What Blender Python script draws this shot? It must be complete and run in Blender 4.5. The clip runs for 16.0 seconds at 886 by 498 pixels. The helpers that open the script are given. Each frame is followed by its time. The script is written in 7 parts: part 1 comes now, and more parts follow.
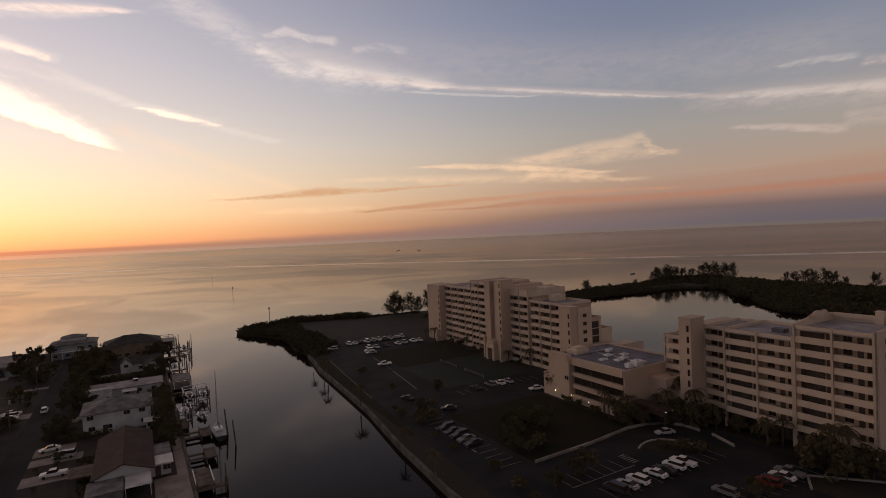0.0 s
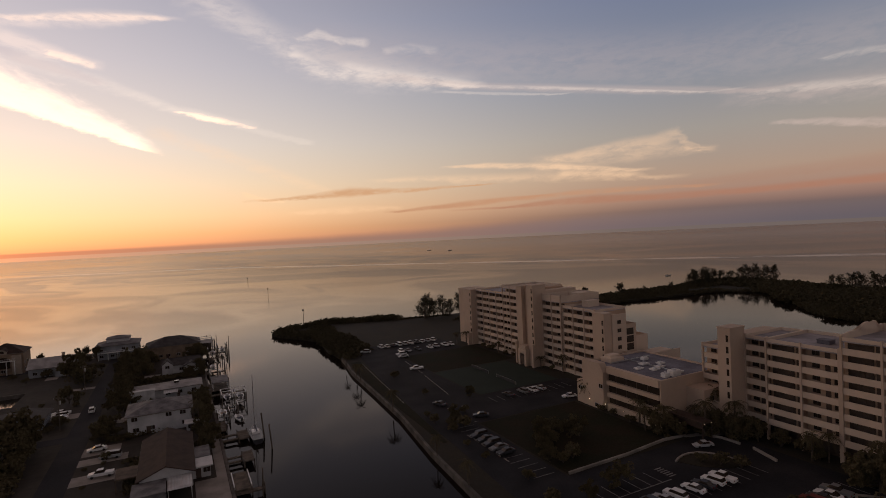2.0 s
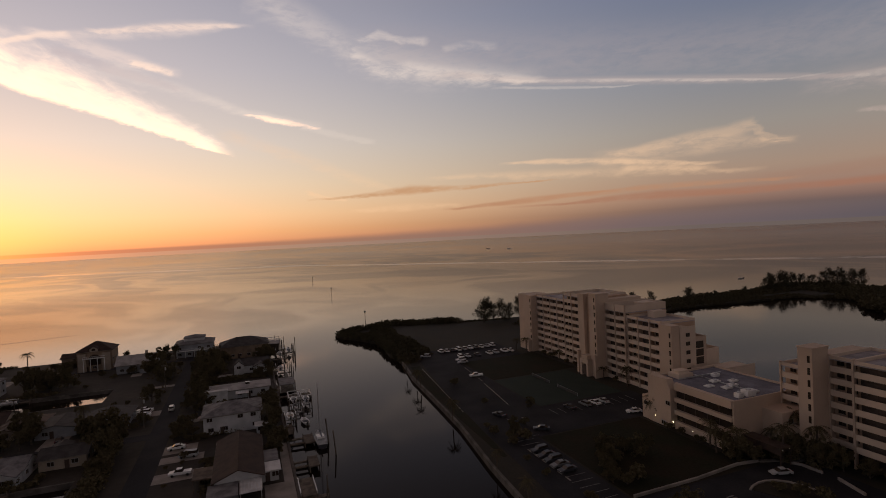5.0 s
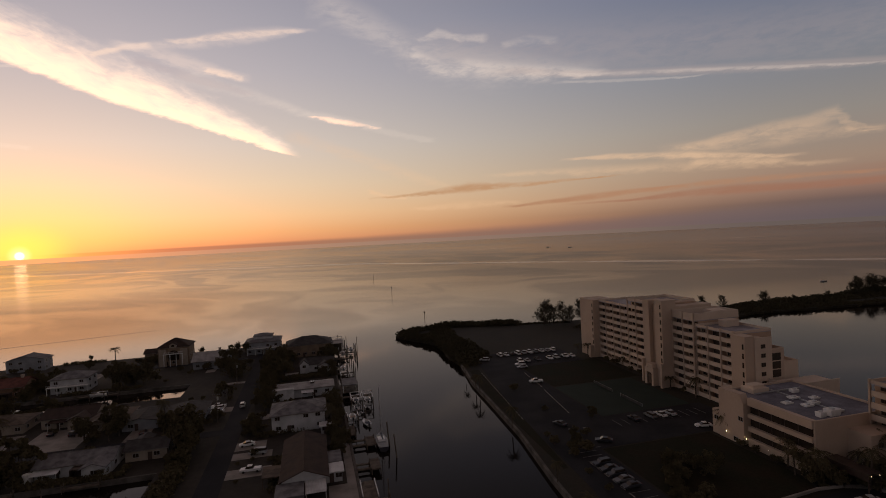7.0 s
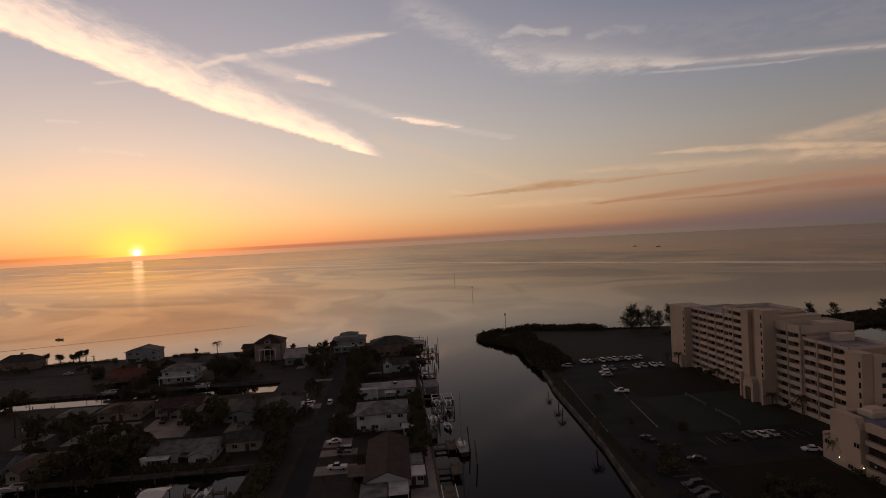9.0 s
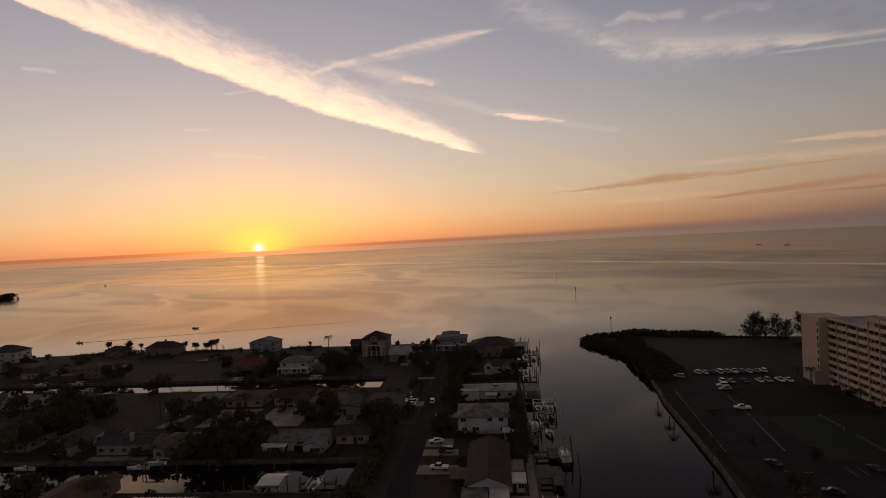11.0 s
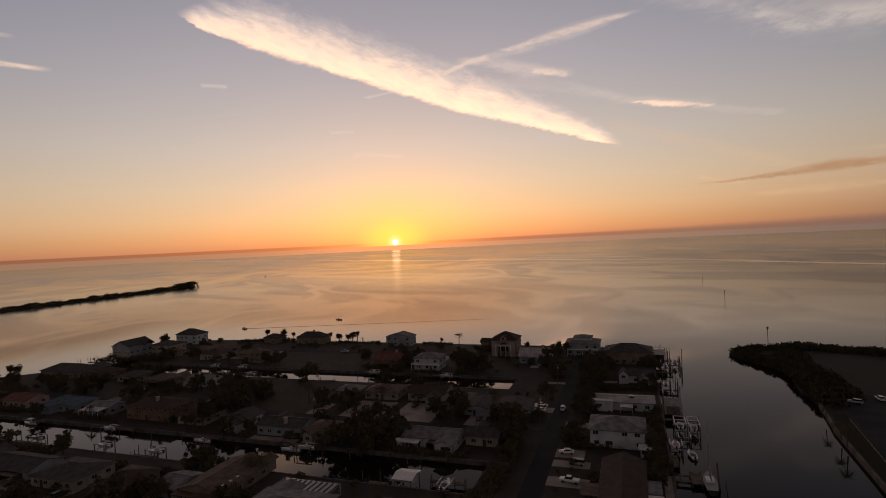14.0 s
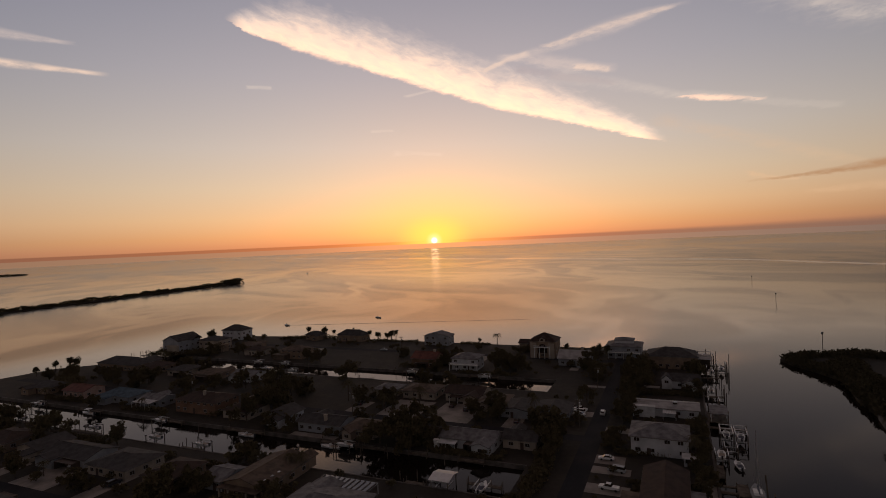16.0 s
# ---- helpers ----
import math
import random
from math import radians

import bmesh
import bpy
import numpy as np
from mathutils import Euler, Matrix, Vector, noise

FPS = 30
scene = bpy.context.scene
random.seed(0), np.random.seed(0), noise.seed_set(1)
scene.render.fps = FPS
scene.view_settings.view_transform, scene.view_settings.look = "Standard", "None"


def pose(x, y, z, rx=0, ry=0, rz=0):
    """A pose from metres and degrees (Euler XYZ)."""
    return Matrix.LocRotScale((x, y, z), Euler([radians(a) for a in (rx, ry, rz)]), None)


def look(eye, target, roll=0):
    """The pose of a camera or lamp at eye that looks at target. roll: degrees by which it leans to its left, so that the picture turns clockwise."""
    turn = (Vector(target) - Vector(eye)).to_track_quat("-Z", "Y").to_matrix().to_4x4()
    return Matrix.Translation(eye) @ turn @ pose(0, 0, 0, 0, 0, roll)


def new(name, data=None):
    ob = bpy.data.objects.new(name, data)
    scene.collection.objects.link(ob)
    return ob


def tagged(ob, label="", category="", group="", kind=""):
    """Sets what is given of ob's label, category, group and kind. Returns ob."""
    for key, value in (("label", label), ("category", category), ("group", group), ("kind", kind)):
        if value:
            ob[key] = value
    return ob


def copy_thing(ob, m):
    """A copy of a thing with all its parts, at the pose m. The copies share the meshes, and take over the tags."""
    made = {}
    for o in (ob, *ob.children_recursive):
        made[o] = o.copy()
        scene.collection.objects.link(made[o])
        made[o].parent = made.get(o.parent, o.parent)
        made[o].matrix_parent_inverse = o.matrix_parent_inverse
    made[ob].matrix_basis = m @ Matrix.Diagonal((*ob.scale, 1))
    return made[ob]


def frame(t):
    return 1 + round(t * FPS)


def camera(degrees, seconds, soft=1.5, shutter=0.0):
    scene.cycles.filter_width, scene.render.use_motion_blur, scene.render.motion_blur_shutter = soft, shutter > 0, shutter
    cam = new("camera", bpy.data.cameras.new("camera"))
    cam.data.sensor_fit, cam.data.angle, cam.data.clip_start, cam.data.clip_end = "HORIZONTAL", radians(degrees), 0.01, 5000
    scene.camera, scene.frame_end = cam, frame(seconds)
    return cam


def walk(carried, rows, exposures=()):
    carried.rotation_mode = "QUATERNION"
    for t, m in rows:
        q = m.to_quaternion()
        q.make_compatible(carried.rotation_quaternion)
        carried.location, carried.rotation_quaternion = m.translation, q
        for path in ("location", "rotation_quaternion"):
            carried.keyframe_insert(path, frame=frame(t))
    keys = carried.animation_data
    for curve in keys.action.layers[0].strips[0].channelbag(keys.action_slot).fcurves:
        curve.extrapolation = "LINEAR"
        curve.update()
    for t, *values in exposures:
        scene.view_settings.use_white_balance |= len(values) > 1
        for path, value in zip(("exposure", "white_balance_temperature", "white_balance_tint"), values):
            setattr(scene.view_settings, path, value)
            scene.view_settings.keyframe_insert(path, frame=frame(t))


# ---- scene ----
from itertools import product

cam = camera(79.26, 16.0, soft=0.95)
# seconds, eye x y z, yaw, pitch, roll
PATH = [
    (0, 0.00, 0.00, 48.00, -0.97, -1.63, -2.58),
    (0.5, -0.10, -0.09, 48.41, -0.23, -1.57, -2.70),
    (1, -0.17, -0.11, 48.85, 0.68, -1.54, -2.71),
    (1.5, -0.23, -0.10, 49.37, 1.52, -1.53, -2.73),
    (2, -0.26, -0.07, 49.94, 2.31, -1.52, -2.74),
    (2.5, -0.29, -0.04, 50.55, 3.08, -1.55, -2.74),
    (3, -0.31, 0.02, 51.17, 3.90, -1.57, -2.74),
    (3.5, -0.31, 0.08, 51.79, 4.94, -1.57, -2.75),
    (4, -0.30, 0.12, 52.40, 6.01, -1.56, -2.77),
    (6.5, -0.38, 0.07, 55.46, 13.28, -1.49, -2.93),
    (7, -0.37, 0.08, 56.06, 14.94, -1.47, -2.94),
    (7.5, -0.37, 0.12, 56.63, 16.96, -1.40, -2.99),
    (8, -0.41, 0.17, 57.19, 18.87, -1.38, -3.04),
    (8.5, -0.47, 0.22, 57.73, 21.28, -1.28, -3.02),
    (9, -0.53, 0.27, 58.25, 23.53, -1.23, -2.99),
    (11.5, -0.67, 0.41, 60.85, 37.14, -0.97, -2.90),
    (12, -0.69, 0.46, 61.36, 39.72, -0.94, -2.86),
    (12.5, -0.72, 0.53, 61.86, 41.92, -0.92, -2.81),
    (13, -0.75, 0.62, 62.36, 44.24, -0.90, -2.78),
    (13.5, -0.81, 0.72, 62.86, 46.48, -0.87, -2.75),
    (14, -0.87, 0.81, 63.30, 48.23, -0.88, -2.73),
    (14.5, -0.90, 0.90, 63.66, 49.85, -0.89, -2.68),
    (15, -0.90, 1.00, 63.95, 51.19, -0.89, -2.60),
    (15.5, -0.86, 1.10, 64.15, 51.97, -0.89, -2.52),
    (16, -0.81, 1.19, 64.31, 52.40, -0.90, -2.53),
]


def aim(x, y, z, yaw, pitch, roll):
    return pose(x, y, z, 90 + pitch, 0, yaw) @ pose(0, 0, 0, 0, 0, roll)


walk(cam, [(t, aim(*r)) for t, *r in PATH], exposures=[(0.0, 0.43), (4.0, 0.24), (8.0, -0.06), (12.0, -0.16), (16.0, -0.15)])

# the street grid of the place: x to the east side of the canal, y along the canal
GRID = pose(0, 0, 0, 0, 0, 28.85)
SUN_AZ = 53.27          # degrees to the left of +y
WATER, LAND = 0.0, 1.2


# ---- node helpers ----
class Sock:
    """A socket with arithmetic, which adds math nodes to its tree."""

    def __init__(self, tree, out):
        self.tree, self.out = tree, out

    def op(self, kind, *others, clamp=False):
        n = self.tree.nodes.new("ShaderNodeMath")
        n.operation, n.use_clamp = kind, clamp
        for i, v in enumerate((self, *others)):
            if isinstance(v, Sock):
                self.tree.links.new(v.out, n.inputs[i])
            else:
                n.inputs[i].default_value = v
        return Sock(self.tree, n.outputs[0])

    def __add__(self, o): return self.op("ADD", o)
    def __sub__(self, o): return self.op("SUBTRACT", o)
    def __mul__(self, o): return self.op("MULTIPLY", o)
    def __truediv__(self, o): return self.op("DIVIDE", o)
    def smooth(self, a, b):
        n = self.tree.nodes.new("ShaderNodeMapRange")
        n.interpolation_type = "SMOOTHSTEP"
        self.tree.links.new(self.out, n.inputs["Value"])
        n.inputs["From Min"].default_value, n.inputs["From Max"].default_value = a, b
        return Sock(self.tree, n.outputs["Result"])


def srgb(r, g, b):
    return tuple(((c / 255 + 0.055) / 1.055) ** 2.4 if c > 10 else c / 255 / 12.92 for c in (r, g, b)) + (1.0,)


def ramp(tree, fac, stops):
    n = tree.nodes.new("ShaderNodeValToRGB")
    el = n.color_ramp.elements
    while len(el) < len(stops):
        el.new(0.5)
    for e, (p, c) in zip(el, stops):
        e.position, e.color = p, c
    tree.links.new(fac.out, n.inputs["Fac"])
    return Sock(tree, n.outputs["Color"])


def mix(tree, fac, a, b, blend="MIX"):
    n = tree.nodes.new("ShaderNodeMix")
    n.data_type, n.blend_type = "RGBA", blend
    for key, v in ((0, fac), (6, a), (7, b)):
        if isinstance(v, Sock):
            tree.links.new(v.out, n.inputs[key])
        else:
            n.inputs[key].default_value = v
    return Sock(tree, n.outputs[2])


def noise_tex(tree, vector=None, scale=1.0, detail=4.0, rough=0.55, distort=0.0):
    n = tree.nodes.new("ShaderNodeTexNoise")
    n.inputs["Scale"].default_value, n.inputs["Detail"].default_value = scale, detail
    n.inputs["Roughness"].default_value, n.inputs["Distortion"].default_value = rough, distort
    if vector is not None:
        tree.links.new(vector.out, n.inputs["Vector"])
    return Sock(tree, n.outputs["Fac"])


def combine(tree, x, y, z=0.0):
    n = tree.nodes.new("ShaderNodeCombineXYZ")
    for i, v in enumerate((x, y, z)):
        if isinstance(v, Sock):
            tree.links.new(v.out, n.inputs[i])
        else:
            n.inputs[i].default_value = v
    return Sock(tree, n.outputs[0])


# ---- sky and sun ----
world = bpy.data.worlds.new("dusk_sky")
scene.world = world
world.use_nodes = True
wt = world.node_tree
wt.nodes.clear()
coord = wt.nodes.new("ShaderNodeTexCoord")
sep = wt.nodes.new("ShaderNodeSeparateXYZ")
wt.links.new(coord.outputs["Generated"], sep.inputs[0])
dx, dy, dz = (Sock(wt, sep.outputs[i]) for i in range(3))
sa, ca = math.sin(radians(SUN_AZ)), math.cos(radians(SUN_AZ))
toward, across = dy * ca - dx * sa, dx * ca + dy * sa
phi = across.op("ARCTAN2", toward) * (180 / math.pi)        # degrees to the right of the sun
elev = dz.op("ARCSINE") * (180 / math.pi)
height = (elev.op("ABSOLUTE") / 90.0).op("SQRT")
side = phi.op("ABSOLUTE")


def at(deg):
    return (max(deg, 0) / 90) ** 0.5


near_sun = ramp(wt, height, [(at(0), srgb(222, 148, 102)), (at(0.35), srgb(229, 156, 108)), (at(1.2), srgb(236, 172, 120)), (at(3), srgb(236, 190, 146)),
                             (at(6), srgb(226, 196, 166)), (at(10), srgb(210, 191, 178)), (at(17), srgb(181, 169, 170)),
                             (at(24), srgb(157, 149, 156)), (at(34), srgb(144, 121, 115)), (at(50), srgb(116, 86, 75)), (1, srgb(90, 65, 56))])
off_sun = ramp(wt, height, [(at(0), srgb(82, 72, 74)), (at(1.4), srgb(94, 80, 82)), (at(2.8), srgb(138, 106, 97)),
                            (at(5), srgb(147, 121, 108)), (at(9), srgb(136, 125, 119)), (at(14), srgb(116, 116, 124)),
                            (at(22), srgb(94, 99, 120)), (at(34), srgb(78, 70, 73)), (at(50), srgb(80, 64, 59)), (1, srgb(90, 65, 56))])
behind = ramp(wt, height, [(at(0), srgb(112, 94, 90)), (at(8), srgb(130, 114, 112)), (at(20), srgb(122, 109, 108)), (at(40), srgb(98, 82, 77)), (1, srgb(90, 65, 56))])
sky = mix(wt, side.smooth(5, 80), near_sun, off_sun)
sky = mix(wt, side.smooth(95, 160), sky, behind)


def split(colour):
    n = wt.nodes.new("ShaderNodeSeparateColor")
    wt.links.new(colour.out, n.inputs[0])
    return [Sock(wt, o) for o in n.outputs]


def grain(slope, fineness, length, seed):
    """Drawn-out noise, its fibres rising by slope."""
    along, over = phi + elev * slope, elev - phi * slope
    return noise_tex(wt, combine(wt, along * (1 / length), over * fineness, seed), 1.0, 8.0, 0.64, 0.5)


# the grain that tears all clouds: falling, level and fine
fall, level, fine = grain(-0.3, 0.55, 4.5, 2.0), grain(-0.04, 0.6, 5.0, 11.0), grain(0.05, 1.8, 1.7, 7.0)
fibre = grain(-0.36, 1.3, 2.2, 4.0)
shred = (level * 0.5 + fine * 0.5).smooth(0.34, 0.60)
phi_torn = phi + (fine - 0.5) * 1.4
lifts = {}


def torn_elev(amount, falling):
    """The height above the horizon, shaken by the grain."""
    if (amount, falling) not in lifts:
        lifts[amount, falling] = elev + ((fall if falling else level) * 0.62 + fine * 0.38 - 0.5) * (amount * 1.7)
    return lifts[amount, falling]


for amount, falling in product((0.25, 0.6), (False, True)):
    torn_elev(amount, falling)
torn_elev(1.6, False)
holes = {g: shred * g + (1 - g) for g in (0.35, 0.75)}


def band_of(rows, torn=0.6, falling=False):
    """For a cloud from rows of degrees right of the sun, lower and upper edge: -1 at its lower edge to 1 at its upper one."""
    first, long = rows[0][0], rows[-1][0] - rows[0][0]
    stops = [((p - first) / long, ((a + b) / 2, max(b - a, 0.04) / 2, 0 if k in (0, len(rows) - 1) else 1, 1)) for k, (p, a, b) in enumerate(rows)]
    mid, half, there = split(ramp(wt, (phi_torn - first) / long, stops))
    return (torn_elev(torn, falling) - mid) / half, there


def band(under, rows, colour, power, torn=0.6, gaps=0.35, soft=0.45, falling=False):
    p0, pa, pb = rows[0]
    q0, qa, qb = rows[-1]
    fade = (q0 - p0) * 0.12
    rows = [(p0 - fade, pa, pb), *rows, (q0 + fade, qa, qb)]
    off, there = band_of(rows, torn, falling)
    mask = off.op("ABSOLUTE").smooth(1 + soft, 1 - soft * 1.6) * there * holes[gaps] * power
    return mix(wt, mask, under, colour)


BRIGHT, PALE_GOLD, ROSE = (1.75, 0.99, 0.63, 1.0), (1.12, 0.755, 0.54, 1.0), (0.80, 0.595, 0.50, 1.0)
CREAM, PINK, WARM = srgb(236, 212, 194), srgb(186, 160, 150), srgb(226, 182, 146)
DUSKY, RUSSET, BROWN = srgb(164, 118, 96), srgb(146, 98, 84), srgb(176, 128, 98)

# broad thin veils first
for rows, colour, power in (
        ([(28, 21.5, 24.5), (32, 19.6, 22.8), (36, 17.4, 20.6), (40, 16.0, 19.6), (44, 15.2, 18.8), (48, 15.2, 17.8), (53, 15.2, 16.6)], CREAM, 0.26),
        ([(40, 17.0, 21.5), (50, 15.8, 20.5), (62, 14.6, 19.5), (76, 13.0, 18.0), (90, 12.0, 17.0)], PINK, 0.18),
        ([(82, 10.6, 12.2), (90, 9.6, 11.8), (100, 8.4, 11.0), (112, 7.0, 10.0)], PINK, 0.35),
        ([(24, 10.0, 11.3), (30, 7.9, 9.2), (36, 5.7, 6.9), (40, 4.6, 5.2)], WARM, 0.26),
        ([(14, 15.5, 16.8), (20, 14.0, 15.1), (25, 12.6, 13.4), (31, 11.4, 12.2)], CREAM, 0.34),
        ([(62, 6.0, 7.6), (68, 6.3, 8.0), (73, 6.6, 8.1), (77, 6.7, 7.3)], WARM, 0.34),
        ([(46, 5.9, 6.3), (53, 5.4, 6.3), (60, 5.2, 6.1), (67, 4.8, 5.6), (73, 4.5, 4.9)], WARM, 0.36),
        ([(36, 2.8, 3.2), (41, 2.7, 3.5), (46, 2.9, 3.3)], WARM, 0.35)):
    sky = band(sky, rows, colour, power, 1.6 if rows[0][0] > 27 and rows[0][2] > 10 else 0.6, 0.75, 0.6, rows[0][0] < 27)

# the great wedge of cloud: a sharp sunlit lower edge, rose and thinning towards the upper one
rows = [(-20.4, 21.85, 22.1), (-17.9, 20.75, 23.1), (-13.0, 19.4, 23.6), (-7.5, 18.05, 22.5), (-1.0, 16.2, 20.7), (3.0, 14.85, 19.4), (6.5, 13.6, 18.1), (10.0, 12.7, 16.9), (14.0, 11.7, 15.1), (18.0, 10.4, 13.2), (22.4, 9.05, 10.5), (24.2, 8.6, 9.3)]
up = band_of(rows, 0.6, True)[0] * 0.5 + 0.5
along = (phi + 20.4) / 44.6
lit = up + (fibre - 0.5) * 0.95 + (fall - 0.5) * 0.8 + along.smooth(0.55, 0.0) * 0.12
body = mix(wt, lit.smooth(0.0, 0.40), BRIGHT, mix(wt, lit.smooth(0.28, 0.95), (1.30, 0.86, 0.61, 1.0), (0.92, 0.68, 0.56, 1.0)))
veil = up.smooth(-0.05, 0.09) * (up + (fibre - 0.5) * 0.55 + (fall - 0.5) * 0.4).smooth(1.22, 0.36) * along.smooth(0.0, 0.05) * along.smooth(1.0, 0.93)
veil = veil * (fall.smooth(0.26, 0.52) * 0.22 + 0.78)
sky = mix(wt, veil, sky, body)

# shade under the side limb, then the limb, the crossing contrail and the small bright cloud
for rows, colour, power, torn, gaps in (
        ([(10, 16.7, 17.5), (14, 15.7, 16.6), (19, 14.6, 15.2)], srgb(178, 160, 160), 0.45, 0.6, 0.35),
        ([(6.2, 17.0, 17.5), (8.5, 17.9, 18.4), (10.5, 18.3, 18.8)], PALE_GOLD, 0.5, 0.25, 0.35),
        ([(9.2, 17.9, 18.6), (12.5, 18.35, 19.2), (16.0, 18.8, 20.1), (19.5, 19.45, 20.8), (22.5, 20.1, 21.1), (24.8, 20.65, 21.05)], ROSE, 0.42, 0.6, 0.75),
        ([(13.0, 18.9, 19.3), (17.0, 19.5, 20.2), (20.5, 20.1, 20.7), (24.0, 20.6, 20.95)], PALE_GOLD, 0.38, 0.6, 0.75),
        ([(8.4, 18.1, 18.7), (10.5, 17.6, 18.5), (13.0, 16.9, 18.2), (15.5, 16.4, 17.6), (18.6, 15.9, 16.7)], ROSE, 0.5, 0.6, 0.75),
        ([(15.6, 16.5, 17.1), (17.2, 16.2, 16.9), (18.6, 16.0, 16.5)], PALE_GOLD, 0.5, 0.25, 0.75),
        ([(25.6, 12.65, 12.85), (27.2, 12.2, 12.75), (28.8, 11.9, 12.45), (30.6, 11.5, 11.95), (31.8, 11.35, 11.6)], BRIGHT, 0.55, 0.6, 0.75),
        ([(31.0, 11.2, 11.9), (34.0, 10.5, 11.2), (37.5, 9.8, 10.3)], CREAM, 0.16, 0.6, 0.35),
        ([(-46.0, 17.6, 18.7), (-38.0, 17.8, 18.6), (-34.0, 18.05, 18.4)], ROSE, 0.5, 0.25, 0.75),
        ([(-46.0, 15.2, 15.9), (-38.0, 15.6, 16.3), (-32.0, 15.85, 16.2)], PALE_GOLD, 0.7, 0.25, 0.75),
        ([(-18.3, 15.7, 16.05), (-16.2, 15.7, 16.05)], CREAM, 0.4, 0.25, 0.35), ([(-6.0, 11.55, 11.85), (-4.0, 11.6, 11.85)], CREAM, 0.3, 0.25, 0.35),
        ([(-3.6, 9.1, 9.7), (-1.4, 9.15, 9.5), (1.0, 8.9, 9.3)], CREAM, 0.35, 0.25, 0.75), ([(-2.2, 15.0, 15.3), (-0.2, 15.4, 15.65), (1.6, 15.7, 15.9)], CREAM, 0.35, 0.25, 0.35)):
    sky = band(sky, rows, colour, power, torn, gaps)

# puffs and the long trail further round
for rows, colour, power, torn, gaps in (
        ([(37.4, 19.7, 20.2), (39.0, 20.0, 21.0), (40.2, 19.8, 20.6), (41.6, 19.6, 20.2), (43.6, 19.35, 20.2)], CREAM, 0.32, 0.6, 0.75),
        ([(46.0, 18.7, 19.3), (48.6, 18.6, 19.6), (51.0, 18.5, 19.2)], CREAM, 0.18, 0.6, 0.75),
        ([(36.4, 18.0, 19.2), (38.0, 16.9, 18.4), (39.6, 16.4, 17.6), (41.4, 16.2, 17.2)], CREAM, 0.32, 0.6, 0.75),
        ([(42.0, 16.6, 18.0), (46.5, 15.6, 17.2), (51.0, 15.2, 16.4), (55.0, 15.0, 15.7)], CREAM, 0.34, 0.6, 0.75),
        ([(47.5, 15.9, 16.8), (51.0, 15.35, 16.1), (56.0, 14.75, 15.5), (63.0, 14.0, 14.8), (70.0, 13.1, 13.9), (77.0, 12.1, 12.8), (82.0, 11.4, 11.8)], PINK, 0.36, 0.25, 0.35),
        ([(49.5, 15.75, 16.1), (54.2, 15.1, 15.45), (59.0, 14.65, 15.0), (63.4, 14.2, 14.55), (68.0, 13.6, 13.9), (73.0, 12.85, 13.1), (78.0, 12.05, 12.2)], CREAM, 0.27, 0.25, 0.75),
        ([(52.0, 14.7, 14.95), (58.0, 14.1, 14.4), (64.0, 13.65, 13.8)], CREAM, 0.22, 0.25, 0.35),
        ([(83.0, 11.2, 11.6), (86.0, 10.95, 11.7), (90.0, 10.45, 11.3), (95.0, 10.0, 10.9), (102.0, 9.4, 10.4)], CREAM, 0.22, 0.6, 0.75),
        ([(87.0, 13.1, 13.5), (89.0, 13.1, 13.7), (92.0, 12.9, 13.4)], CREAM, 0.2, 0.6, 0.75), ([(93.0, 12.2, 12.9), (98.0, 11.6, 12.4)], PINK, 0.5, 0.6, 0.75),
        ([(83.5, 8.4, 8.8), (87.0, 7.8, 8.5), (91.0, 7.1, 7.8)], PINK, 0.5, 0.6, 0.75), ([(92.0, 7.6, 8.8), (100.0, 7.0, 8.6)], PINK, 0.4, 0.6, 0.75),
        ([(63.2, 7.0, 7.6), (66.0, 7.15, 8.1), (69.8, 7.5, 8.7), (73.0, 7.7, 8.9), (75.0, 8.0, 9.25), (75.9, 7.0, 8.2), (76.9, 6.8, 7.2)], WARM, 0.34, 0.6, 0.75),
        ([(53.0, 7.0, 7.3), (56.0, 6.8, 7.4), (60.0, 6.5, 7.1), (63.5, 6.2, 6.8), (68.0, 5.7, 6.2), (71.0, 5.4, 5.7)], WARM, 0.6, 0.25, 0.75),
        ([(64.0, 5.5, 6.1), (67.5, 5.2, 5.9), (71.0, 4.9, 5.4)], WARM, 0.5, 0.25, 0.75)):
    sky = band(sky, rows, colour, power, torn, gaps)

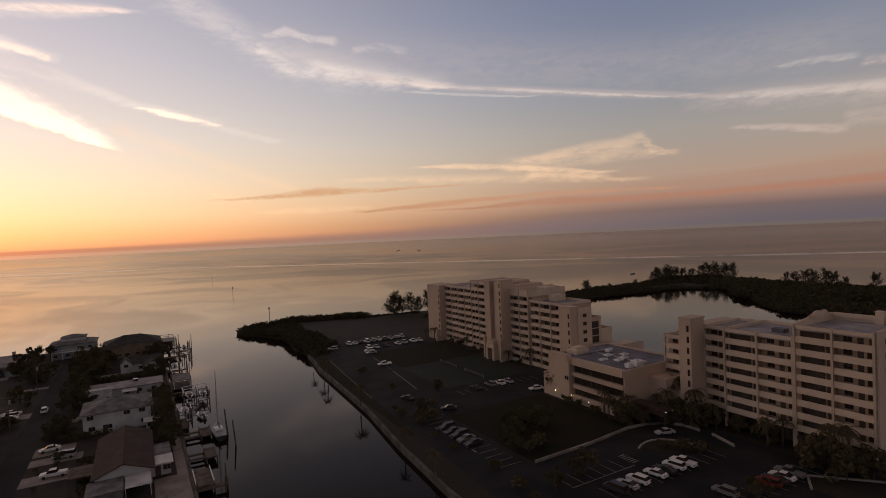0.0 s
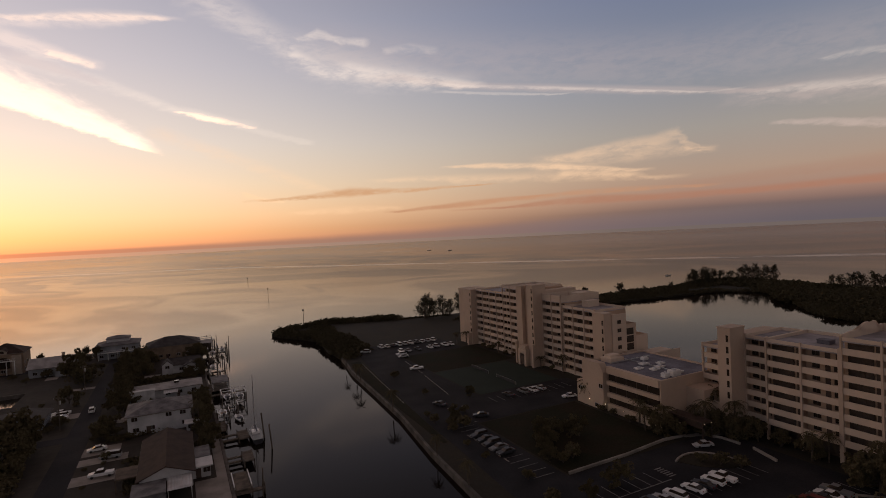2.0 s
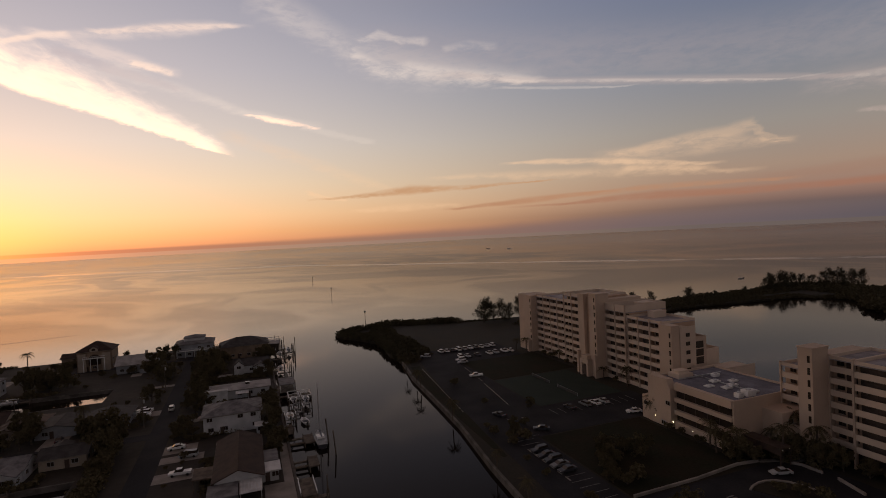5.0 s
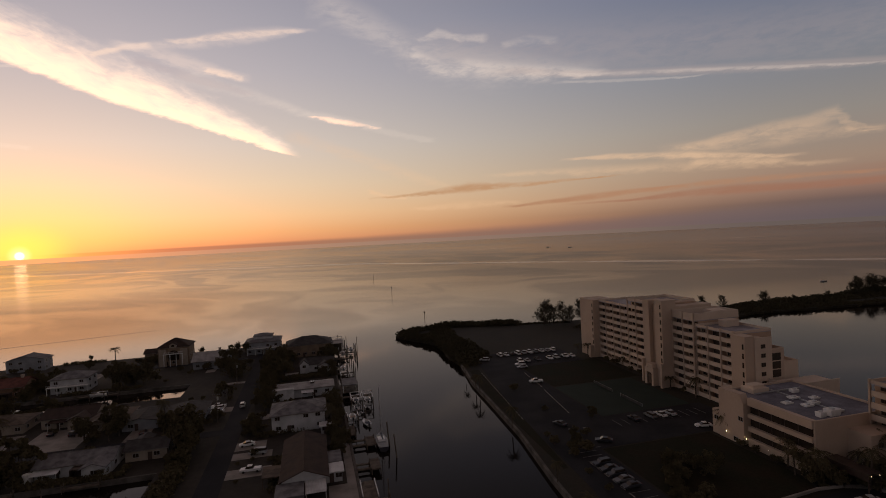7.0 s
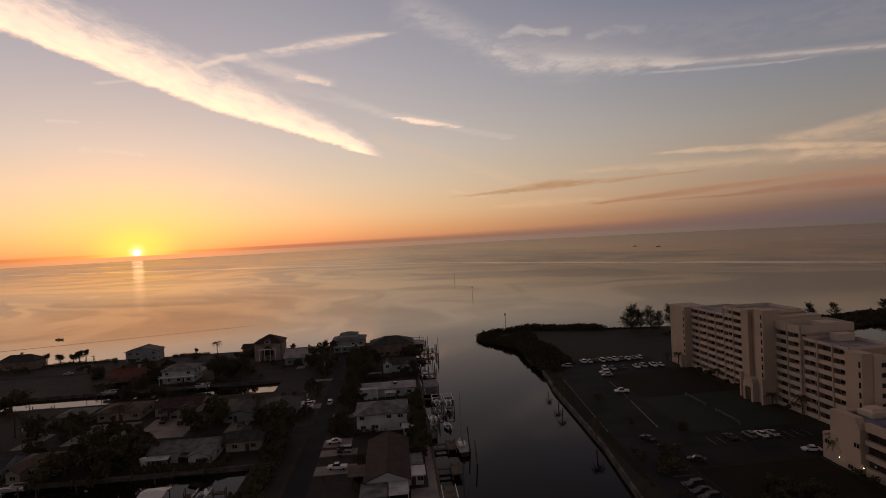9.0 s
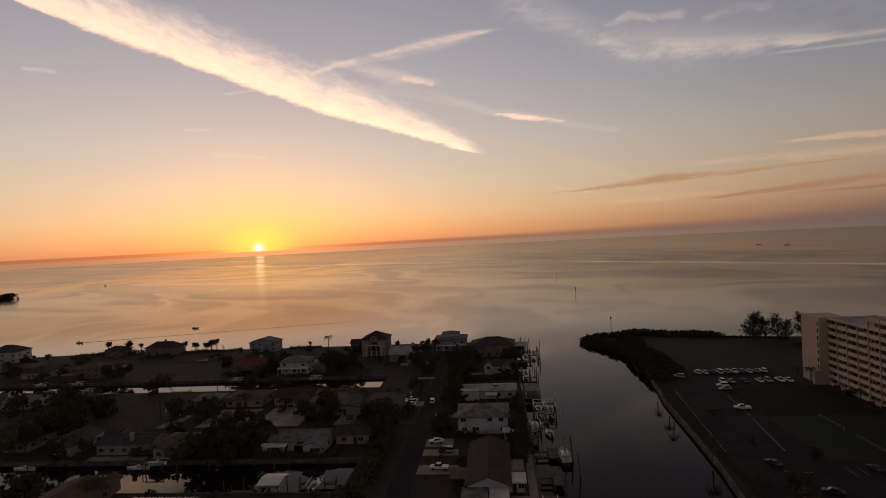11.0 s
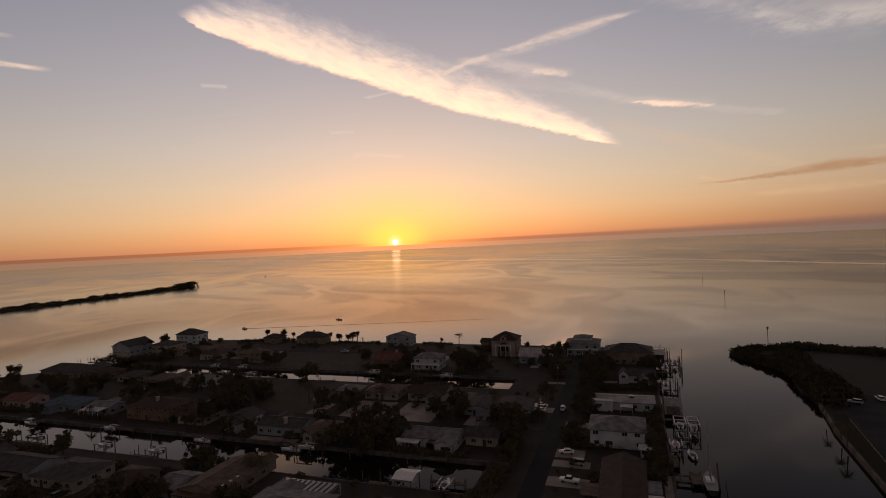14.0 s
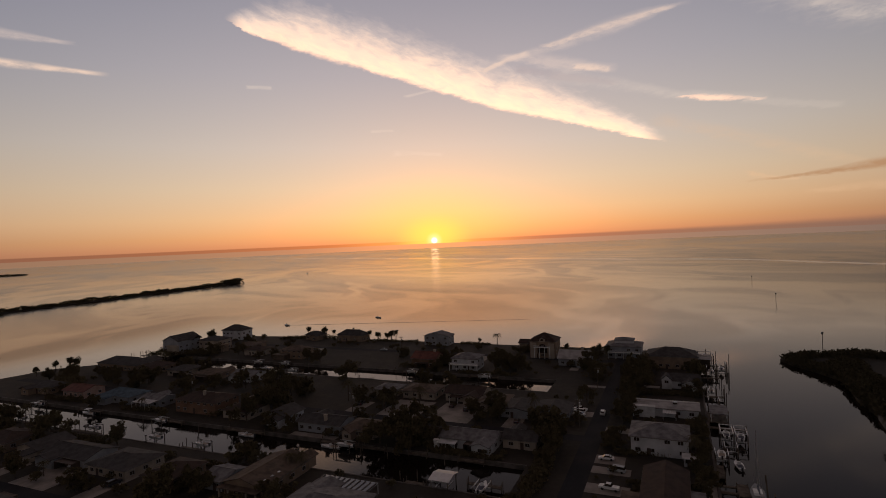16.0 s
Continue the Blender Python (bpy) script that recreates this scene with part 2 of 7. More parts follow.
# dusky bars low over the sea
for rows, colour, power, torn, gaps in (
        ([(31.0, 4.6, 5.2), (32.2, 4.2, 4.7), (34.5, 4.0, 4.25)], WARM, 0.6, 0.25, 0.35),
        ([(33.2, 4.15, 4.4), (37.5, 4.4, 4.85), (41.5, 4.55, 5.45), (44.0, 4.55, 5.3), (47.0, 4.65, 5.1), (51.0, 4.85, 5.15), (55.0, 5.1, 5.25)], BROWN, 0.95, 0.6, 0.75),
        ([(46.4, 2.55, 2.8), (50.0, 2.75, 3.2), (54.0, 2.85, 3.5), (58.0, 3.2, 3.7), (61.5, 3.5, 3.75)], DUSKY, 1.0, 0.25, 0.35),
        ([(58.0, 2.45, 2.7), (62.0, 2.5, 3.1), (67.0, 2.5, 3.4), (73.0, 2.4, 3.1), (80.0, 2.45, 3.1), (88.0, 2.6, 3.3), (98.0, 2.8, 3.7), (118.0, 2.8, 3.8)], RUSSET, 0.75, 0.25, 0.35),
        ([(60.0, 3.2, 3.6), (65.0, 3.4, 4.0), (70.0, 3.5, 4.0), (77.0, 3.4, 3.7)], DUSKY, 0.8, 0.25, 0.75),
        ([(78.0, 3.5, 4.3), (88.0, 3.8, 5.0), (100.0, 4.2, 6.0), (120.0, 4.2, 6.0)], RUSSET, 0.22, 0.6, 0.35)):
    sky = band(sky, rows, colour, power, torn, gaps)

# grey haze lying on the horizon, thicker away from the sun
hug, _, _ = split(ramp(wt, (phi + 40.0) / 160.0, [((p + 40) / 160, (h / 2, 0, 0, 1)) for p, h in ((-40, 0.05), (0, 0.04), (13, 0.08), (30, 0.14), (48, 0.38), (61, 0.9), (78, 1.2), (120, 1.4))]))
top_of_haze = hug * 2.0 + (level - 0.5) * 0.45 * phi.smooth(5, 60)
above = (elev - top_of_haze) / (phi.smooth(5, 60) * 0.6 + 0.07)
HAZE = ramp(wt, (phi + 40.0) / 160.0, [((p + 40) / 160, srgb(*c)) for p, c in ((-40, (138, 92, 72)), (0, (180, 112, 74)), (12, (146, 108, 90)), (30, (142, 110, 92)), (48, (128, 102, 92)), (65, (108, 93, 92)), (85, (90, 83, 87)), (120, (85, 78, 82)))])
sky = mix(wt, above.smooth(1.0, -0.6) * 0.9, sky, HAZE)
# the glow round the sun and its disc, half below the horizon
round_sun = ((phi * phi) * 0.62 + (elev * elev) * 1.25).op("SQRT")
sky = mix(wt, round_sun.smooth(9.5, 0.0) * 0.42, sky, srgb(255, 206, 112))
sky = mix(wt, round_sun.smooth(3.8, 0.2) * 0.90, sky, srgb(255, 228, 104))
disc = ((phi + 0.02) * (phi + 0.02) + (elev - 0.06) * (elev - 0.06)).op("SQRT")
sky = mix(wt, disc.smooth(1.0, 0.25) * 0.7, sky, (1.2, 1.0, 0.45, 1.0))
sky = mix(wt, disc.smooth(0.42, 0.20), sky, (1.6, 1.5, 1.25, 1.0))
# past the far edge of the water the sea goes on, a darker likeness of the sky above it
far_sea = ramp(wt, (phi + 60.0) / 180.0, [((p + 60) / 180, srgb(*c)) for p, c in ((-60, (142, 108, 87)), (-15, (171, 133, 104)), (0, (195, 154, 115)), (15, (168, 136, 112)), (40, (138, 115, 101)), (70, (100, 89, 84)), (120, (88, 79, 76)))])
sky = mix(wt, elev.smooth(-0.22, -0.28), sky, mix(wt, side.smooth(110, 150), far_sea, srgb(66, 58, 60)))
nishita = wt.nodes.new("ShaderNodeTexSky")
nishita.sky_type, nishita.sun_disc = "NISHITA", False
nishita.sun_elevation, nishita.sun_rotation = radians(0.6), radians(-SUN_AZ)
total = mix(wt, 0.05, mix(wt, 1.0, sky, (0.958, 1.0, 1.045, 1.0), "MULTIPLY"), Sock(wt, nishita.outputs[0]), "ADD")
bg = wt.nodes.new("ShaderNodeBackground")
bg.inputs["Strength"].default_value = 1.0
wt.links.new(total.out, bg.inputs["Color"])
wout = wt.nodes.new("ShaderNodeOutputWorld")
wt.links.new(bg.outputs[0], wout.inputs["Surface"])

lamp = bpy.data.lights.new("sun", "SUN")
lamp.energy, lamp.angle, lamp.color = 0.0020, radians(0.9), (1.0, 0.52, 0.30)
sun = new("sun", lamp)
sun.matrix_world = look((-sa * 1000, ca * 1000, 16), (0, 0, 0))


# ---- materials ----
def material(name, colour, rough=0.8, vary=0.18, scale=0.35, fine=6.0, bump=0.0, bump_scale=20.0, metal=0.0, alt=None, random_tint=0.0, spec=0.4):
    """A surface with stains at one scale and grain at another; alt: the colour of the stains."""
    m = bpy.data.materials.new(name)
    m.use_nodes = True
    t = m.node_tree
    b = t.nodes["Principled BSDF"]
    tc = t.nodes.new("ShaderNodeTexCoord")
    p = Sock(t, tc.outputs["Object"])
    big, small = noise_tex(t, p, scale, 5.0), noise_tex(t, p, fine, 3.0)
    dark = tuple(c * (1 - 2.2 * vary) for c in colour[:3]) + (1.0,)
    col = mix(t, big.smooth(0.35, 0.7), (*colour[:3], 1.0), alt if alt else dark)
    col = mix(t, small.smooth(0.3, 0.75) * vary, col, (*(c * 0.45 for c in colour[:3]), 1.0))
    if random_tint:
        info = t.nodes.new("ShaderNodeObjectInfo")
        hue = Sock(t, info.outputs["Random"]) * random_tint + (1 - random_tint)
        col = mix(t, 1.0, col, combine(t, hue, hue, hue), "MULTIPLY")
    t.links.new(col.out, b.inputs["Base Color"])
    r = (small - 0.5) * 0.2 + rough
    t.links.new(r.out, b.inputs["Roughness"])
    b.inputs["Metallic"].default_value = metal
    b.inputs["Specular IOR Level"].default_value = spec
    if bump:
        n = t.nodes.new("ShaderNodeBump")
        n.inputs["Strength"].default_value, n.inputs["Distance"].default_value = bump, 0.05
        t.links.new(noise_tex(t, p, bump_scale, 4.0).out, n.inputs["Height"])
        t.links.new(n.outputs[0], b.inputs["Normal"])
    return m


def leaf_material(name, colour):
    m = bpy.data.materials.new(name)
    m.use_nodes = True
    t = m.node_tree
    b = t.nodes["Principled BSDF"]
    geo = t.nodes.new("ShaderNodeNewGeometry")
    rnd = Sock(t, geo.outputs["Random Per Island"])
    col = mix(t, rnd, (*(c * 0.75 for c in colour), 1.0), (*(c * 1.25 for c in colour), 1.0))
    t.links.new(col.out, b.inputs["Base Color"])
    b.inputs["Roughness"].default_value = 0.9
    b.inputs["Specular IOR Level"].default_value = 0.1
    return m


def glass_material(name, colour, rough=0.08):
    m = bpy.data.materials.new(name)
    m.use_nodes = True
    t = m.node_tree
    b = t.nodes["Principled BSDF"]
    tc = t.nodes.new("ShaderNodeTexCoord")
    n = noise_tex(t, Sock(t, tc.outputs["Object"]), 0.8, 2.0)
    t.links.new(mix(t, n, (*colour, 1.0), (*(c * 0.4 for c in colour), 1.0)).out, b.inputs["Base Color"])
    b.inputs["Roughness"].default_value = rough
    b.inputs["IOR"].default_value = 1.5
    return m


def water_material():
    m = bpy.data.materials.new("water")
    m.use_nodes = True
    t = m.node_tree
    t.nodes.remove(t.nodes["Principled BSDF"])
    silt, gloss = t.nodes.new("ShaderNodeBsdfDiffuse"), t.nodes.new("ShaderNodeBsdfGlossy")
    blend = t.nodes.new("ShaderNodeMixShader")
    t.links.new(silt.outputs[0], blend.inputs[1])
    t.links.new(gloss.outputs[0], blend.inputs[2])
    t.links.new(blend.outputs[0], t.nodes["Material Output"].inputs["Surface"])
    tc = t.nodes.new("ShaderNodeTexCoord")
    xyz = t.nodes.new("ShaderNodeSeparateXYZ")
    t.links.new(tc.outputs["Object"], xyz.inputs[0])
    x, y = Sock(t, xyz.outputs[0]), Sock(t, xyz.outputs[1])
    p = combine(t, x, y)
    turn = radians(SUN_AZ - 28.85)
    u, v = x * math.cos(turn) + y * math.sin(turn), y * math.cos(turn) - x * math.sin(turn)     # across and toward the sun
    drift = noise_tex(t, combine(t, u * 0.0022, v * 0.0014, 1.0), 1.0, 3.0, 0.5) * 3.2
    swirl = noise_tex(t, combine(t, u * 0.0042 + drift, v * 0.0024 - drift * 0.6), 1.0, 5.0, 0.52, 0.6)
    ribbon = (swirl - 0.5).op("ABSOLUTE").smooth(0.085, 0.01)
    broad = noise_tex(t, combine(t, u * 0.0020 + drift * 0.4, v * 0.0011, 4.0), 1.0, 4.0, 0.5, 0.8)
    calm = (ribbon * 0.55 + broad.smooth(0.40, 0.60) * 0.6).op("MINIMUM", 1.0)
    away = (x * x + y * y).op("SQRT")
    open_sea = y.smooth(300, 420).op("MAXIMUM", (x * -1.0).smooth(335, 420)).op("MAXIMUM", x.smooth(400, 480))
    near_tint = mix(t, x.smooth(-170, 20), (0.82, 0.61, 0.45, 1.0), (0.95, 0.87, 0.80, 1.0))        # reflection colour painted by area, browner and dimmer near the western houses
    near_tint = mix(t, open_sea, (0.94, 0.87, 0.82, 1.0), near_tint)
    t.links.new(mix(t, away.smooth(330, 1000), near_tint, (0.93, 0.91, 0.90, 1.0)).out, gloss.inputs["Color"])
    # a long slick's reflected sky, painted as a pale line; fainter ones behind it
    wander = (noise_tex(t, p, 0.006, 4.0, 0.6) - 0.5) * 70.0
    near_line = (x * -0.59 + 1305.0).op("MINIMUM", x * -1.32 + 1390.0) - y + wander
    pale_line = near_line.op("ABSOLUTE").smooth(42, 6) * noise_tex(t, p, 0.008, 3.0).smooth(0.30, 0.55)
    far_line = (x * -0.45 + 2050.0) - y + wander * 4.0
    pale_line = pale_line + far_line.op("ABSOLUTE").smooth(30, 3) * noise_tex(t, p, 0.004, 3.0).smooth(0.42, 0.62) * 0.7
    water_col = mix(t, calm, (0.012, 0.009, 0.007, 1), (0.008, 0.006, 0.005, 1))
    t.links.new(mix(t, pale_line.op("MINIMUM", 1.0), water_col, (0.42, 0.40, 0.38, 1)).out, silt.inputs["Color"])
    t.links.new((open_sea * (calm * -0.07 + 0.13) + 0.06).out, gloss.inputs["Roughness"])
    ripple = noise_tex(t, p, 0.9, 2.0, 0.5)
    n = t.nodes.new("ShaderNodeBump")
    n.inputs["Distance"].default_value = 0.25
    t.links.new((open_sea * -0.03 + 0.03).out, n.inputs["Strength"])
    t.links.new(ripple.out, n.inputs["Height"])
    t.links.new(n.outputs[0], gloss.inputs["Normal"])
    mirror = t.nodes.new("ShaderNodeFresnel")
    mirror.inputs["IOR"].default_value = 1.33
    t.links.new(n.outputs[0], mirror.inputs["Normal"])
    # brightness put into reflection strength: less to the sun's right, more in finger canals
    t.links.new(((Sock(t, mirror.outputs[0]).op("POWER", 1.5) * 2.4).op("MINIMUM", 0.575) * (pale_line.op("MINIMUM", 1.0) * 0.30 + 1.0) * ((calm - 0.5) * (open_sea * 0.28) * (away.smooth(2600, 700) * 0.7 + 0.3) + (open_sea * 0.22 + 0.72)) * (x.smooth(-150, 160) * -0.12 + 1.0) * ((u - v * 0.35).smooth(-50, 420) * open_sea * away.smooth(2400, 700) * -0.27 + 1.0) * ((x * -1.0).smooth(20, 45) * (open_sea * -1.0 + 1.0) * 0.32 + 1.0)).out, blend.inputs[0])
    return m


WATER_M = water_material()
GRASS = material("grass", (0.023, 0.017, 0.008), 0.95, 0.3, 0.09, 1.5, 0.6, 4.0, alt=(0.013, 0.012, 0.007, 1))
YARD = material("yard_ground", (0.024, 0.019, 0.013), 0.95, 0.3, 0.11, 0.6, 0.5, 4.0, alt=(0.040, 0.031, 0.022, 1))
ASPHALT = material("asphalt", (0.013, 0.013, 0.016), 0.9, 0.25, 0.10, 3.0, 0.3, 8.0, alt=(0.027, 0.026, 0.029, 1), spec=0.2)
CONCRETE = material("concrete", (0.30, 0.27, 0.24), 0.85, 0.2, 0.2, 4.0, 0.2, 10.0)
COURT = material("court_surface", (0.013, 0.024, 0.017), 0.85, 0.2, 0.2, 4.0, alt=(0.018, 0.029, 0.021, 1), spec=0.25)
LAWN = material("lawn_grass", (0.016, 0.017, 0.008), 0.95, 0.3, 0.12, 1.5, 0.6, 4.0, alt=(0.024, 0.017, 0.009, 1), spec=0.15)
LINE = material("line_paint", (0.21, 0.20, 0.19), 0.7, 0.25, 1.0, 5.0)
STUCCO = material("cream_stucco", (0.51, 0.395, 0.305), 0.85, 0.06, 0.12, 2.0, 0.15, 12.0)
STUCCO_PALE = material("pale_stucco", (0.60, 0.485, 0.385), 0.85, 0.06, 0.15, 2.0, 0.1, 12.0)
RECESS = material("corridor_wall", (0.44, 0.31, 0.22), 0.85, 0.1, 0.2, 2.0)
# colours real doors, and blocks and panels that stand for shaded openings
DOOR_AND_SHADE = material("dark_door", (0.07, 0.045, 0.035), 0.6, 0.2, 0.5, 4.0)
GLASS = glass_material("window_glass", (0.05, 0.038, 0.03))
SCREEN = material("bronze_insect_screen", (0.085, 0.060, 0.046), 0.75, 0.25, 0.5, 5.0)
ROOF_PALE = material("pale_roof_gravel", (0.36, 0.33, 0.34), 0.85, 0.2, 0.2, 2.0, 0.2, 8.0)
BRONZE = material("bronze_frame", (0.09, 0.07, 0.055), 0.5, 0.15, 0.6, 5.0, metal=0.4)
ROOF_MEMBRANE = material("roof_membrane", (0.11, 0.105, 0.13), 0.8, 0.3, 0.22, 2.0, alt=(0.20, 0.195, 0.23, 1))
WHITE = material("white_paint", (0.74, 0.73, 0.71), 0.6, 0.1, 0.4, 4.0)
METAL = material("galvanised_metal", (0.5, 0.5, 0.5), 0.45, 0.15, 0.6, 5.0, metal=0.7)
TIMBER = material("weathered_timber", (0.16, 0.13, 0.10), 0.9, 0.3, 0.8, 8.0, 0.4, 12.0)
BARK = material("bark", (0.11, 0.085, 0.065), 0.95, 0.3, 1.2, 8.0, 0.5, 8.0)
SEAWALL = material("seawall_concrete", (0.13, 0.115, 0.10), 0.9, 0.3, 0.3, 3.0, 0.3, 6.0)
LEAF = leaf_material("leaf_green", (0.092, 0.076, 0.042))
PALM_LEAF = leaf_material("palm_frond", (0.076, 0.064, 0.036))
MANGROVE = leaf_material("mangrove_leaf", (0.062, 0.053, 0.030))
PINE = leaf_material("feathery_needle", (0.048, 0.045, 0.028))
RUBBER = material("tyre_rubber", (0.02, 0.02, 0.02), 0.85, 0.1)


# ---- mesh helpers ----
def box(bm, x0, x1, y0, y1, z0, z1):
    v = [bm.verts.new(p) for p in product((x0, x1), (y0, y1), (z0, z1))]
    for q in ((0, 1, 3, 2), (4, 6, 7, 5), (0, 4, 5, 1), (2, 3, 7, 6), (0, 2, 6, 4), (1, 5, 7, 3)):
        bm.faces.new([v[i] for i in q])
    return bm


def boxes(*rows):
    bm = bmesh.new()
    for r in rows:
        box(bm, *r)
    return bm


def rod(bm, p, q, r0, r1, sides=6):
    """A tapered round bar from p to q."""
    p, q = Vector(p), Vector(q)
    turn = (q - p).to_track_quat("Z", "Y").to_matrix()
    ends = []
    for c, r in ((p, r0), (q, r1)):
        ends.append([bm.verts.new(c + turn @ Vector((r * math.cos(k * math.tau / sides), r * math.sin(k * math.tau / sides), 0))) for k in range(sides)])
    for k in range(sides):
        bm.faces.new((ends[0][k], ends[0][(k + 1) % sides], ends[1][(k + 1) % sides], ends[1][k]))
    bm.faces.new(ends[1])
    bm.faces.new(ends[0][::-1])
    return bm


def to_mesh(name, bm, mat):
    me = bpy.data.meshes.new(name)
    bmesh.ops.recalc_face_normals(bm, faces=bm.faces)
    bm.to_mesh(me)
    bm.free()
    me.materials.append(mat)
    return me


def part(name, bm, mat, parent=None, label="", m=None):
    """One mesh object under a thing or a part. bm may be a mesh that is shared."""
    ob = new(name, bm if isinstance(bm, bpy.types.Mesh) else to_mesh(name, bm, mat))
    if parent is not None:
        ob.parent = parent
    if m is not None:
        ob.matrix_basis = m
    return tagged(ob, label)


def thing(name, x, y, z=LAND, rot=0.0, label="", category="", group="", kind=""):
    ob = new(name)
    ob.matrix_basis = GRID @ pose(x, y, z, 0, 0, rot)
    return tagged(ob, label, category, group, kind)


def structure(name, bm, mat, label, category, z=0.0):
    ob = new(name, to_mesh(name, bm, mat))
    ob.matrix_basis = GRID @ pose(0, 0, z)
    return tagged(ob, label, category, kind="structure")


def slab(points, z0, z1):
    """A flat sheet with the outline of the points and upright edges."""
    bm = bmesh.new()
    top = [bm.verts.new((x, y, z1)) for x, y in points]
    low = [bm.verts.new((x, y, z0)) for x, y in points]
    face = bm.faces.new(top)
    face.normal_update()
    n = len(points)
    for k in range(n):
        bm.faces.new((top[k], low[k], low[(k + 1) % n], top[(k + 1) % n]))
    bmesh.ops.triangulate(bm, faces=[face])
    return bm


def rough_line(points, step=8.0, amount=1.5, seed=1, closed=True):
    """The outline broken into short, uneven steps."""
    rng = random.Random(seed)
    out = []
    for (x0, y0), (x1, y1) in zip(points, points[1:] + (points[:1] if closed else [])):
        n = max(1, int(math.hypot(x1 - x0, y1 - y0) / step))
        for k in range(n):
            j = amount if k else amount * 0.3
            out.append((x0 + (x1 - x0) * k / n + rng.uniform(-j, j), y0 + (y1 - y0) * k / n + rng.uniform(-j, j)))
    return out


# ---- water and land ----
bm = bmesh.new()
bmesh.ops.create_circle(bm, cap_ends=True, radius=4950, segments=128)
structure("water", bm, WATER_M, "calm sea and canals reflecting the sunset sky", "water", WATER)

east_shore = [(46, -60), (47, 84), (48.9, 109), (52.2, 136), (53.8, 163), (55.2, 190), (57.2, 204), (58.5, 216)]
bay_shore = rough_line([(58.4, 226), (58, 242), (60, 262), (54, 275), (47, 286), (43, 296), (46, 303), (56, 311), (74, 316), (100, 308), (118, 299), (153, 290)], 7, 0.9, 2, False)
lagoon_shore = rough_line([(190, 285), (250, 289), (300, 293), (372, 298), (402, 290), (412, 252), (402, 205), (398, 150), (392, 60), (380, -60), (330, -60), (292, 60), (286, 148),
                           (316, 178), (356, 200), (363, 226), (341, 252), (287, 257), (250, 261), (200, 250), (160, 235), (146, 210), (144, 150), (142, 60), (140, -60)], 9, 1.2, 3, False)
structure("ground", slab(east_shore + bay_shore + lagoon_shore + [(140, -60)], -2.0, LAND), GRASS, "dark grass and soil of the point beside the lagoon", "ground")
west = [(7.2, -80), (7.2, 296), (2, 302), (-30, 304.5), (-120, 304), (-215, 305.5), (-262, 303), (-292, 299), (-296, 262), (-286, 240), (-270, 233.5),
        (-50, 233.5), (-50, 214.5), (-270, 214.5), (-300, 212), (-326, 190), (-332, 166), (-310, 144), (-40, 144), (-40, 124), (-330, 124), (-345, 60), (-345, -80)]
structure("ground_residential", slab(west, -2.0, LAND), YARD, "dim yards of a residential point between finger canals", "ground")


def sheet(name, points, mat, label, category, lift=0.03):
    return structure(name, slab(points, LAND - 0.3, LAND + lift), mat, label, category)


def rect(x0, x1, y0, y1):
    return [(x0, y0), (x1, y0), (x1, y1), (x0, y1)]


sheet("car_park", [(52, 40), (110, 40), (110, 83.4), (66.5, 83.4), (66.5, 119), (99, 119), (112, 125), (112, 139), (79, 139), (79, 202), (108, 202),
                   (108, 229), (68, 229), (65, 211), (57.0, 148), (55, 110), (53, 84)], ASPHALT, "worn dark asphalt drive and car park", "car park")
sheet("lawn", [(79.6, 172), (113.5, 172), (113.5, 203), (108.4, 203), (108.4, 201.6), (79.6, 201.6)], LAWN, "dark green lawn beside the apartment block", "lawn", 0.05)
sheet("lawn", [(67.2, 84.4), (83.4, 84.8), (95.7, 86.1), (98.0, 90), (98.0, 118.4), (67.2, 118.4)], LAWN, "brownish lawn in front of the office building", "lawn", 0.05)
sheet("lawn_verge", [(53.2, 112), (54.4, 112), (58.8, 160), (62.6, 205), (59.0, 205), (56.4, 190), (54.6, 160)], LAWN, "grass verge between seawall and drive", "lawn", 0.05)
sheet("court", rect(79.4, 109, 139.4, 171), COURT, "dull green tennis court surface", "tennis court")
seawall = bmesh.new()
for (x0, y0), (x1, y1) in zip(east_shore, east_shore[1:]):
    v = [seawall.verts.new(p) for p in ((x0 - 0.25, y0, -1.5), (x0 + 0.45, y0, -1.5), (x1 + 0.45, y1, -1.5), (x1 - 0.25, y1, -1.5),
                                        (x0 - 0.25, y0, LAND + 0.25), (x0 + 0.45, y0, LAND + 0.25), (x1 + 0.45, y1, LAND + 0.25), (x1 - 0.25, y1, LAND + 0.25))]
    for q in ((4, 5, 6, 7), (0, 3, 7, 4), (1, 5, 6, 2), (0, 4, 5, 1), (3, 2, 6, 7)):
        seawall.faces.new([v[i] for i in q])
structure("seawall_east", seawall, SEAWALL, "weathered concrete seawall along the canal", "seawall")
structure("seawall_west", boxes((7.0, 7.6, -80, 296, -1.5, LAND + 0.2)), SEAWALL, "stained concrete seawall below the back yards", "seawall")
canal_edges = boxes((-300, -40, 143.7, 144.2, -1.5, LAND + 0.15), (-300, -40, 123.8, 124.3, -1.5, LAND + 0.15),
                    (-268, -50, 233.2, 233.7, -1.5, LAND + 0.15), (-268, -50, 214.3, 214.8, -1.5, LAND + 0.15))
structure("seawall_finger_canals", canal_edges, SEAWALL, "low concrete bulkheads of the finger canals", "seawall")

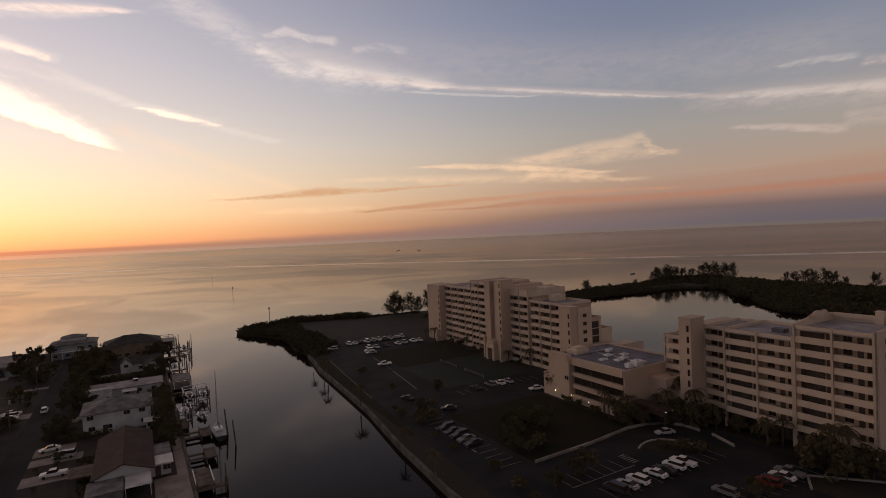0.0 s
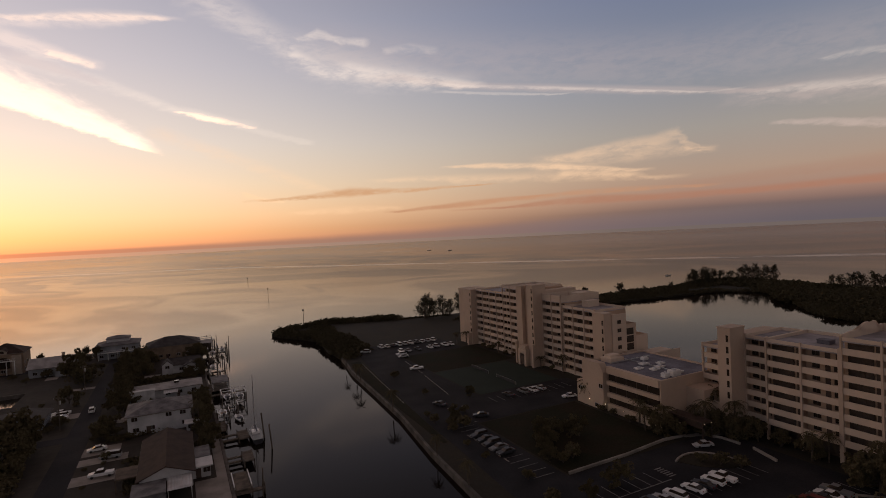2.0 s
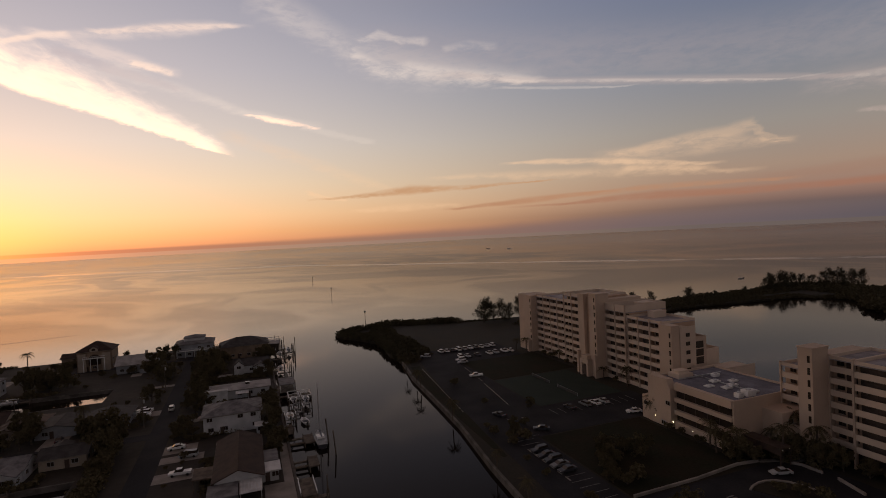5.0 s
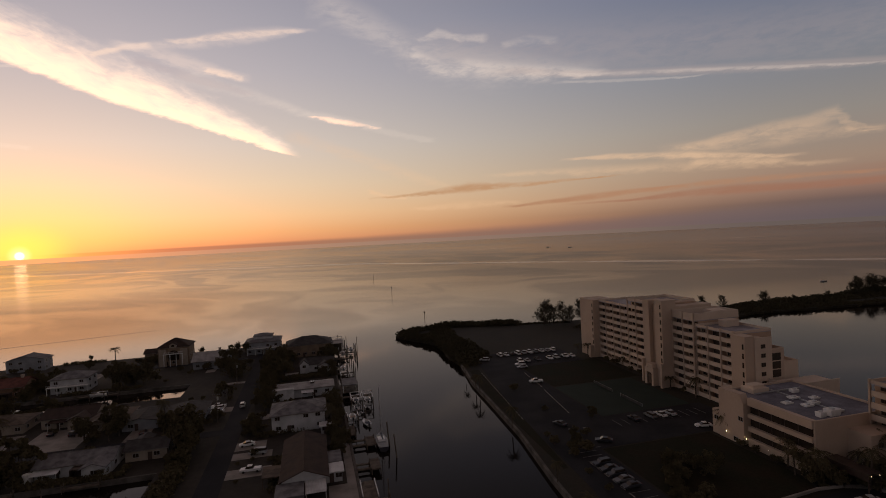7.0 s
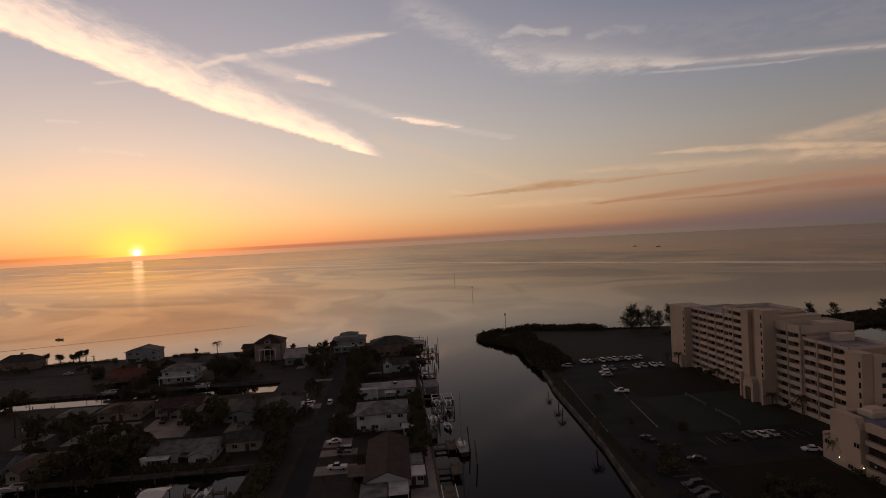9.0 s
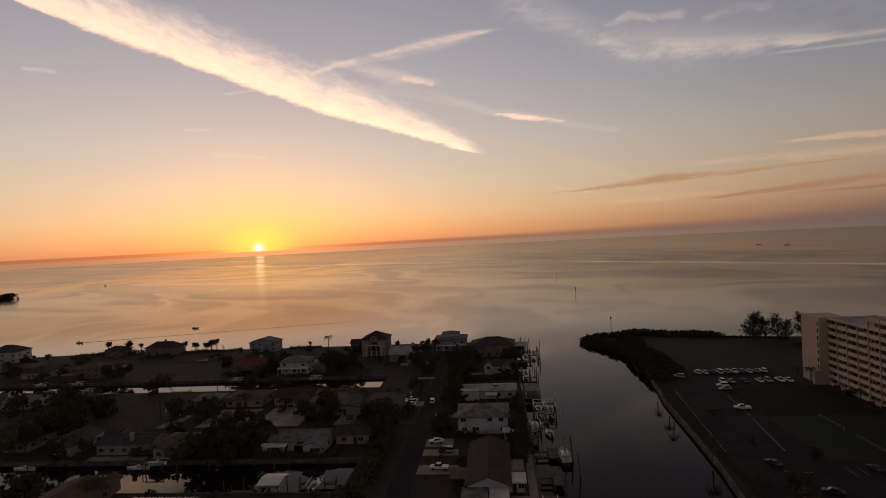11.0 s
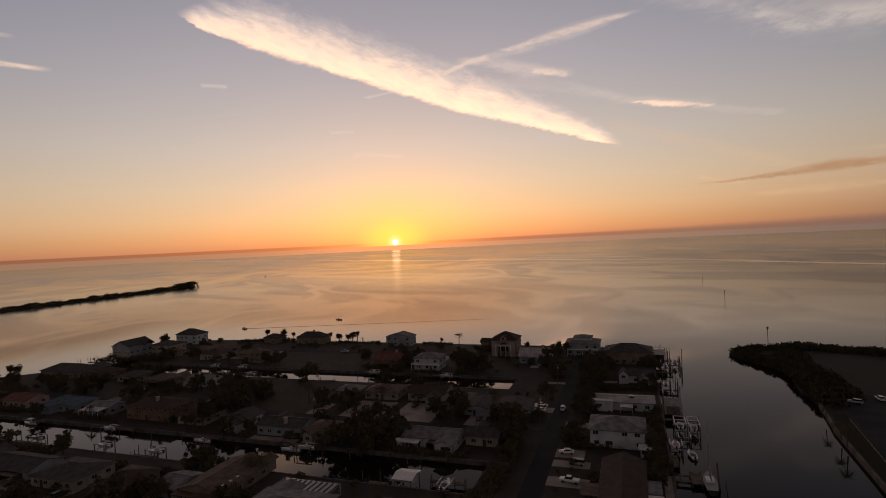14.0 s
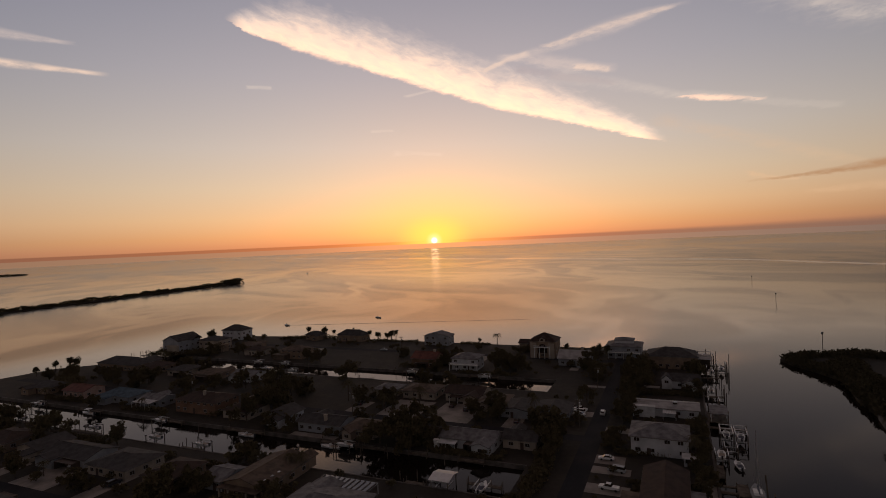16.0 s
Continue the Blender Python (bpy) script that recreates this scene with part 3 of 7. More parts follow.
# painted lines of the car parks and courts
lines = bmesh.new()
z0, z1 = LAND + 0.03, LAND + 0.045
for k in range(13):
    box(lines, 60.2, 65.2, 86 + k * 2.7, 86.14 + k * 2.7, z0, z1)
for k in range(12):
    if k < 6:
        box(lines, 66 + k * 2.7, 66.14 + k * 2.7, 71.9, 76.6, z0, z1)
    box(lines, 69.5 + k * 2.7, 69.64 + k * 2.7, 64.0, 69.2, z0, z1)
    box(lines, 84 + k * 2.7, 84.14 + k * 2.7, 50.0, 55.2, z0, z1)
box(lines, 66, 82, 71.7, 71.9, z0, z1)
for k in range(11):
    box(lines, 80 + k * 2.7, 80.14 + k * 2.7, 130.6, 135.4, z0, z1)
for k in range(6):
    box(lines, 82.5, 84.3, 72.6 + k * 0.72, 72.92 + k * 0.72, z0, z1)
box(lines, 67.5, 66.0, 120, 120.14, z0, z1)
structure("painted_lines", lines, LINE, "faded white parking lines", "marking")


def wheel_stop_mesh():
    """A low concrete bar with sloping sides and dowel holes."""
    bm = bmesh.new()
    ring = [(-0.12, 0.0), (-0.07, 0.14), (0.07, 0.14), (0.12, 0.0)]
    ends = [[bm.verts.new((x, y, z)) for x, z in ring] for y in (-0.92, 0.92)]
    for k in range(4):
        bm.faces.new((ends[0][k], ends[0][(k + 1) % 4], ends[1][(k + 1) % 4], ends[1][k]))
    bm.faces.new(ends[0])
    bm.faces.new(ends[1][::-1])
    for y in (-0.6, 0.6):
        box(bm, -0.03, 0.03, y - 0.03, y + 0.03, 0.13, 0.15)
    return to_mesh("wheel_stop", bm, CONCRETE)


stop_mesh = wheel_stop_mesh()
for (xa, ya), (xb, yb), count in (((62.0, 198.9), (57.1, 146.2), 19), ((77.4, 192.4), (75.7, 174.0), 8), ((74.8, 168.6), (71.8, 146.2), 10), ((70.4, 132.7), (66.3, 133.4), 2), ((60.4, 112), (60.4, 96), 6)):
    for k in range(count):
        f = k / max(1, count - 1)
        stop = new("wheel_stop", stop_mesh)
        stop.matrix_basis = GRID @ pose(xa + (xb - xa) * f, ya + (yb - ya) * f, LAND + 0.03, 0, 0, -math.degrees(math.atan2(xb - xa, yb - ya)))
        tagged(stop, "pale concrete wheel stop on the asphalt", "wheel stop", "wheel stops")


def tennis_net(x, y):
    net = thing("tennis_net", x, y, LAND + 0.03, 0, "pale tennis net across a green court", "tennis net", "tennis nets")
    part("mesh_band", boxes((-0.02, 0.02, 0, 11.4, 0.08, 0.9)), material("net_cord", (0.06, 0.06, 0.06), 0.9), net)
    part("head_tape", boxes((-0.04, 0.04, 0, 11.4, 0.9, 1.0)), LINE, net, "pale head tape")
    for yy in (-0.1, 11.5):
        part("post", rod(bmesh.new(), (0, yy, 0), (0, yy, 1.07), 0.05, 0.05, 8), METAL, net)


tennis_net(94.2, 142.0)
tennis_net(94.2, 158.6)


def low_wall(points, label, height=0.55, name="low_wall"):
    bm = bmesh.new()
    for (x0, y0), (x1, y1) in zip(points, points[1:]):
        n = Vector((y0 - y1, x1 - x0, 0)).normalized() * 0.2
        p, q, up = Vector((x0, y0, LAND)), Vector((x1, y1, LAND)), Vector((0, 0, height))
        v = [bm.verts.new(c) for c in (p - n, q - n, q + n, p + n, p - n + up, q - n + up, q + n + up, p + n + up)]
        for f in ((4, 5, 6, 7), (0, 1, 5, 4), (2, 3, 7, 6), (0, 4, 7, 3), (1, 2, 6, 5)):
            bm.faces.new([v[i] for i in f])
    ob = new(name, to_mesh(name, bm, CONCRETE))
    ob.matrix_basis = GRID
    return tagged(ob, label, "wall")


low_wall([(67.2, 83.8), (83.4, 84.2), (95.7, 85.5), (101, 84.8)], "low pale concrete wall between lawn and drive")
low_wall([(106.0, 81.0), (107.0, 79.6), (107.2, 75.2)], "short low concrete wall beside the drive")
low_wall([(107.3, 72.2), (105.2, 66.0)], "short low concrete wall beside the entrance")
arc = [(88.8, 76.5), (90.4, 77.3), (92.4, 77.8), (94.4, 77.8), (96.4, 77.0), (98.0, 75.4), (98.9, 73.2), (99.4, 70.6), (99.4, 67.8)]
low_wall(arc, "curved concrete kerb round a planted island", 0.3, "island_kerb")
low_wall([(98.2, 48.0), (103, 51), (111, 42)], "low pale kerb beside the lawn", 0.35, "lawn_kerb")
sheet("island_soil", [(99.1, 67.8), (99.1, 70.6), (98.6, 73.0), (97.7, 75.2), (96.2, 76.7), (94.4, 77.5), (92.4, 77.5), (90.5, 77.0), (89.2, 76.3), (91.0, 72.4), (95.0, 69.0)], GRASS, "dark planted soil inside the kerb", "ground", 0.12)
sheet("lawn_corner", [(98.4, 47.8), (103, 50.7), (110.8, 41.8), (109.5, 40.2), (98.4, 40.2)], GRASS, "dark mown lawn corner", "lawn", 0.08)
sheet("walkway", [(101.2, 84.4), (112, 79.4), (112, 81.5), (101.4, 86)], CONCRETE, "pale concrete walk at the entrance", "pavement", 0.06)


# ---- the apartment buildings ----
def loft_arch(half, straight, rise, deep):
    """An upright panel with a round head."""
    pts = [(-half, 0), (half, 0)] + [(half * math.cos(a * math.pi / 10), straight - rise + rise * math.sin(a * math.pi / 10)) for a in range(11)]
    bm = bmesh.new()
    a, b = [bm.verts.new((x, 0, z)) for x, z in pts], [bm.verts.new((x, deep, z)) for x, z in pts]
    bm.faces.new(a)
    bm.faces.new(b[::-1])
    for k in range(len(pts)):
        bm.faces.new((a[k], b[k], b[(k + 1) % len(pts)], a[(k + 1) % len(pts)]))
    return bm


win_frame = to_mesh("window", boxes((-0.05, 0.02, -0.75, -0.68, 0, 1.15), (-0.05, 0.02, 0.68, 0.75, 0, 1.15), (-0.05, 0.02, -0.68, 0.68, 0, 0.07), (-0.05, 0.02, -0.68, 0.68, 1.08, 1.15), (-0.05, 0.02, -0.03, 0.03, 0.07, 1.08)), METAL)
win_bronze = win_frame.copy()
win_bronze.name = "window"
win_bronze.materials[0] = BRONZE
win_pane = to_mesh("pane", boxes((-0.02, 0.01, -0.68, 0.68, 0.07, 1.08)), GLASS)
door_leaf = to_mesh("door", boxes((-0.05, 0.02, -0.5, 0.5, 0, 2.05), (-0.08, -0.05, 0.34, 0.40, 0.95, 1.05)), DOOR_AND_SHADE)
wide_glass = to_mesh("sliding_door", boxes((-0.04, 0.02, -1.5, 1.5, 0.02, 2.1), (-0.07, -0.04, -0.04, 0.04, 0.02, 2.1)), GLASS)


slot_leaf = to_mesh("door", boxes((-0.05, 0.02, -0.22, 0.22, 0, 2.1)), DOOR_AND_SHADE)
screen = boxes((-0.06, 0.02, -2.0, 2.0, 0, 2.2))
for at_y in (-0.67, 0.67):
    bmesh.ops.bisect_plane(screen, geom=screen.verts[:] + screen.edges[:] + screen.faces[:], plane_co=(0, at_y, 0), plane_no=(0, 1, 0))
bmesh.ops.bisect_plane(screen, geom=screen.verts[:] + screen.edges[:] + screen.faces[:], plane_co=(0, 0, 1.5), plane_no=(0, 0, 1))
bmesh.ops.inset_individual(screen, faces=[f for f in screen.faces if all(v.co.x < -0.05 for v in f.verts)], thickness=0.04, depth=-0.04)
screen_mesh = to_mesh("lanai_screen", screen, SCREEN)


def opening(parent, mesh, x, y, z, rot=0.0):
    o = part(mesh.name.split(".")[0], mesh, None, parent, "", pose(x, y, z, 0, 0, rot))
    if mesh is win_frame or mesh is win_bronze:
        part("pane", win_pane, None, o, "dark glass")
    return o


def gallery(b, y0, y1, first, count, storey, depth, bays, back, seed=0, x=0.0, cap=0.0, kinds=0):
    """A run of open galleries: slabs with solid parapets, fins between the bays, doors and windows in the wall behind."""
    rng = random.Random(seed)
    top = first + count * storey
    part("wall", boxes((x + depth, x + back, y0, y1, first - 0.6, top - 0.25)), RECESS, b, "tan wall behind the galleries")
    # solid dark block in place of the shade in the open ground storey
    part("ground_storey", boxes((x + depth + 0.8, x + back, y0, y1, 0, first - 0.6)), DOOR_AND_SHADE, b, "dark block standing for shade in the open ground storey")
    for k in range(count):
        z = first + k * storey
        part("gallery_slab", boxes((x, x + depth, y0, y1, z - 0.2, z), (x, x + 0.16, y0, y1, z, z + 1.12)), STUCCO_PALE, b, "pale solid parapet and slab")
    part("roof_slab", boxes((x - 0.05, x + back, y0, y1, top - 0.25, top)), ROOF_PALE, b, "pale gravelled flat roof")
    part("parapet", boxes((x - 0.05, x + 0.2, y0, y1, top, top + 0.7 + cap), (x + back - 0.25, x + back, y0, y1, top, top + 0.7 + cap),
                          (x + 0.2, x + back - 0.25, y0, y0 + 0.25, top, top + 0.7 + cap), (x + 0.2, x + back - 0.25, y1 - 0.25, y1, top, top + 0.7 + cap)), STUCCO_PALE, b)
    w = (y1 - y0) / bays
    for j in range(bays + 1):
        y = min(max(y0 + j * w, y0 + 0.2), y1 - 0.2)
        part("fin", boxes((x - 0.22, x + 0.3, y - 0.2, y + 0.2, 0, top + 0.9 + cap)), STUCCO, b, "upright stucco fin")
        if 0 < j < bays:
            part("party_wall", boxes((x + 0.3, x + depth, y - 0.12, y + 0.12, first, top - 0.25)), RECESS, b)
    for k in range(count):
        z = first + k * storey
        for j in range(bays):
            c = y0 + (j + 0.5) * w
            if (j + kinds) % 2:
                # a screened lanai with a door beside it
                part("lanai_screen", screen_mesh, None, b, "dark insect screen", pose(x + depth - 0.12, c + w * 0.10, z + 0.04) @ Matrix.Diagonal((1, w * 0.62 / 4.0, 1, 1)))
                opening(b, door_leaf, x + depth, c - w * 0.33, z)
                opening(b, slot_leaf, x + depth, c - w * 0.44, z)
            else:
                opening(b, win_bronze, x + depth, c + w * 0.22, z + 1.0)
                opening(b, door_leaf, x + depth, c - w * 0.08, z)
                if rng.random() < 0.75:
                    opening(b, win_bronze, x + depth, c - w * 0.33, z + 0.85)
                else:
                    opening(b, door_leaf, x + depth, c - w * 0.35, z)


def tower(b, x0, x1, y0, y1, z1, slits=True, storey=2.6):
    part("stair_tower", boxes((x0, x1, y0, y1, 0, z1), (x0 - 0.15, x1 + 0.15, y0 - 0.15, y1 + 0.15, z1, z1 + 0.3)), STUCCO, b, "tall plain stucco stair tower")
    if slits:
        k = 0
        while 3.0 + k * storey < z1 - 2:
            part("slit_window", boxes((x0 - 0.03, x0 + 0.1, y0 + 0.5, y0 + 1.1, 3.0 + k * storey, 4.5 + k * storey)), GLASS, b, "narrow dark stair window")
            k += 1


def roof_box(b, x0, x1, y0, y1, z0, z1, name="roof_house", mat=None):
    part(name, boxes((x0, x1, y0, y1, z0, z1), (x0 - 0.1, x1 + 0.1, y0 - 0.1, y1 + 0.1, z1, z1 + 0.15)), mat or STUCCO_PALE, b)


near = thing("apartment_building", 115, 45, LAND, 0, "cream mid-rise apartment block with open galleries over parking", "apartment building", "apartment blocks")
gallery(near, 0, 14.0, 3.6, 8, 2.6, 1.7, 2, 16, 3)
gallery(near, 14.0, 29.0, 3.6, 7, 2.6, 1.7, 2, 16, 4)
gallery(near, 29.0, 34.5, 3.6, 7, 2.6, 1.7, 1, 14, 5, 1.0)
gallery(near, 38.0, 45.2, 2.6, 6, 2.6, 1.7, 1, 13, 6, 0.4)
tower(near, -4.0, 1.0, 34.4, 37.6, 24.2)
part("tower_link", boxes((1.0, 14, 34.5, 38, 0, 22.4)), STUCCO, near)
part("end_wall", boxes((0.3, 16, -0.4, -0.05, 3.2, 25.6)), STUCCO_PALE, near, "plain pale end wall")
# parking level's shade, built as one more dark block
part("plinth", boxes((3.0, 15.5, 0.4, 33, 0, 3.3)), DOOR_AND_SHADE, near, "dark block standing for shade in the parking level")
# scrolled wall that steps up across the roof, and a low rear parapet with a stub
scroll = [(0.0, 24.4), (15.6, 24.4), (15.6, 25.9), (13.0, 25.9), (12.8, 26.9)] + [(9.6 + 1.6 * math.cos(radians(a)), 26.5 + 0.45 * math.sin(radians(a))) for a in range(30, 181, 30)] + [(7.4, 26.1), (6.9, 25.5), (6.4, 25.4), (6.2, 25.9), (0.0, 25.4)]
ring = bmesh.new()
fore, aft = [ring.verts.new((x, 13.7, z)) for x, z in scroll], [ring.verts.new((x, 14.1, z)) for x, z in scroll]
ring.faces.new(fore)
ring.faces.new(aft[::-1])
for k in range(len(scroll)):
    ring.faces.new((fore[k], aft[k], aft[(k + 1) % len(scroll)], fore[(k + 1) % len(scroll)]))
bmesh.ops.triangulate(ring, faces=[f for f in ring.faces if len(f.verts) > 4])
part("scroll_parapet", ring, STUCCO_PALE, near, "pale stepped and curved roof wall")
part("rear_parapet", boxes((15.4, 15.74, 0.3, 13.6, 25.1, 26.0)), STUCCO_PALE, near)
part("parapet_stub", boxes((14.6, 16.0, 4.2, 5.6, 24.4, 26.9), (14.5, 16.1, 4.1, 5.7, 26.9, 27.1)), STUCCO_PALE, near)
part("roof_hatch", boxes((6.0, 8.2, 19.0, 21.5, 21.8, 22.6), (5.9, 8.3, 18.9, 21.6, 22.6, 22.7)), ROOF_MEMBRANE, near, "dark low roof hatch")
for j, k in product((0, 1, 2), range(8)):
    opening(near, win_frame, 3.5 + 4.5 * j, -0.42, 4.6 + 2.6 * k, 90)

far = thing("apartment_building", 116.5, 125, LAND, 0, "long cream mid-rise apartment block with a central tower", "apartment building", "apartment blocks")
gallery(far, 4.2, 20.0, 0.3, 8, 2.72, 1.7, 3, 13, 7)
gallery(far, 20.0, 30.5, 0.3, 9, 2.6, 1.7, 2, 17, 8, -0.6, 1.6)
gallery(far, 41.0, 57.5, 0.3, 10, 2.6, 1.7, 3, 17, 9, 0.0, 0.4)
gallery(far, 57.5, 79.0, 0.3, 9, 2.6, 1.7, 4, 17, 10, 0.3)
tower(far, -1.2, 1.8, -1.0, 4.2, 22.0)
tower(far, -4.5, 1.0, 30.5, 34.5, 29.0)
tower(far, -4.5, 1.0, 37.5, 41.0, 28.4, False)
part("tower_recess", boxes((-3.2, 12, 34.5, 37.5, 0, 27.6)), RECESS, far, "warm recessed strip between the tower fins")
part("tower_back", boxes((1.0, 15, 30.5, 34.5, 0, 27.0), (1.0, 15, 37.5, 41.0, 0, 27.0)), STUCCO, far)
part("tower_foot", boxes((-6.4, -3.2, 33.6, 34.6, 0, 6.0), (-6.4, -3.2, 37.4, 38.4, 0, 6.0), (-6.4, -3.2, 34.6, 37.4, 4.4, 6.0), (-6.2, -3.2, 34.2, 37.8, 6.0, 7.2)), STUCCO, far, "stepped stucco entrance porch")
# the porch opening's shade is a dark arched panel
part("entry_arch", loft_arch(1.3, 3.6, 1.2, 0.2), DOOR_AND_SHADE, far, "dark arched panel for the shaded entry", pose(-6.0, 36.0, 0.4, 0, 0, 90))
for y in (30.2, 40.4):
    part("side_buttress", boxes((-5.6, -4.5, y, y + 0.8, 0, 8.0)), STUCCO, far)
tower(far, -2.5, 7.0, 79.0, 90.0, 23.9)
part("buttress", boxes((-4.2, -2.5, 79.4, 80.6, 0, 5.0)), STUCCO, far)
roof_box(far, 6, 11, 14, 17, 22.1, 24.0)
roof_box(far, 8, 13, 21, 26, 23.7, 26.0)
part("end_block", boxes((1.8, 7.6, -1.3, 4.2, 0, 20.9), (1.8, 7.6, -1.3, -1.1, 20.9, 21.7)), STUCCO_PALE, far, "paler plain end wall")
for k in range(7):
    opening(far, win_bronze, 4.6, -1.32, 3.0 + 2.6 * k, 90)
# stepped terraces towards the lagoon
part("terrace_block", boxes((7.6, 13.0, 0.0, 4.2, 0, 17.0), (7.6, 13.0, 0.0, 0.25, 17.0, 17.9), (12.75, 13.0, 0.25, 4.2, 17.0, 17.9)), STUCCO, far)
part("terrace_block", boxes((13.0, 19.0, 1.0, 18.0, 0, 12.6), (13.0, 19.0, 1.0, 1.25, 12.6, 13.5), (18.75, 19.0, 1.25, 18, 12.6, 13.5)), STUCCO_PALE, far)
part("terrace_block", boxes((6.0, 22.0, -9.0, -1.4, 0, 9.2), (6.0, 22.0, -9.0, -8.75, 9.2, 10.1), (6.0, 6.25, -8.75, -1.4, 9.2, 10.1)), STUCCO_PALE, far)
for k in range(3):
    opening(far, wide_glass, 10.3, -0.04, 9.6 + 2.4 * k, 90)
    opening(far, win_frame, 10 + 3 * k, -9.04, 5.4, 90)

office = thing("office_building", 100, 90, LAND, 0, "cream three-storey office building with dark ribbon windows", "office building")
part("core", boxes((1.2, 22, 0.4, 25.6, 0, 11.2)), RECESS, office)
part("ribbon_window", boxes((0.9, 1.2, 1.0, 17.6, 8.0, 10.0)), GLASS, office, "long dark ribbon window")
part("ribbon_window", boxes((0.9, 1.2, 1.0, 17.6, 4.9, 7.0)), GLASS, office, "long dark ribbon window")
part("ribbon_window", boxes((0.9, 1.2, 1.0, 17.6, 2.0, 3.8)), GLASS, office, "long dark ribbon window")
part("spandrel", boxes((0.0, 1.2, 0.4, 17.6, 10.0, 11.8)), STUCCO, office)
part("spandrel", boxes((0.0, 1.2, 0.4, 17.6, 7.0, 8.0)), STUCCO, office)
part("spandrel", boxes((0.0, 1.2, 0.4, 17.6, 3.8, 4.9)), STUCCO, office)
part("spandrel", boxes((0.0, 1.2, 0.4, 17.6, 0, 2.0)), STUCCO, office)
for k in range(4):
    for z0, z1 in ((8.0, 10.0), (4.9, 7.0), (2.0, 3.8)):
        part("mullion", boxes((0.82, 0.9, 4.4 + k * 3.5, 4.52 + k * 3.5, z0, z1)), DOOR_AND_SHADE, office)
pier_line = [(18.6, 0), (26.0, 0), (26.0, 12.4), (19.2, 12.4), (18.0, 10.2), (18.0, 3.0)]
corner = bmesh.new()
outer, inner = [corner.verts.new((-0.8, y, z)) for y, z in pier_line], [corner.verts.new((1.2, y, z)) for y, z in pier_line]
corner.faces.new(outer)
corner.faces.new(inner[::-1])
for k in range(6):
    corner.faces.new((outer[k], inner[k], inner[(k + 1) % 6], outer[(k + 1) % 6]))
part("corner_pier", corner, STUCCO, office, "broad plain stucco pier")
part("annex", boxes((-0.6, 8.0, 26.0, 28.6, 0, 6.2)), STUCCO, office)
part("end_wall", boxes((0.4, 22, 0.0, 0.4, 0, 11.8)), STUCCO, office)
part("rear_wall", boxes((21.6, 22, 0.4, 25.6, 11.2, 11.8), (1.2, 21.6, 25.2, 25.6, 11.2, 11.8)), STUCCO, office)
part("roof", boxes((1.2, 21.6, 0.4, 25.2, 11.2, 11.35)), ROOF_MEMBRANE, office, "dark patched roof membrane")
part("side_annex", boxes((9.0, 20.0, -5.0, 0.0, 0, 9.2), (12.0, 19.0, -8.0, -5.0, 0, 6.4)), STUCCO, office)
part("entrance_canopy", boxes((2.4, 5.8, -9.4, -0.01, 3.7, 4.1), (2.4, 2.5, -9.4, -0.01, 2.6, 3.7), (5.7, 5.8, -9.4, -0.01, 2.6, 3.7)), DOOR_AND_SHADE, office, "dark entrance canopy")
part("entry_screen", boxes((2.7, 5.5, -0.3, -0.02, 0.05, 3.6)), DOOR_AND_SHADE, office, "dark glazed entry")
for x, y in ((2.6, -9.2), (5.6, -9.2), (2.6, -4.8), (5.6, -4.8)):
    part("canopy_post", rod(bmesh.new(), (x, y, 0), (x, y, 3.7), 0.14, 0.14, 8), DOOR_AND_SHADE, office)
for x, z in ((11.5, 6.4), (11.5, 3.0), (17.0, 10.0)):
    opening(office, win_frame, x, -5.03 if z < 9.2 else -0.03, z, 90)
for y, z in ((18.9, 5.8), (20.6, 0.3), (27.2, 3.6)):
    opening(office, win_frame, -0.82 if y < 26 else -0.62, y, z)


def air_unit(parent, x, y, sx, sy, sz, z=11.35):
    u = part("air_unit", boxes((-sx / 2, sx / 2, -sy / 2, sy / 2, 0.15, sz), (-sx / 2 + 0.1, sx / 2 - 0.1, -sy / 2 + 0.1, sy / 2 - 0.1, 0, 0.15)), WHITE, parent, "pale rooftop air handling unit", pose(x, y, z))
    part("fan_cowl", rod(bmesh.new(), (0, 0, sz), (0, 0, sz + 0.25), min(sx, sy) * 0.32, min(sx, sy) * 0.28, 12), METAL, u)


for x, y, sx, sy, sz in ((5.0, 2.6, 1.6, 1.4, 1.1), (8.0, 2.6, 2.6, 2.0, 1.4), (11.0, 4.0, 2.2, 2.0, 0.5), (8.5, 9.0, 2.2, 1.8, 0.4), (6.0, 12.0, 2.2, 1.6, 0.35), (11.5, 10.0, 2.2, 1.8, 0.4), (10.5, 14.5, 2.4, 1.8, 0.4), (14.5, 12.5, 2.0, 1.6, 0.4), (14.5, 18, 1.8, 1.4, 0.8)):
    air_unit(office, x, y, sx, sy, sz)
hut = boxes((4.6, 9.4, 20.4, 24.4, 11.35, 13.2))
bmesh.ops.bevel(hut, geom=[e for e in hut.edges if min(v.co.z for v in e.verts) > 13], offset=0.7, segments=3, affect="EDGES")
part("roof_hut", hut, STUCCO_PALE, office, "rounded pale roof hut")
part("roof_pipe", boxes((10.8, 11.1, 5, 22, 11.35, 11.6)), METAL, office)
part("roof_pipe", boxes((4, 18, 19.4, 19.7, 11.61, 11.86)), METAL, office)


# ---- vehicles ----
def paint(name, c):
    return material(name, c, 0.4, 0.05, 0.6, 5.0, spec=0.4)


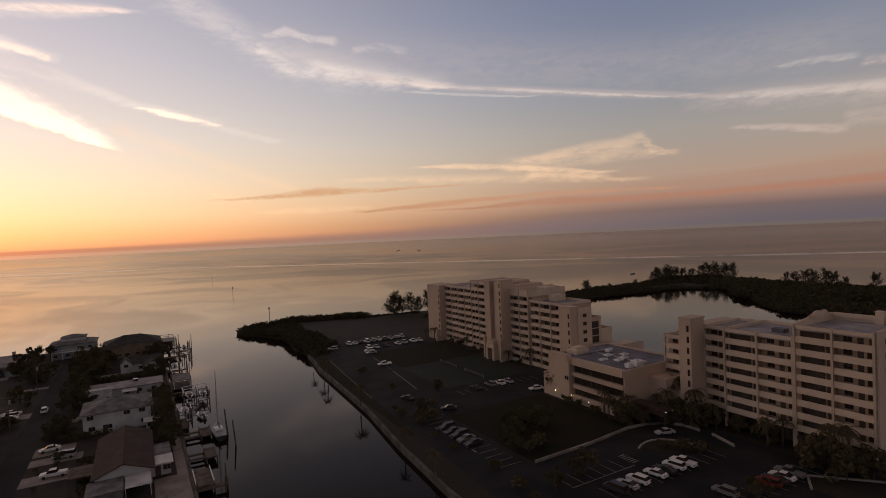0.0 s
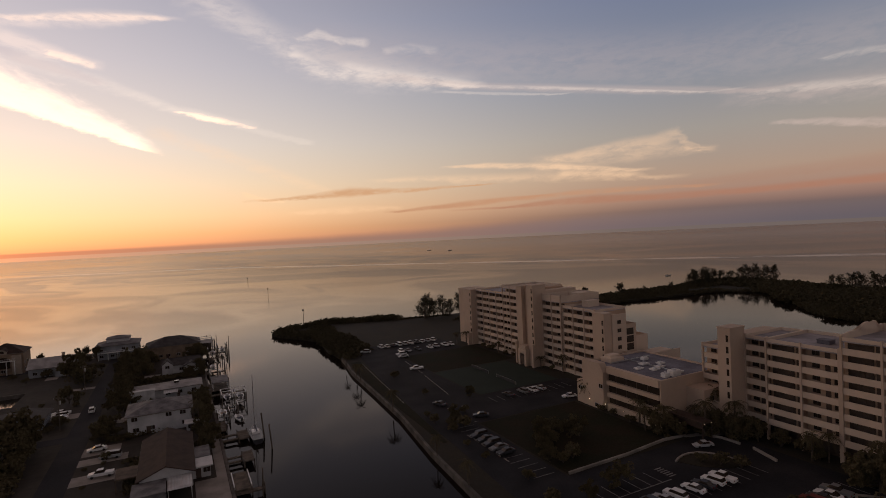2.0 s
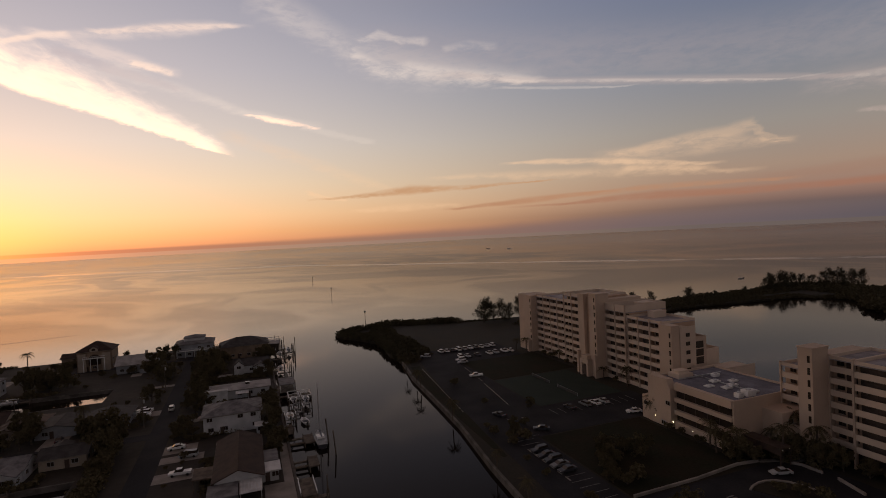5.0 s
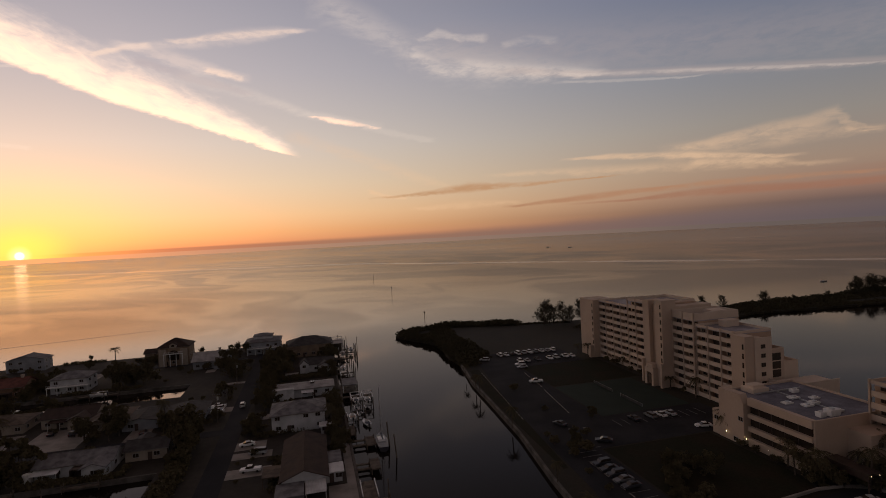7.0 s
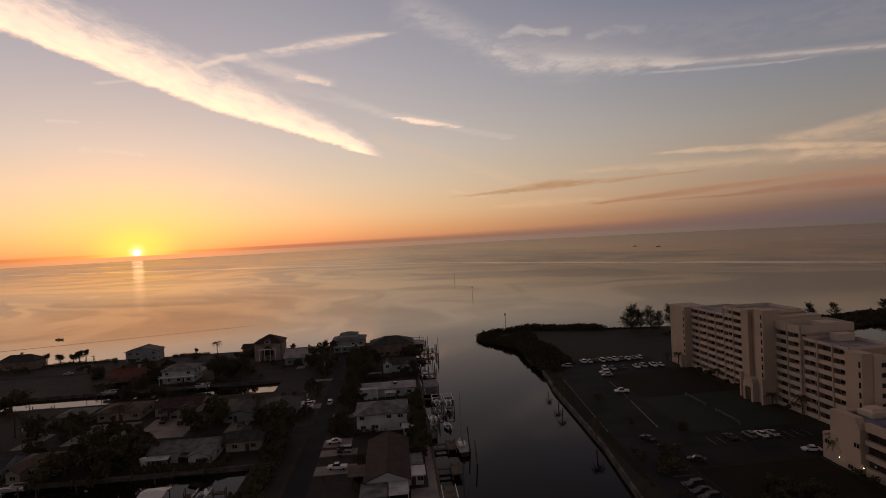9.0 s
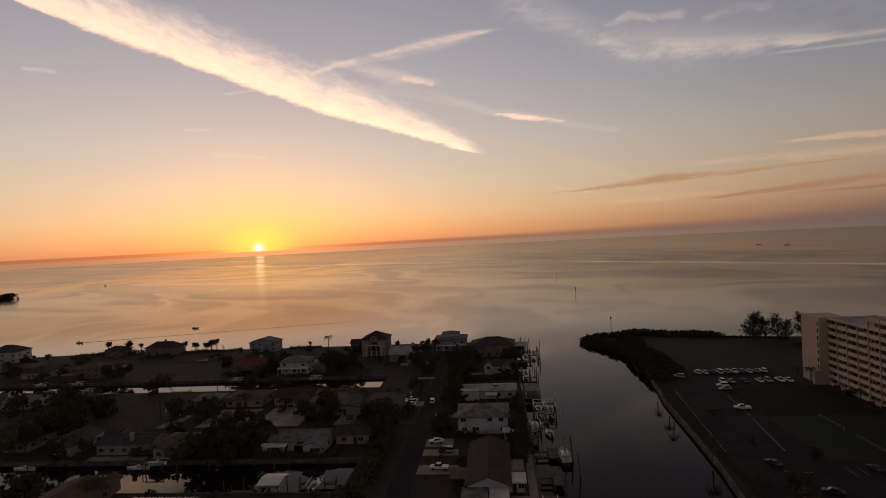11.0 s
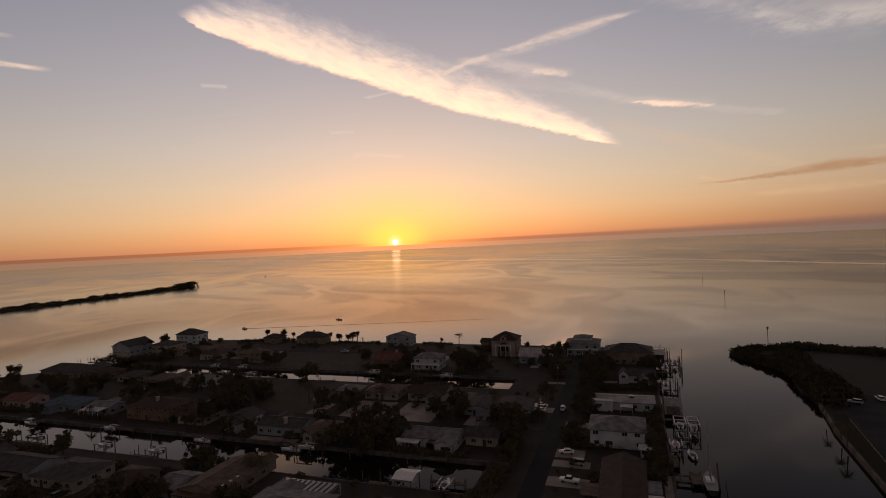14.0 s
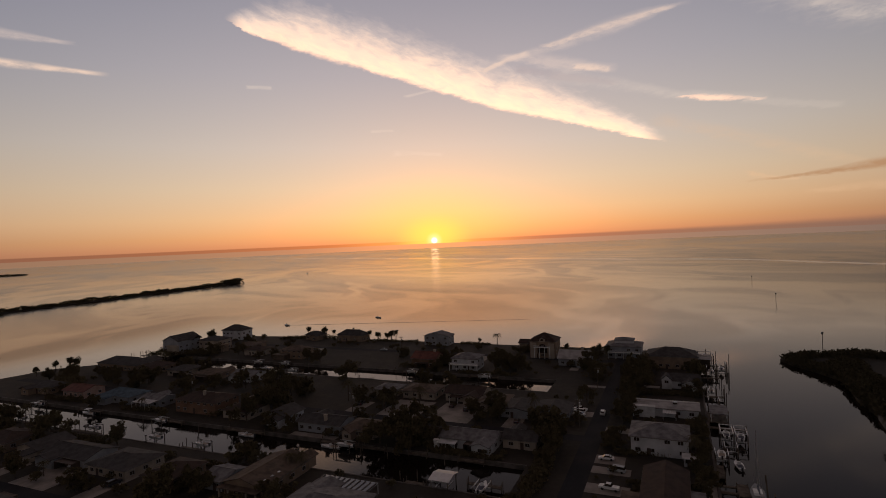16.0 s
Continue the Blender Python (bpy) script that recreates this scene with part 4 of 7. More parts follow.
PAINTS = {"white": paint("white_car_paint", (0.75, 0.75, 0.74)), "silver": paint("silver_car_paint", (0.42, 0.43, 0.44)), "dark": paint("dark_car_paint", (0.035, 0.037, 0.045)),
          "red": paint("red_car_paint", (0.14, 0.02, 0.018)), "grey": paint("grey_car_paint", (0.16, 0.165, 0.17))}
LAMP_GLASS = glass_material("lamp_glass", (0.5, 0.5, 0.5), 0.15)
TAIL = glass_material("tail_lamp_glass", (0.3, 0.02, 0.02), 0.2)


def loft(rings):
    """Skin between rings of equal length, closed at the ends."""
    bm = bmesh.new()
    vs = [[bm.verts.new(p) for p in r] for r in rings]
    n = len(rings[0])
    for a, b in zip(vs, vs[1:]):
        for k in range(n):
            bm.faces.new((a[k], a[(k + 1) % n], b[(k + 1) % n], b[k]))
    bm.faces.new(vs[0][::-1])
    bm.faces.new(vs[-1])
    return bm


def side_profile(pts, w, inset):
    """A body from its side outline (y, z), narrower by inset towards the flanks."""
    cy = sum(p[0] for p in pts) / len(pts)
    cz = sum(p[1] for p in pts) / len(pts)
    near_c = [(cy + (y - cy) * (1 - inset), cz + (z - cz) * (1 - inset)) for y, z in pts]
    return loft([[(-w, y, z) for y, z in near_c], [(-w * 0.93, y, z) for y, z in pts], [(w * 0.93, y, z) for y, z in pts], [(w, y, z) for y, z in near_c]])


SHAPES = {
    "sedan": ([(-2.3, 0.35), (2.3, 0.35), (2.35, 0.7), (1.3, 0.95), (-1.6, 1.0), (-2.3, 0.9)], [(1.15, 0.93), (0.4, 1.42), (-0.9, 1.45), (-1.75, 0.97)], 4.6),
    "suv": ([(-2.25, 0.4), (2.3, 0.4), (2.35, 0.9), (1.3, 1.1), (-2.2, 1.15), (-2.3, 0.8)], [(1.2, 1.08), (0.6, 1.7), (-1.9, 1.74), (-2.2, 1.12)], 4.6),
    "van": ([(-2.5, 0.4), (2.45, 0.4), (2.5, 0.85), (1.9, 1.1), (-2.45, 1.15), (-2.5, 0.8)], [(1.8, 1.08), (1.0, 1.8), (-2.3, 1.86), (-2.46, 1.12)], 5.0),
    "pickup": ([(-2.7, 0.45), (2.6, 0.45), (2.65, 0.95), (1.6, 1.12), (-2.65, 1.12), (-2.7, 0.8)], [(1.4, 1.1), (0.8, 1.75), (-0.6, 1.78), (-0.85, 1.1)], 5.3),
}
wheel_me = to_mesh("wheel", rod(rod(bmesh.new(), (-0.11, 0, 0), (0.11, 0, 0), 0.33, 0.33, 14), (0, 0, 0), (0.12, 0, 0), 0.2, 0.18, 10), RUBBER)
lamp_me = to_mesh("headlight", boxes((-0.2, 0.2, -0.05, 0.03, -0.08, 0.08)), LAMP_GLASS)
tail_me = to_mesh("tail_light", boxes((-0.16, 0.16, -0.03, 0.05, -0.1, 0.1)), TAIL)
CARS = {}


def car(x, y, rot, colour="white", shape="sedan", z=LAND + 0.03):
    """A parked car; rot 0 points along +y."""
    m, small = GRID @ pose(x, y, z, 0, 0, rot), Matrix.Diagonal((0.92, 0.92, 0.9, 1))
    if (colour, shape) in CARS:
        return copy_thing(CARS[colour, shape], m)
    low, cabin, _ = SHAPES[shape]
    words = {"suv": "sport utility vehicle", "sedan": "saloon car", "van": "minivan", "pickup": "pickup truck"}[shape]
    c = thing("car", 0, 0, 0, 0, f"{colour} {words} parked on the ground", "car", "parked cars")
    part("body", side_profile(low, 0.9, 0.10), PAINTS[colour], c)
    part("glazing", side_profile(cabin, 0.76, 0.16), GLASS, c, "dark glazed cabin")
    ys = [p[0] for p in cabin[1:3]]
    zt = max(p[1] for p in cabin)
    part("roof", boxes((-0.66, 0.66, min(ys) + 0.05, max(ys) - 0.05, zt - 0.05, zt + 0.035)), PAINTS[colour], c)
    front, back = max(p[0] for p in low), min(p[0] for p in low)
    for sx, wy in product((-0.82, 0.82), (front - 0.95, back + 0.85)):
        part("wheel", wheel_me, None, c, "", pose(sx, wy, 0.33, 0, 0, 0 if sx > 0 else 180))
    for sx in (-0.62, 0.62):
        part("headlight", lamp_me, None, c, "", pose(sx, front - 0.02, 0.72))
        part("tail_light", tail_me, None, c, "", pose(sx, back + 0.02, 0.85))
    CARS[colour, shape] = c
    c.matrix_basis = m @ small
    return c


for x, colour, shape in ((71.1, "dark", "van"), (74.0, "silver", "sedan"), (76.9, "white", "suv"), (81.6, "white", "sedan"), (84.3, "dark", "sedan"), (87.0, "white", "suv"), (89.6, "white", "pickup")):
    car(x, 66.6, 8, colour, shape)
for x, colour, shape in ((94.2, "red", "suv"), (96.4, "dark", "sedan"), (98.6, "white", "sedan"), (101.0, "grey", "pickup")):
    car(x, 53.0, 5, colour, shape)
car(85.2, 55.2, 5, "grey", "suv")
car(99.8, 78.6, 70, "silver", "sedan")
car(99.2, 122.0, 75, "white", "sedan")
for x, colour, shape in ((85.7, "dark", "sedan"), (91.0, "grey", "suv"), (94.3, "white", "sedan"), (97.4, "silver", "sedan")):
    car(x, 133.4, 4, colour, shape)
for y, colour, shape in ((110.5, "dark", "suv"), (107.6, "dark", "sedan"), (104.6, "dark", "suv"), (101.8, "grey", "sedan"), (98.9, "dark", "sedan")):
    car(62.2, y, 92, colour, shape)
for k, (colour, shape) in enumerate((("white", "suv"), ("white", "sedan"), ("dark", "sedan"), ("white", "van"), ("silver", "suv"), ("white", "pickup"), ("grey", "suv"), ("white", "sedan"), ("silver", "sedan"), ("white", "suv"))):
    car(78.5 + k * 2.8, 223.6, 2, colour, shape)
for x, colour, shape in ((82.5, "white", "suv"), (85.6, "silver", "sedan"), (90.2, "dark", "sedan"), (95.8, "white", "sedan"), (98.8, "silver", "suv"), (103.0, "white", "pickup"), (106.0, "white", "sedan")):
    car(x, 209.6, 182, colour, shape)
car(69.6, 218.2, 60, "silver", "suv")
car(76.0, 179.0, 80, "white", "pickup")
car(79.6, 200.5, 85, "silver", "sedan")
car(80.4, 204.5, 85, "white", "suv")
car(69.8, 122.4, 60, "dark", "sedan")
car(64.8, 137.2, 20, "dark", "sedan")


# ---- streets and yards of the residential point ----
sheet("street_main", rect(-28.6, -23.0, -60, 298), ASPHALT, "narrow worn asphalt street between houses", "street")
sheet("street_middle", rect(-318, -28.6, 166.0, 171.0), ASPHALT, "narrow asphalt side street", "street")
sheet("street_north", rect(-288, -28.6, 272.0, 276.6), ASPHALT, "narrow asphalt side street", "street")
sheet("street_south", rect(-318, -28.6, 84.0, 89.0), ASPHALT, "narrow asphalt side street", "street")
drives = [rect(-23.0, -15.0, 151.5, 157.5), rect(-23.0, -13.0, 145.2, 149.6), rect(-23.0, -12.5, 133.6, 139.0), rect(-23, -15, 176, 181), rect(-23, -17, 205, 209), rect(-23, -8, 231, 234.4),
          rect(-40, -28.6, 189, 194.5), rect(-38, -28.6, 226, 229), rect(-44, -38, 171, 192), rect(-56, -50, 171, 183), rect(-84, -68, 171, 191), rect(-104, -88, 171, 190), rect(-118, -112, 171, 184), rect(-170, -166, 171, 186),
          rect(-64, -58, 160, 166), rect(-100, -95, 158, 166), rect(-122, -118, 262, 272), rect(-98, -93, 256, 272), rect(-48, -44, 252, 258), rect(-206, -200, 254, 272), rect(-176, -160, 89, 104), rect(-148, -142, 89, 106), rect(-190, -184, 89, 100)]
for d in drives:
    if d[2][1] - d[0][1] > 0.5:
        sheet("driveway", d, CONCRETE, "stained pale concrete driveway", "driveway", 0.025)
sheet("patio", rect(0.7, 6.9, 104, 122), CONCRETE, "pale concrete back patio by the seawall", "patio", 0.05)
sheet("patio", rect(-122, -104, 144.4, 147.4), CONCRETE, "pale concrete patio along the canal", "patio", 0.05)
sheet("seawall_walk", rect(4.9, 6.9, 122, 150), CONCRETE, "pale concrete strip along the seawall", "pavement", 0.05)

# ---- houses ----
SHINGLE = {"brown": material("brown_shingle", (0.050, 0.028, 0.020), 0.9, 0.25, 0.5, 7.0, 0.4, 9.0), "grey": material("grey_shingle", (0.20, 0.195, 0.20), 0.9, 0.25, 0.5, 7.0, 0.4, 9.0),
           "dark": material("dark_shingle", (0.06, 0.055, 0.055), 0.9, 0.25, 0.5, 7.0, 0.4, 9.0), "red": material("red_tile", (0.15, 0.05, 0.035), 0.85, 0.25, 0.5, 7.0, 0.4, 9.0),
           "tan": material("tan_shingle", (0.13, 0.095, 0.07), 0.9, 0.25, 0.5, 7.0, 0.4, 9.0), "white": material("white_membrane", (0.62, 0.62, 0.62), 0.7, 0.15, 0.3, 5.0),
           "pale": material("pale_roll_roofing", (0.40, 0.385, 0.375), 0.85, 0.2, 0.3, 5.0), "blue": material("blue_grey_shingle", (0.08, 0.125, 0.165), 0.85, 0.25, 0.5, 7.0, 0.4, 9.0)}
WALLS = {"white": material("white_siding", (0.52, 0.52, 0.53), 0.8, 0.12, 0.3, 4.0), "cream": material("cream_wall_stucco", (0.37, 0.31, 0.25), 0.85, 0.12, 0.3, 4.0),
         "tan": material("tan_wall_stucco", (0.26, 0.19, 0.135), 0.85, 0.15, 0.3, 4.0), "grey": material("grey_siding", (0.30, 0.31, 0.33), 0.85, 0.12, 0.3, 4.0),
         "orange": material("terracotta_wall_stucco", (0.21, 0.125, 0.08), 0.85, 0.15, 0.3, 4.0), "pink": material("salmon_wall_stucco", (0.44, 0.30, 0.25), 0.85, 0.12, 0.3, 4.0)}


EAVES = material("weathered_eaves_paint", (0.20, 0.18, 0.165), 0.8, 0.2, 0.5, 5.0)
PLOTS = []


def roof_mesh(w, d, z, rise, kind, over=0.6, thick=0.18):
    """A hip or gable roof over w x d, its ridge along the longer side ('gable_x' and 'gable_y' name the ridge's way)."""
    bm = bmesh.new()
    X, Y = w / 2 + over, d / 2 + over
    if kind == "hip":
        a, b = (max(X - Y, 0.3), 0.0) if X >= Y else (0.0, max(Y - X, 0.3))
        ridge = [(-a, -b), (a, b)]
        long_x = X >= Y
    elif kind == "gable_x":
        ridge, long_x = [(-X, 0), (X, 0)], True
    else:
        ridge, long_x = [(0, -Y), (0, Y)], False
    lows, tops = [], []
    for dz in (0.0, thick):
        c = [bm.verts.new(p) for p in ((-X, -Y, z + dz), (X, -Y, z + dz), (X, Y, z + dz), (-X, Y, z + dz))]
        r = [bm.verts.new((*p, z + rise + dz)) for p in ridge]
        if long_x:
            fs = [(c[0], c[1], r[1], r[0]), (c[2], c[3], r[0], r[1]), (c[1], c[2], r[1]), (c[3], c[0], r[0])]
        else:
            fs = [(c[1], c[2], r[1], r[0]), (c[3], c[0], r[0], r[1]), (c[0], c[1], r[0]), (c[2], c[3], r[1])]
        if kind != "hip":
            fs = fs[:2]
        for f in fs:
            bm.faces.new(f)
        lows.append(c)
        tops.append(r)
    a, b = lows
    if kind == "hip":
        for k in range(4):
            bm.faces.new((a[k], a[(k + 1) % 4], b[(k + 1) % 4], b[k]))
    else:
        (r0, r1), (s0, s1) = tops
        loop = [(0, 1), (2, 3)] if long_x else [(1, 2), (3, 0)]
        for i, j in loop:
            bm.faces.new((a[i], a[j], b[j], b[i]))
        ends = [((a[1], r1, a[2]), (b[1], s1, b[2])), ((a[3], r0, a[0]), (b[3], s0, b[0]))] if long_x else [((a[0], r0, a[1]), (b[0], s0, b[1])), ((a[2], r1, a[3]), (b[2], s1, b[3]))]
        for lo, hi in ends:
            bm.faces.new((lo[0], lo[1], hi[1], hi[0]))
            bm.faces.new((lo[1], lo[2], hi[2], hi[1]))
    return bm


def house(x, y, w, d, h, roof="hip", wall="cream", cover="grey", rise=1.6, rot=0.0, label="", seed=0, storeys=1, chimney=None, base=LAND):
    """A house with its long sides along the grid; parts: walls, roof, windows, doors, chimney."""
    rng = random.Random(seed + int(x * 7 + y * 13))
    hs = thing("house", x, y, base, rot, label, "house", "houses on the point")
    PLOTS.append((x, y, w / 2 + 1.0, d / 2 + 1.0))
    if storeys == 1 and w >= 10 and roof != "flat" and rng.random() < 0.6:
        # a lower wing with its own gable towards the street or the water
        ww, reach, side = w * rng.uniform(0.30, 0.42), rng.uniform(2.2, 3.4), rng.choice((-1, 1))
        wx, face = side * (w / 2 - ww / 2 - rng.uniform(0.2, 1.2)), rng.choice((-1, -1, 1))
        wb = boxes((-ww / 2, ww / 2, -reach / 2 - 1.0, reach / 2, 0, h - 0.25))
        wb.faces.new([wb.verts.new(q) for q in ((-ww / 2, -reach / 2 - 1.0, h - 0.25), (ww / 2, -reach / 2 - 1.0, h - 0.25), (0, -reach / 2 - 1.0, h + rise * 0.6))])
        turn = 0 if face < 0 else 180
        wing = part("wing", wb, WALLS[wall], hs, "", pose(wx, face * (d / 2 + reach / 2 - 0.6), 0, 0, 0, turn))
        part("wing_roof", roof_mesh(ww, reach + 4.0, h - 0.3, rise * 0.72, "gable_y", 0.4), SHINGLE[cover], wing, "", pose(0, 0.5, 0))
        opening(wing, win_frame, 0, -reach / 2 - 1.02, 0.9, 90)
        PLOTS.append((x + wx, y + face * (d / 2 + reach / 2), ww / 2 + 0.5, reach / 2 + 1.6))
    if storeys == 1 and w >= 12 and roof != "flat" and rng.random() < 0.5:
        # a screened porch at the rear
        pw, px = w * 0.4, rng.uniform(-0.25, 0.25) * w
        porch = part("screen_porch", boxes((-pw / 2, pw / 2, 0, 2.6, 2.35, 2.5), (-pw / 2, -pw / 2 + 0.06, 0, 2.6, 0.05, 2.35), (pw / 2 - 0.06, pw / 2, 0, 2.6, 0.05, 2.35), (-pw / 2, pw / 2, 2.54, 2.6, 0.05, 2.35)), SCREEN, hs, "dark insect screen porch", pose(px, -d / 2 - 2.62 if rng.random() < 0.5 else d / 2 + 0.02, 0))
        for k in range(5):
            part("porch_post", boxes((-pw / 2 + pw * k / 4 - 0.04, -pw / 2 + pw * k / 4 + 0.04, 2.6, 2.66, 0, 2.5)), EAVES, porch)
    bm = boxes((-w / 2, w / 2, -d / 2, d / 2, 0, h))
    t = rise * 0.94
    if roof == "gable_x":
        for sx in (-w / 2, w / 2):
            v = [bm.verts.new(p) for p in ((sx, -d / 2, h), (sx, d / 2, h), (sx, 0, h + t))]
            bm.faces.new(v)
    elif roof == "gable_y":
        for sy in (-d / 2, d / 2):
            v = [bm.verts.new(p) for p in ((-w / 2, sy, h), (w / 2, sy, h), (0, sy, h + t))]
            bm.faces.new(v)
    part("wall", bm, WALLS[wall], hs)
    if roof == "flat":
        part("roof", boxes((-w / 2 - 0.5, w / 2 + 0.5, -d / 2 - 0.5, d / 2 + 0.5, h, h + 0.25)), SHINGLE[cover], hs)
    else:
        part("roof", roof_mesh(w, d, h - 0.05, rise, roof), SHINGLE[cover], hs)
        X, Y = w / 2 + 0.6, d / 2 + 0.6
        if roof != "gable_y":
            for y in (-Y - 0.04, Y):
                part("fascia", boxes((-X, X, y, y + 0.04, h - 0.12, h + 0.08)), EAVES, hs, "weathered eaves board")
        if roof != "gable_x":
            for xx in (-X - 0.04, X):
                part("fascia", boxes((xx, xx + 0.04, -Y, Y, h - 0.12, h + 0.08)), EAVES, hs, "weathered eaves board")
        if roof == "hip":
            ends = ((-max(X - Y, 0.3), 0), (max(X - Y, 0.3), 0)) if X >= Y else ((0, -max(Y - X, 0.3)), (0, max(Y - X, 0.3)))
        else:
            ends = ((-X, 0), (X, 0)) if roof == "gable_x" else ((0, -Y), (0, Y))
        part("ridge_cap", rod(bmesh.new(), (*ends[0], h + rise + 0.13), (*ends[1], h + rise + 0.13), 0.11, 0.11, 6), SHINGLE[cover], hs)
    for s in range(storeys):
        z = 0.95 + s * 2.8
        n = max(2, int(w / 3.4))
        for k in range(n):
            c = -w / 2 + (k + 0.5) * w / n + rng.uniform(-0.3, 0.3)
            if rng.random() < 0.82:
                opening(hs, win_frame, c, -d / 2 - 0.02, z, 90)
            if rng.random() < 0.5:
                opening(hs, win_frame, c, d / 2 + 0.02, z, -90)
        for k in range(max(1, int(d / 4))):
            c = -d / 2 + (k + 0.5) * d / max(1, int(d / 4))
            opening(hs, win_frame, -w / 2 - 0.02, c, z)
            opening(hs, win_frame, w / 2 + 0.02, c, z, 180)
    opening(hs, door_leaf, rng.uniform(-w / 4, w / 4), -d / 2 - 0.025, 0.02, 90)
    if chimney:
        cx, cy = chimney
        part("chimney", boxes((cx - 0.5, cx + 0.5, cy - 0.4, cy + 0.4, h - 0.3, h + rise + 1.0), (cx - 0.6, cx + 0.6, cy - 0.5, cy + 0.5, h + rise + 1.0, h + rise + 1.2)), WALLS["cream"], hs, "plain masonry chimney")
    return hs


def awning(hs, x0, x1, y0, y1, z, cover="white", posts=True, drop=0.35):
    """A sloping corrugated sheet on posts."""
    bm = bmesh.new()
    n = 2 * max(4, int((x1 - x0) / 0.5))
    rows = []
    for k in range(n + 1):
        xx, wave = x0 + (x1 - x0) * k / n, 0.09 if k % 2 else 0.0
        rows.append([bm.verts.new(p) for p in ((xx, y0, z - drop + wave), (xx, y1, z + wave), (xx, y1, z + wave - 0.05), (xx, y0, z - drop + wave - 0.05))])
    for p, q in zip(rows, rows[1:]):
        for i in range(4):
            bm.faces.new((p[i], q[i], q[(i + 1) % 4], p[(i + 1) % 4]))
    bm.faces.new(rows[0])
    bm.faces.new(rows[-1][::-1])
    part("awning", bm, SHINGLE[cover], hs, "ribbed white metal awning" if cover == "white" else "")
    if posts:
        for k in range(max(2, int((x1 - x0) / 2.5) + 1)):
            xx = x0 + 0.15 + (x1 - x0 - 0.3) * k / max(1, int((x1 - x0) / 2.5))
            part("awning_post", boxes((xx - 0.05, xx + 0.05, y0 + 0.05, y0 + 0.15, 0, z - drop)), WHITE, hs)


def portico(hs, x0, x1, y, z, n=4):
    for k in range(n):
        xx = x0 + (x1 - x0) * k / (n - 1)
        part("column", rod(bmesh.new(), (xx, y, 0), (xx, y, z), 0.16, 0.14, 8), WHITE, hs)
    part("balcony", boxes((x0 - 0.3, x1 + 0.3, y - 0.3, y + 1.7, z, z + 0.2), (x0 - 0.3, x1 + 0.3, y - 0.3, y - 0.24, z + 1.0, z + 1.08)), WHITE, hs, "white balcony")
    for k in range(3 * n):
        xx = x0 + (x1 - x0) * k / (3 * n - 1)
        part("baluster", boxes((xx - 0.03, xx + 0.03, y - 0.29, y - 0.25, z + 0.2, z + 1.0)), WHITE, hs)


# along the wide canal
e1 = house(-4.4, 133.5, 9.6, 25, 2.9, "gable_y", "white", "brown", 2.1, 0, "low white house with a long brown gabled roof", 1)
awning(e1, 0.2, 4.6, -18.5, -12.6, 2.6)
part("carport", boxes((-9.4, -4.9, -8.4, -2.0, 2.5, 2.75), (-9.3, -9.1, -8.3, -8.1, 0, 2.5), (-9.3, -9.1, -2.3, -2.1, 0, 2.5)), SHINGLE["tan"], e1, "flat carport roof on posts")
part("lower_roof", boxes((-6.0, 0.0, -19.5, -12.7, 2.5, 2.7), (-5.9, -0.1, -19.3, -12.7, 0, 2.5)), SHINGLE["grey"], e1)
shed = house(2.1, 126.0, 3.6, 4.4, 2.3, "flat", "white", "white", 0.4, 0, "small white shed with a flat roof", 2)
house(2.0, 133.0, 3.4, 6.0, 2.2, "flat", "grey", "grey", 0.4, 0, "small grey flat-roofed store", 3)
house(-6.4, 167.3, 15.0, 12.5, 5.2, "hip", "white", "grey", 2.0, 0, "two-storey white house with a grey hipped roof", 4, 2)
house(1.8, 157.5, 4.0, 3.0, 2.2, "flat", "white", "white", 0.4, 0, "small pale flat-roofed outbuilding", 5)
e3 = house(-5.2, 200.6, 20, 9, 2.9, "gable_x", "white", "pale", 0.9, 0, "long low white house with a pale low roof", 6)
part("flat_wing", boxes((-10.5, -3.5, -6.5, -4.5, 0, 3.6), (-10.7, -3.3, -6.7, -4.5, 3.6, 3.8)), SHINGLE["white"], e3)
part("skylight", boxes((2.2, 3.6, -3.0, -1.6, 4.1, 4.75)), GLASS, e3, "dark roof light")
awning(e3, -1.0, 3.2, -8.0, -4.5, 2.6)
e4 = house(-0.5, 236.8, 13, 9, 3.1, "gable_x", "white", "dark", 2.0, 0, "small white cottage with a front gable", 7)
part("front_gable", to_mesh("front_gable", roof_mesh(3.6, 5.0, 3.6, 1.9, "gable_y", 0.3), SHINGLE["dark"]), None, e4, "", pose(-5.0, -3.6, 0))
gb = boxes((-1.8, 1.8, -2.5, 2.5, 0, 3.6))
gb.faces.new([gb.verts.new(p) for p in ((-1.8, -2.5, 3.6), (1.8, -2.5, 3.6), (0, -2.5, 5.4))])
bay = part("gable_bay", gb, WALLS["white"], e4, "", pose(-5.0, -3.6, 0))
opening(bay, win_frame, 0, -2.52, 2.4, 90)
e5 = house(-3.5, 272, 21, 14, 5.6, "hip", "tan", "dark", 3.0, 0, "wide tan house with a dark hipped roof", 8)
part("screen_porch", boxes((10.5, 15.5, -5.0, -4.85, 0, 4.5), (15.35, 15.5, -4.85, 5.0, 0, 4.5)), GLASS, e5, "dark insect screen porch")
part("porch_roof", boxes((10.5, 16.0, -5.4, 5.4, 4.5, 4.65)), SHINGLE["pale"], e5, "pale flat porch roof")
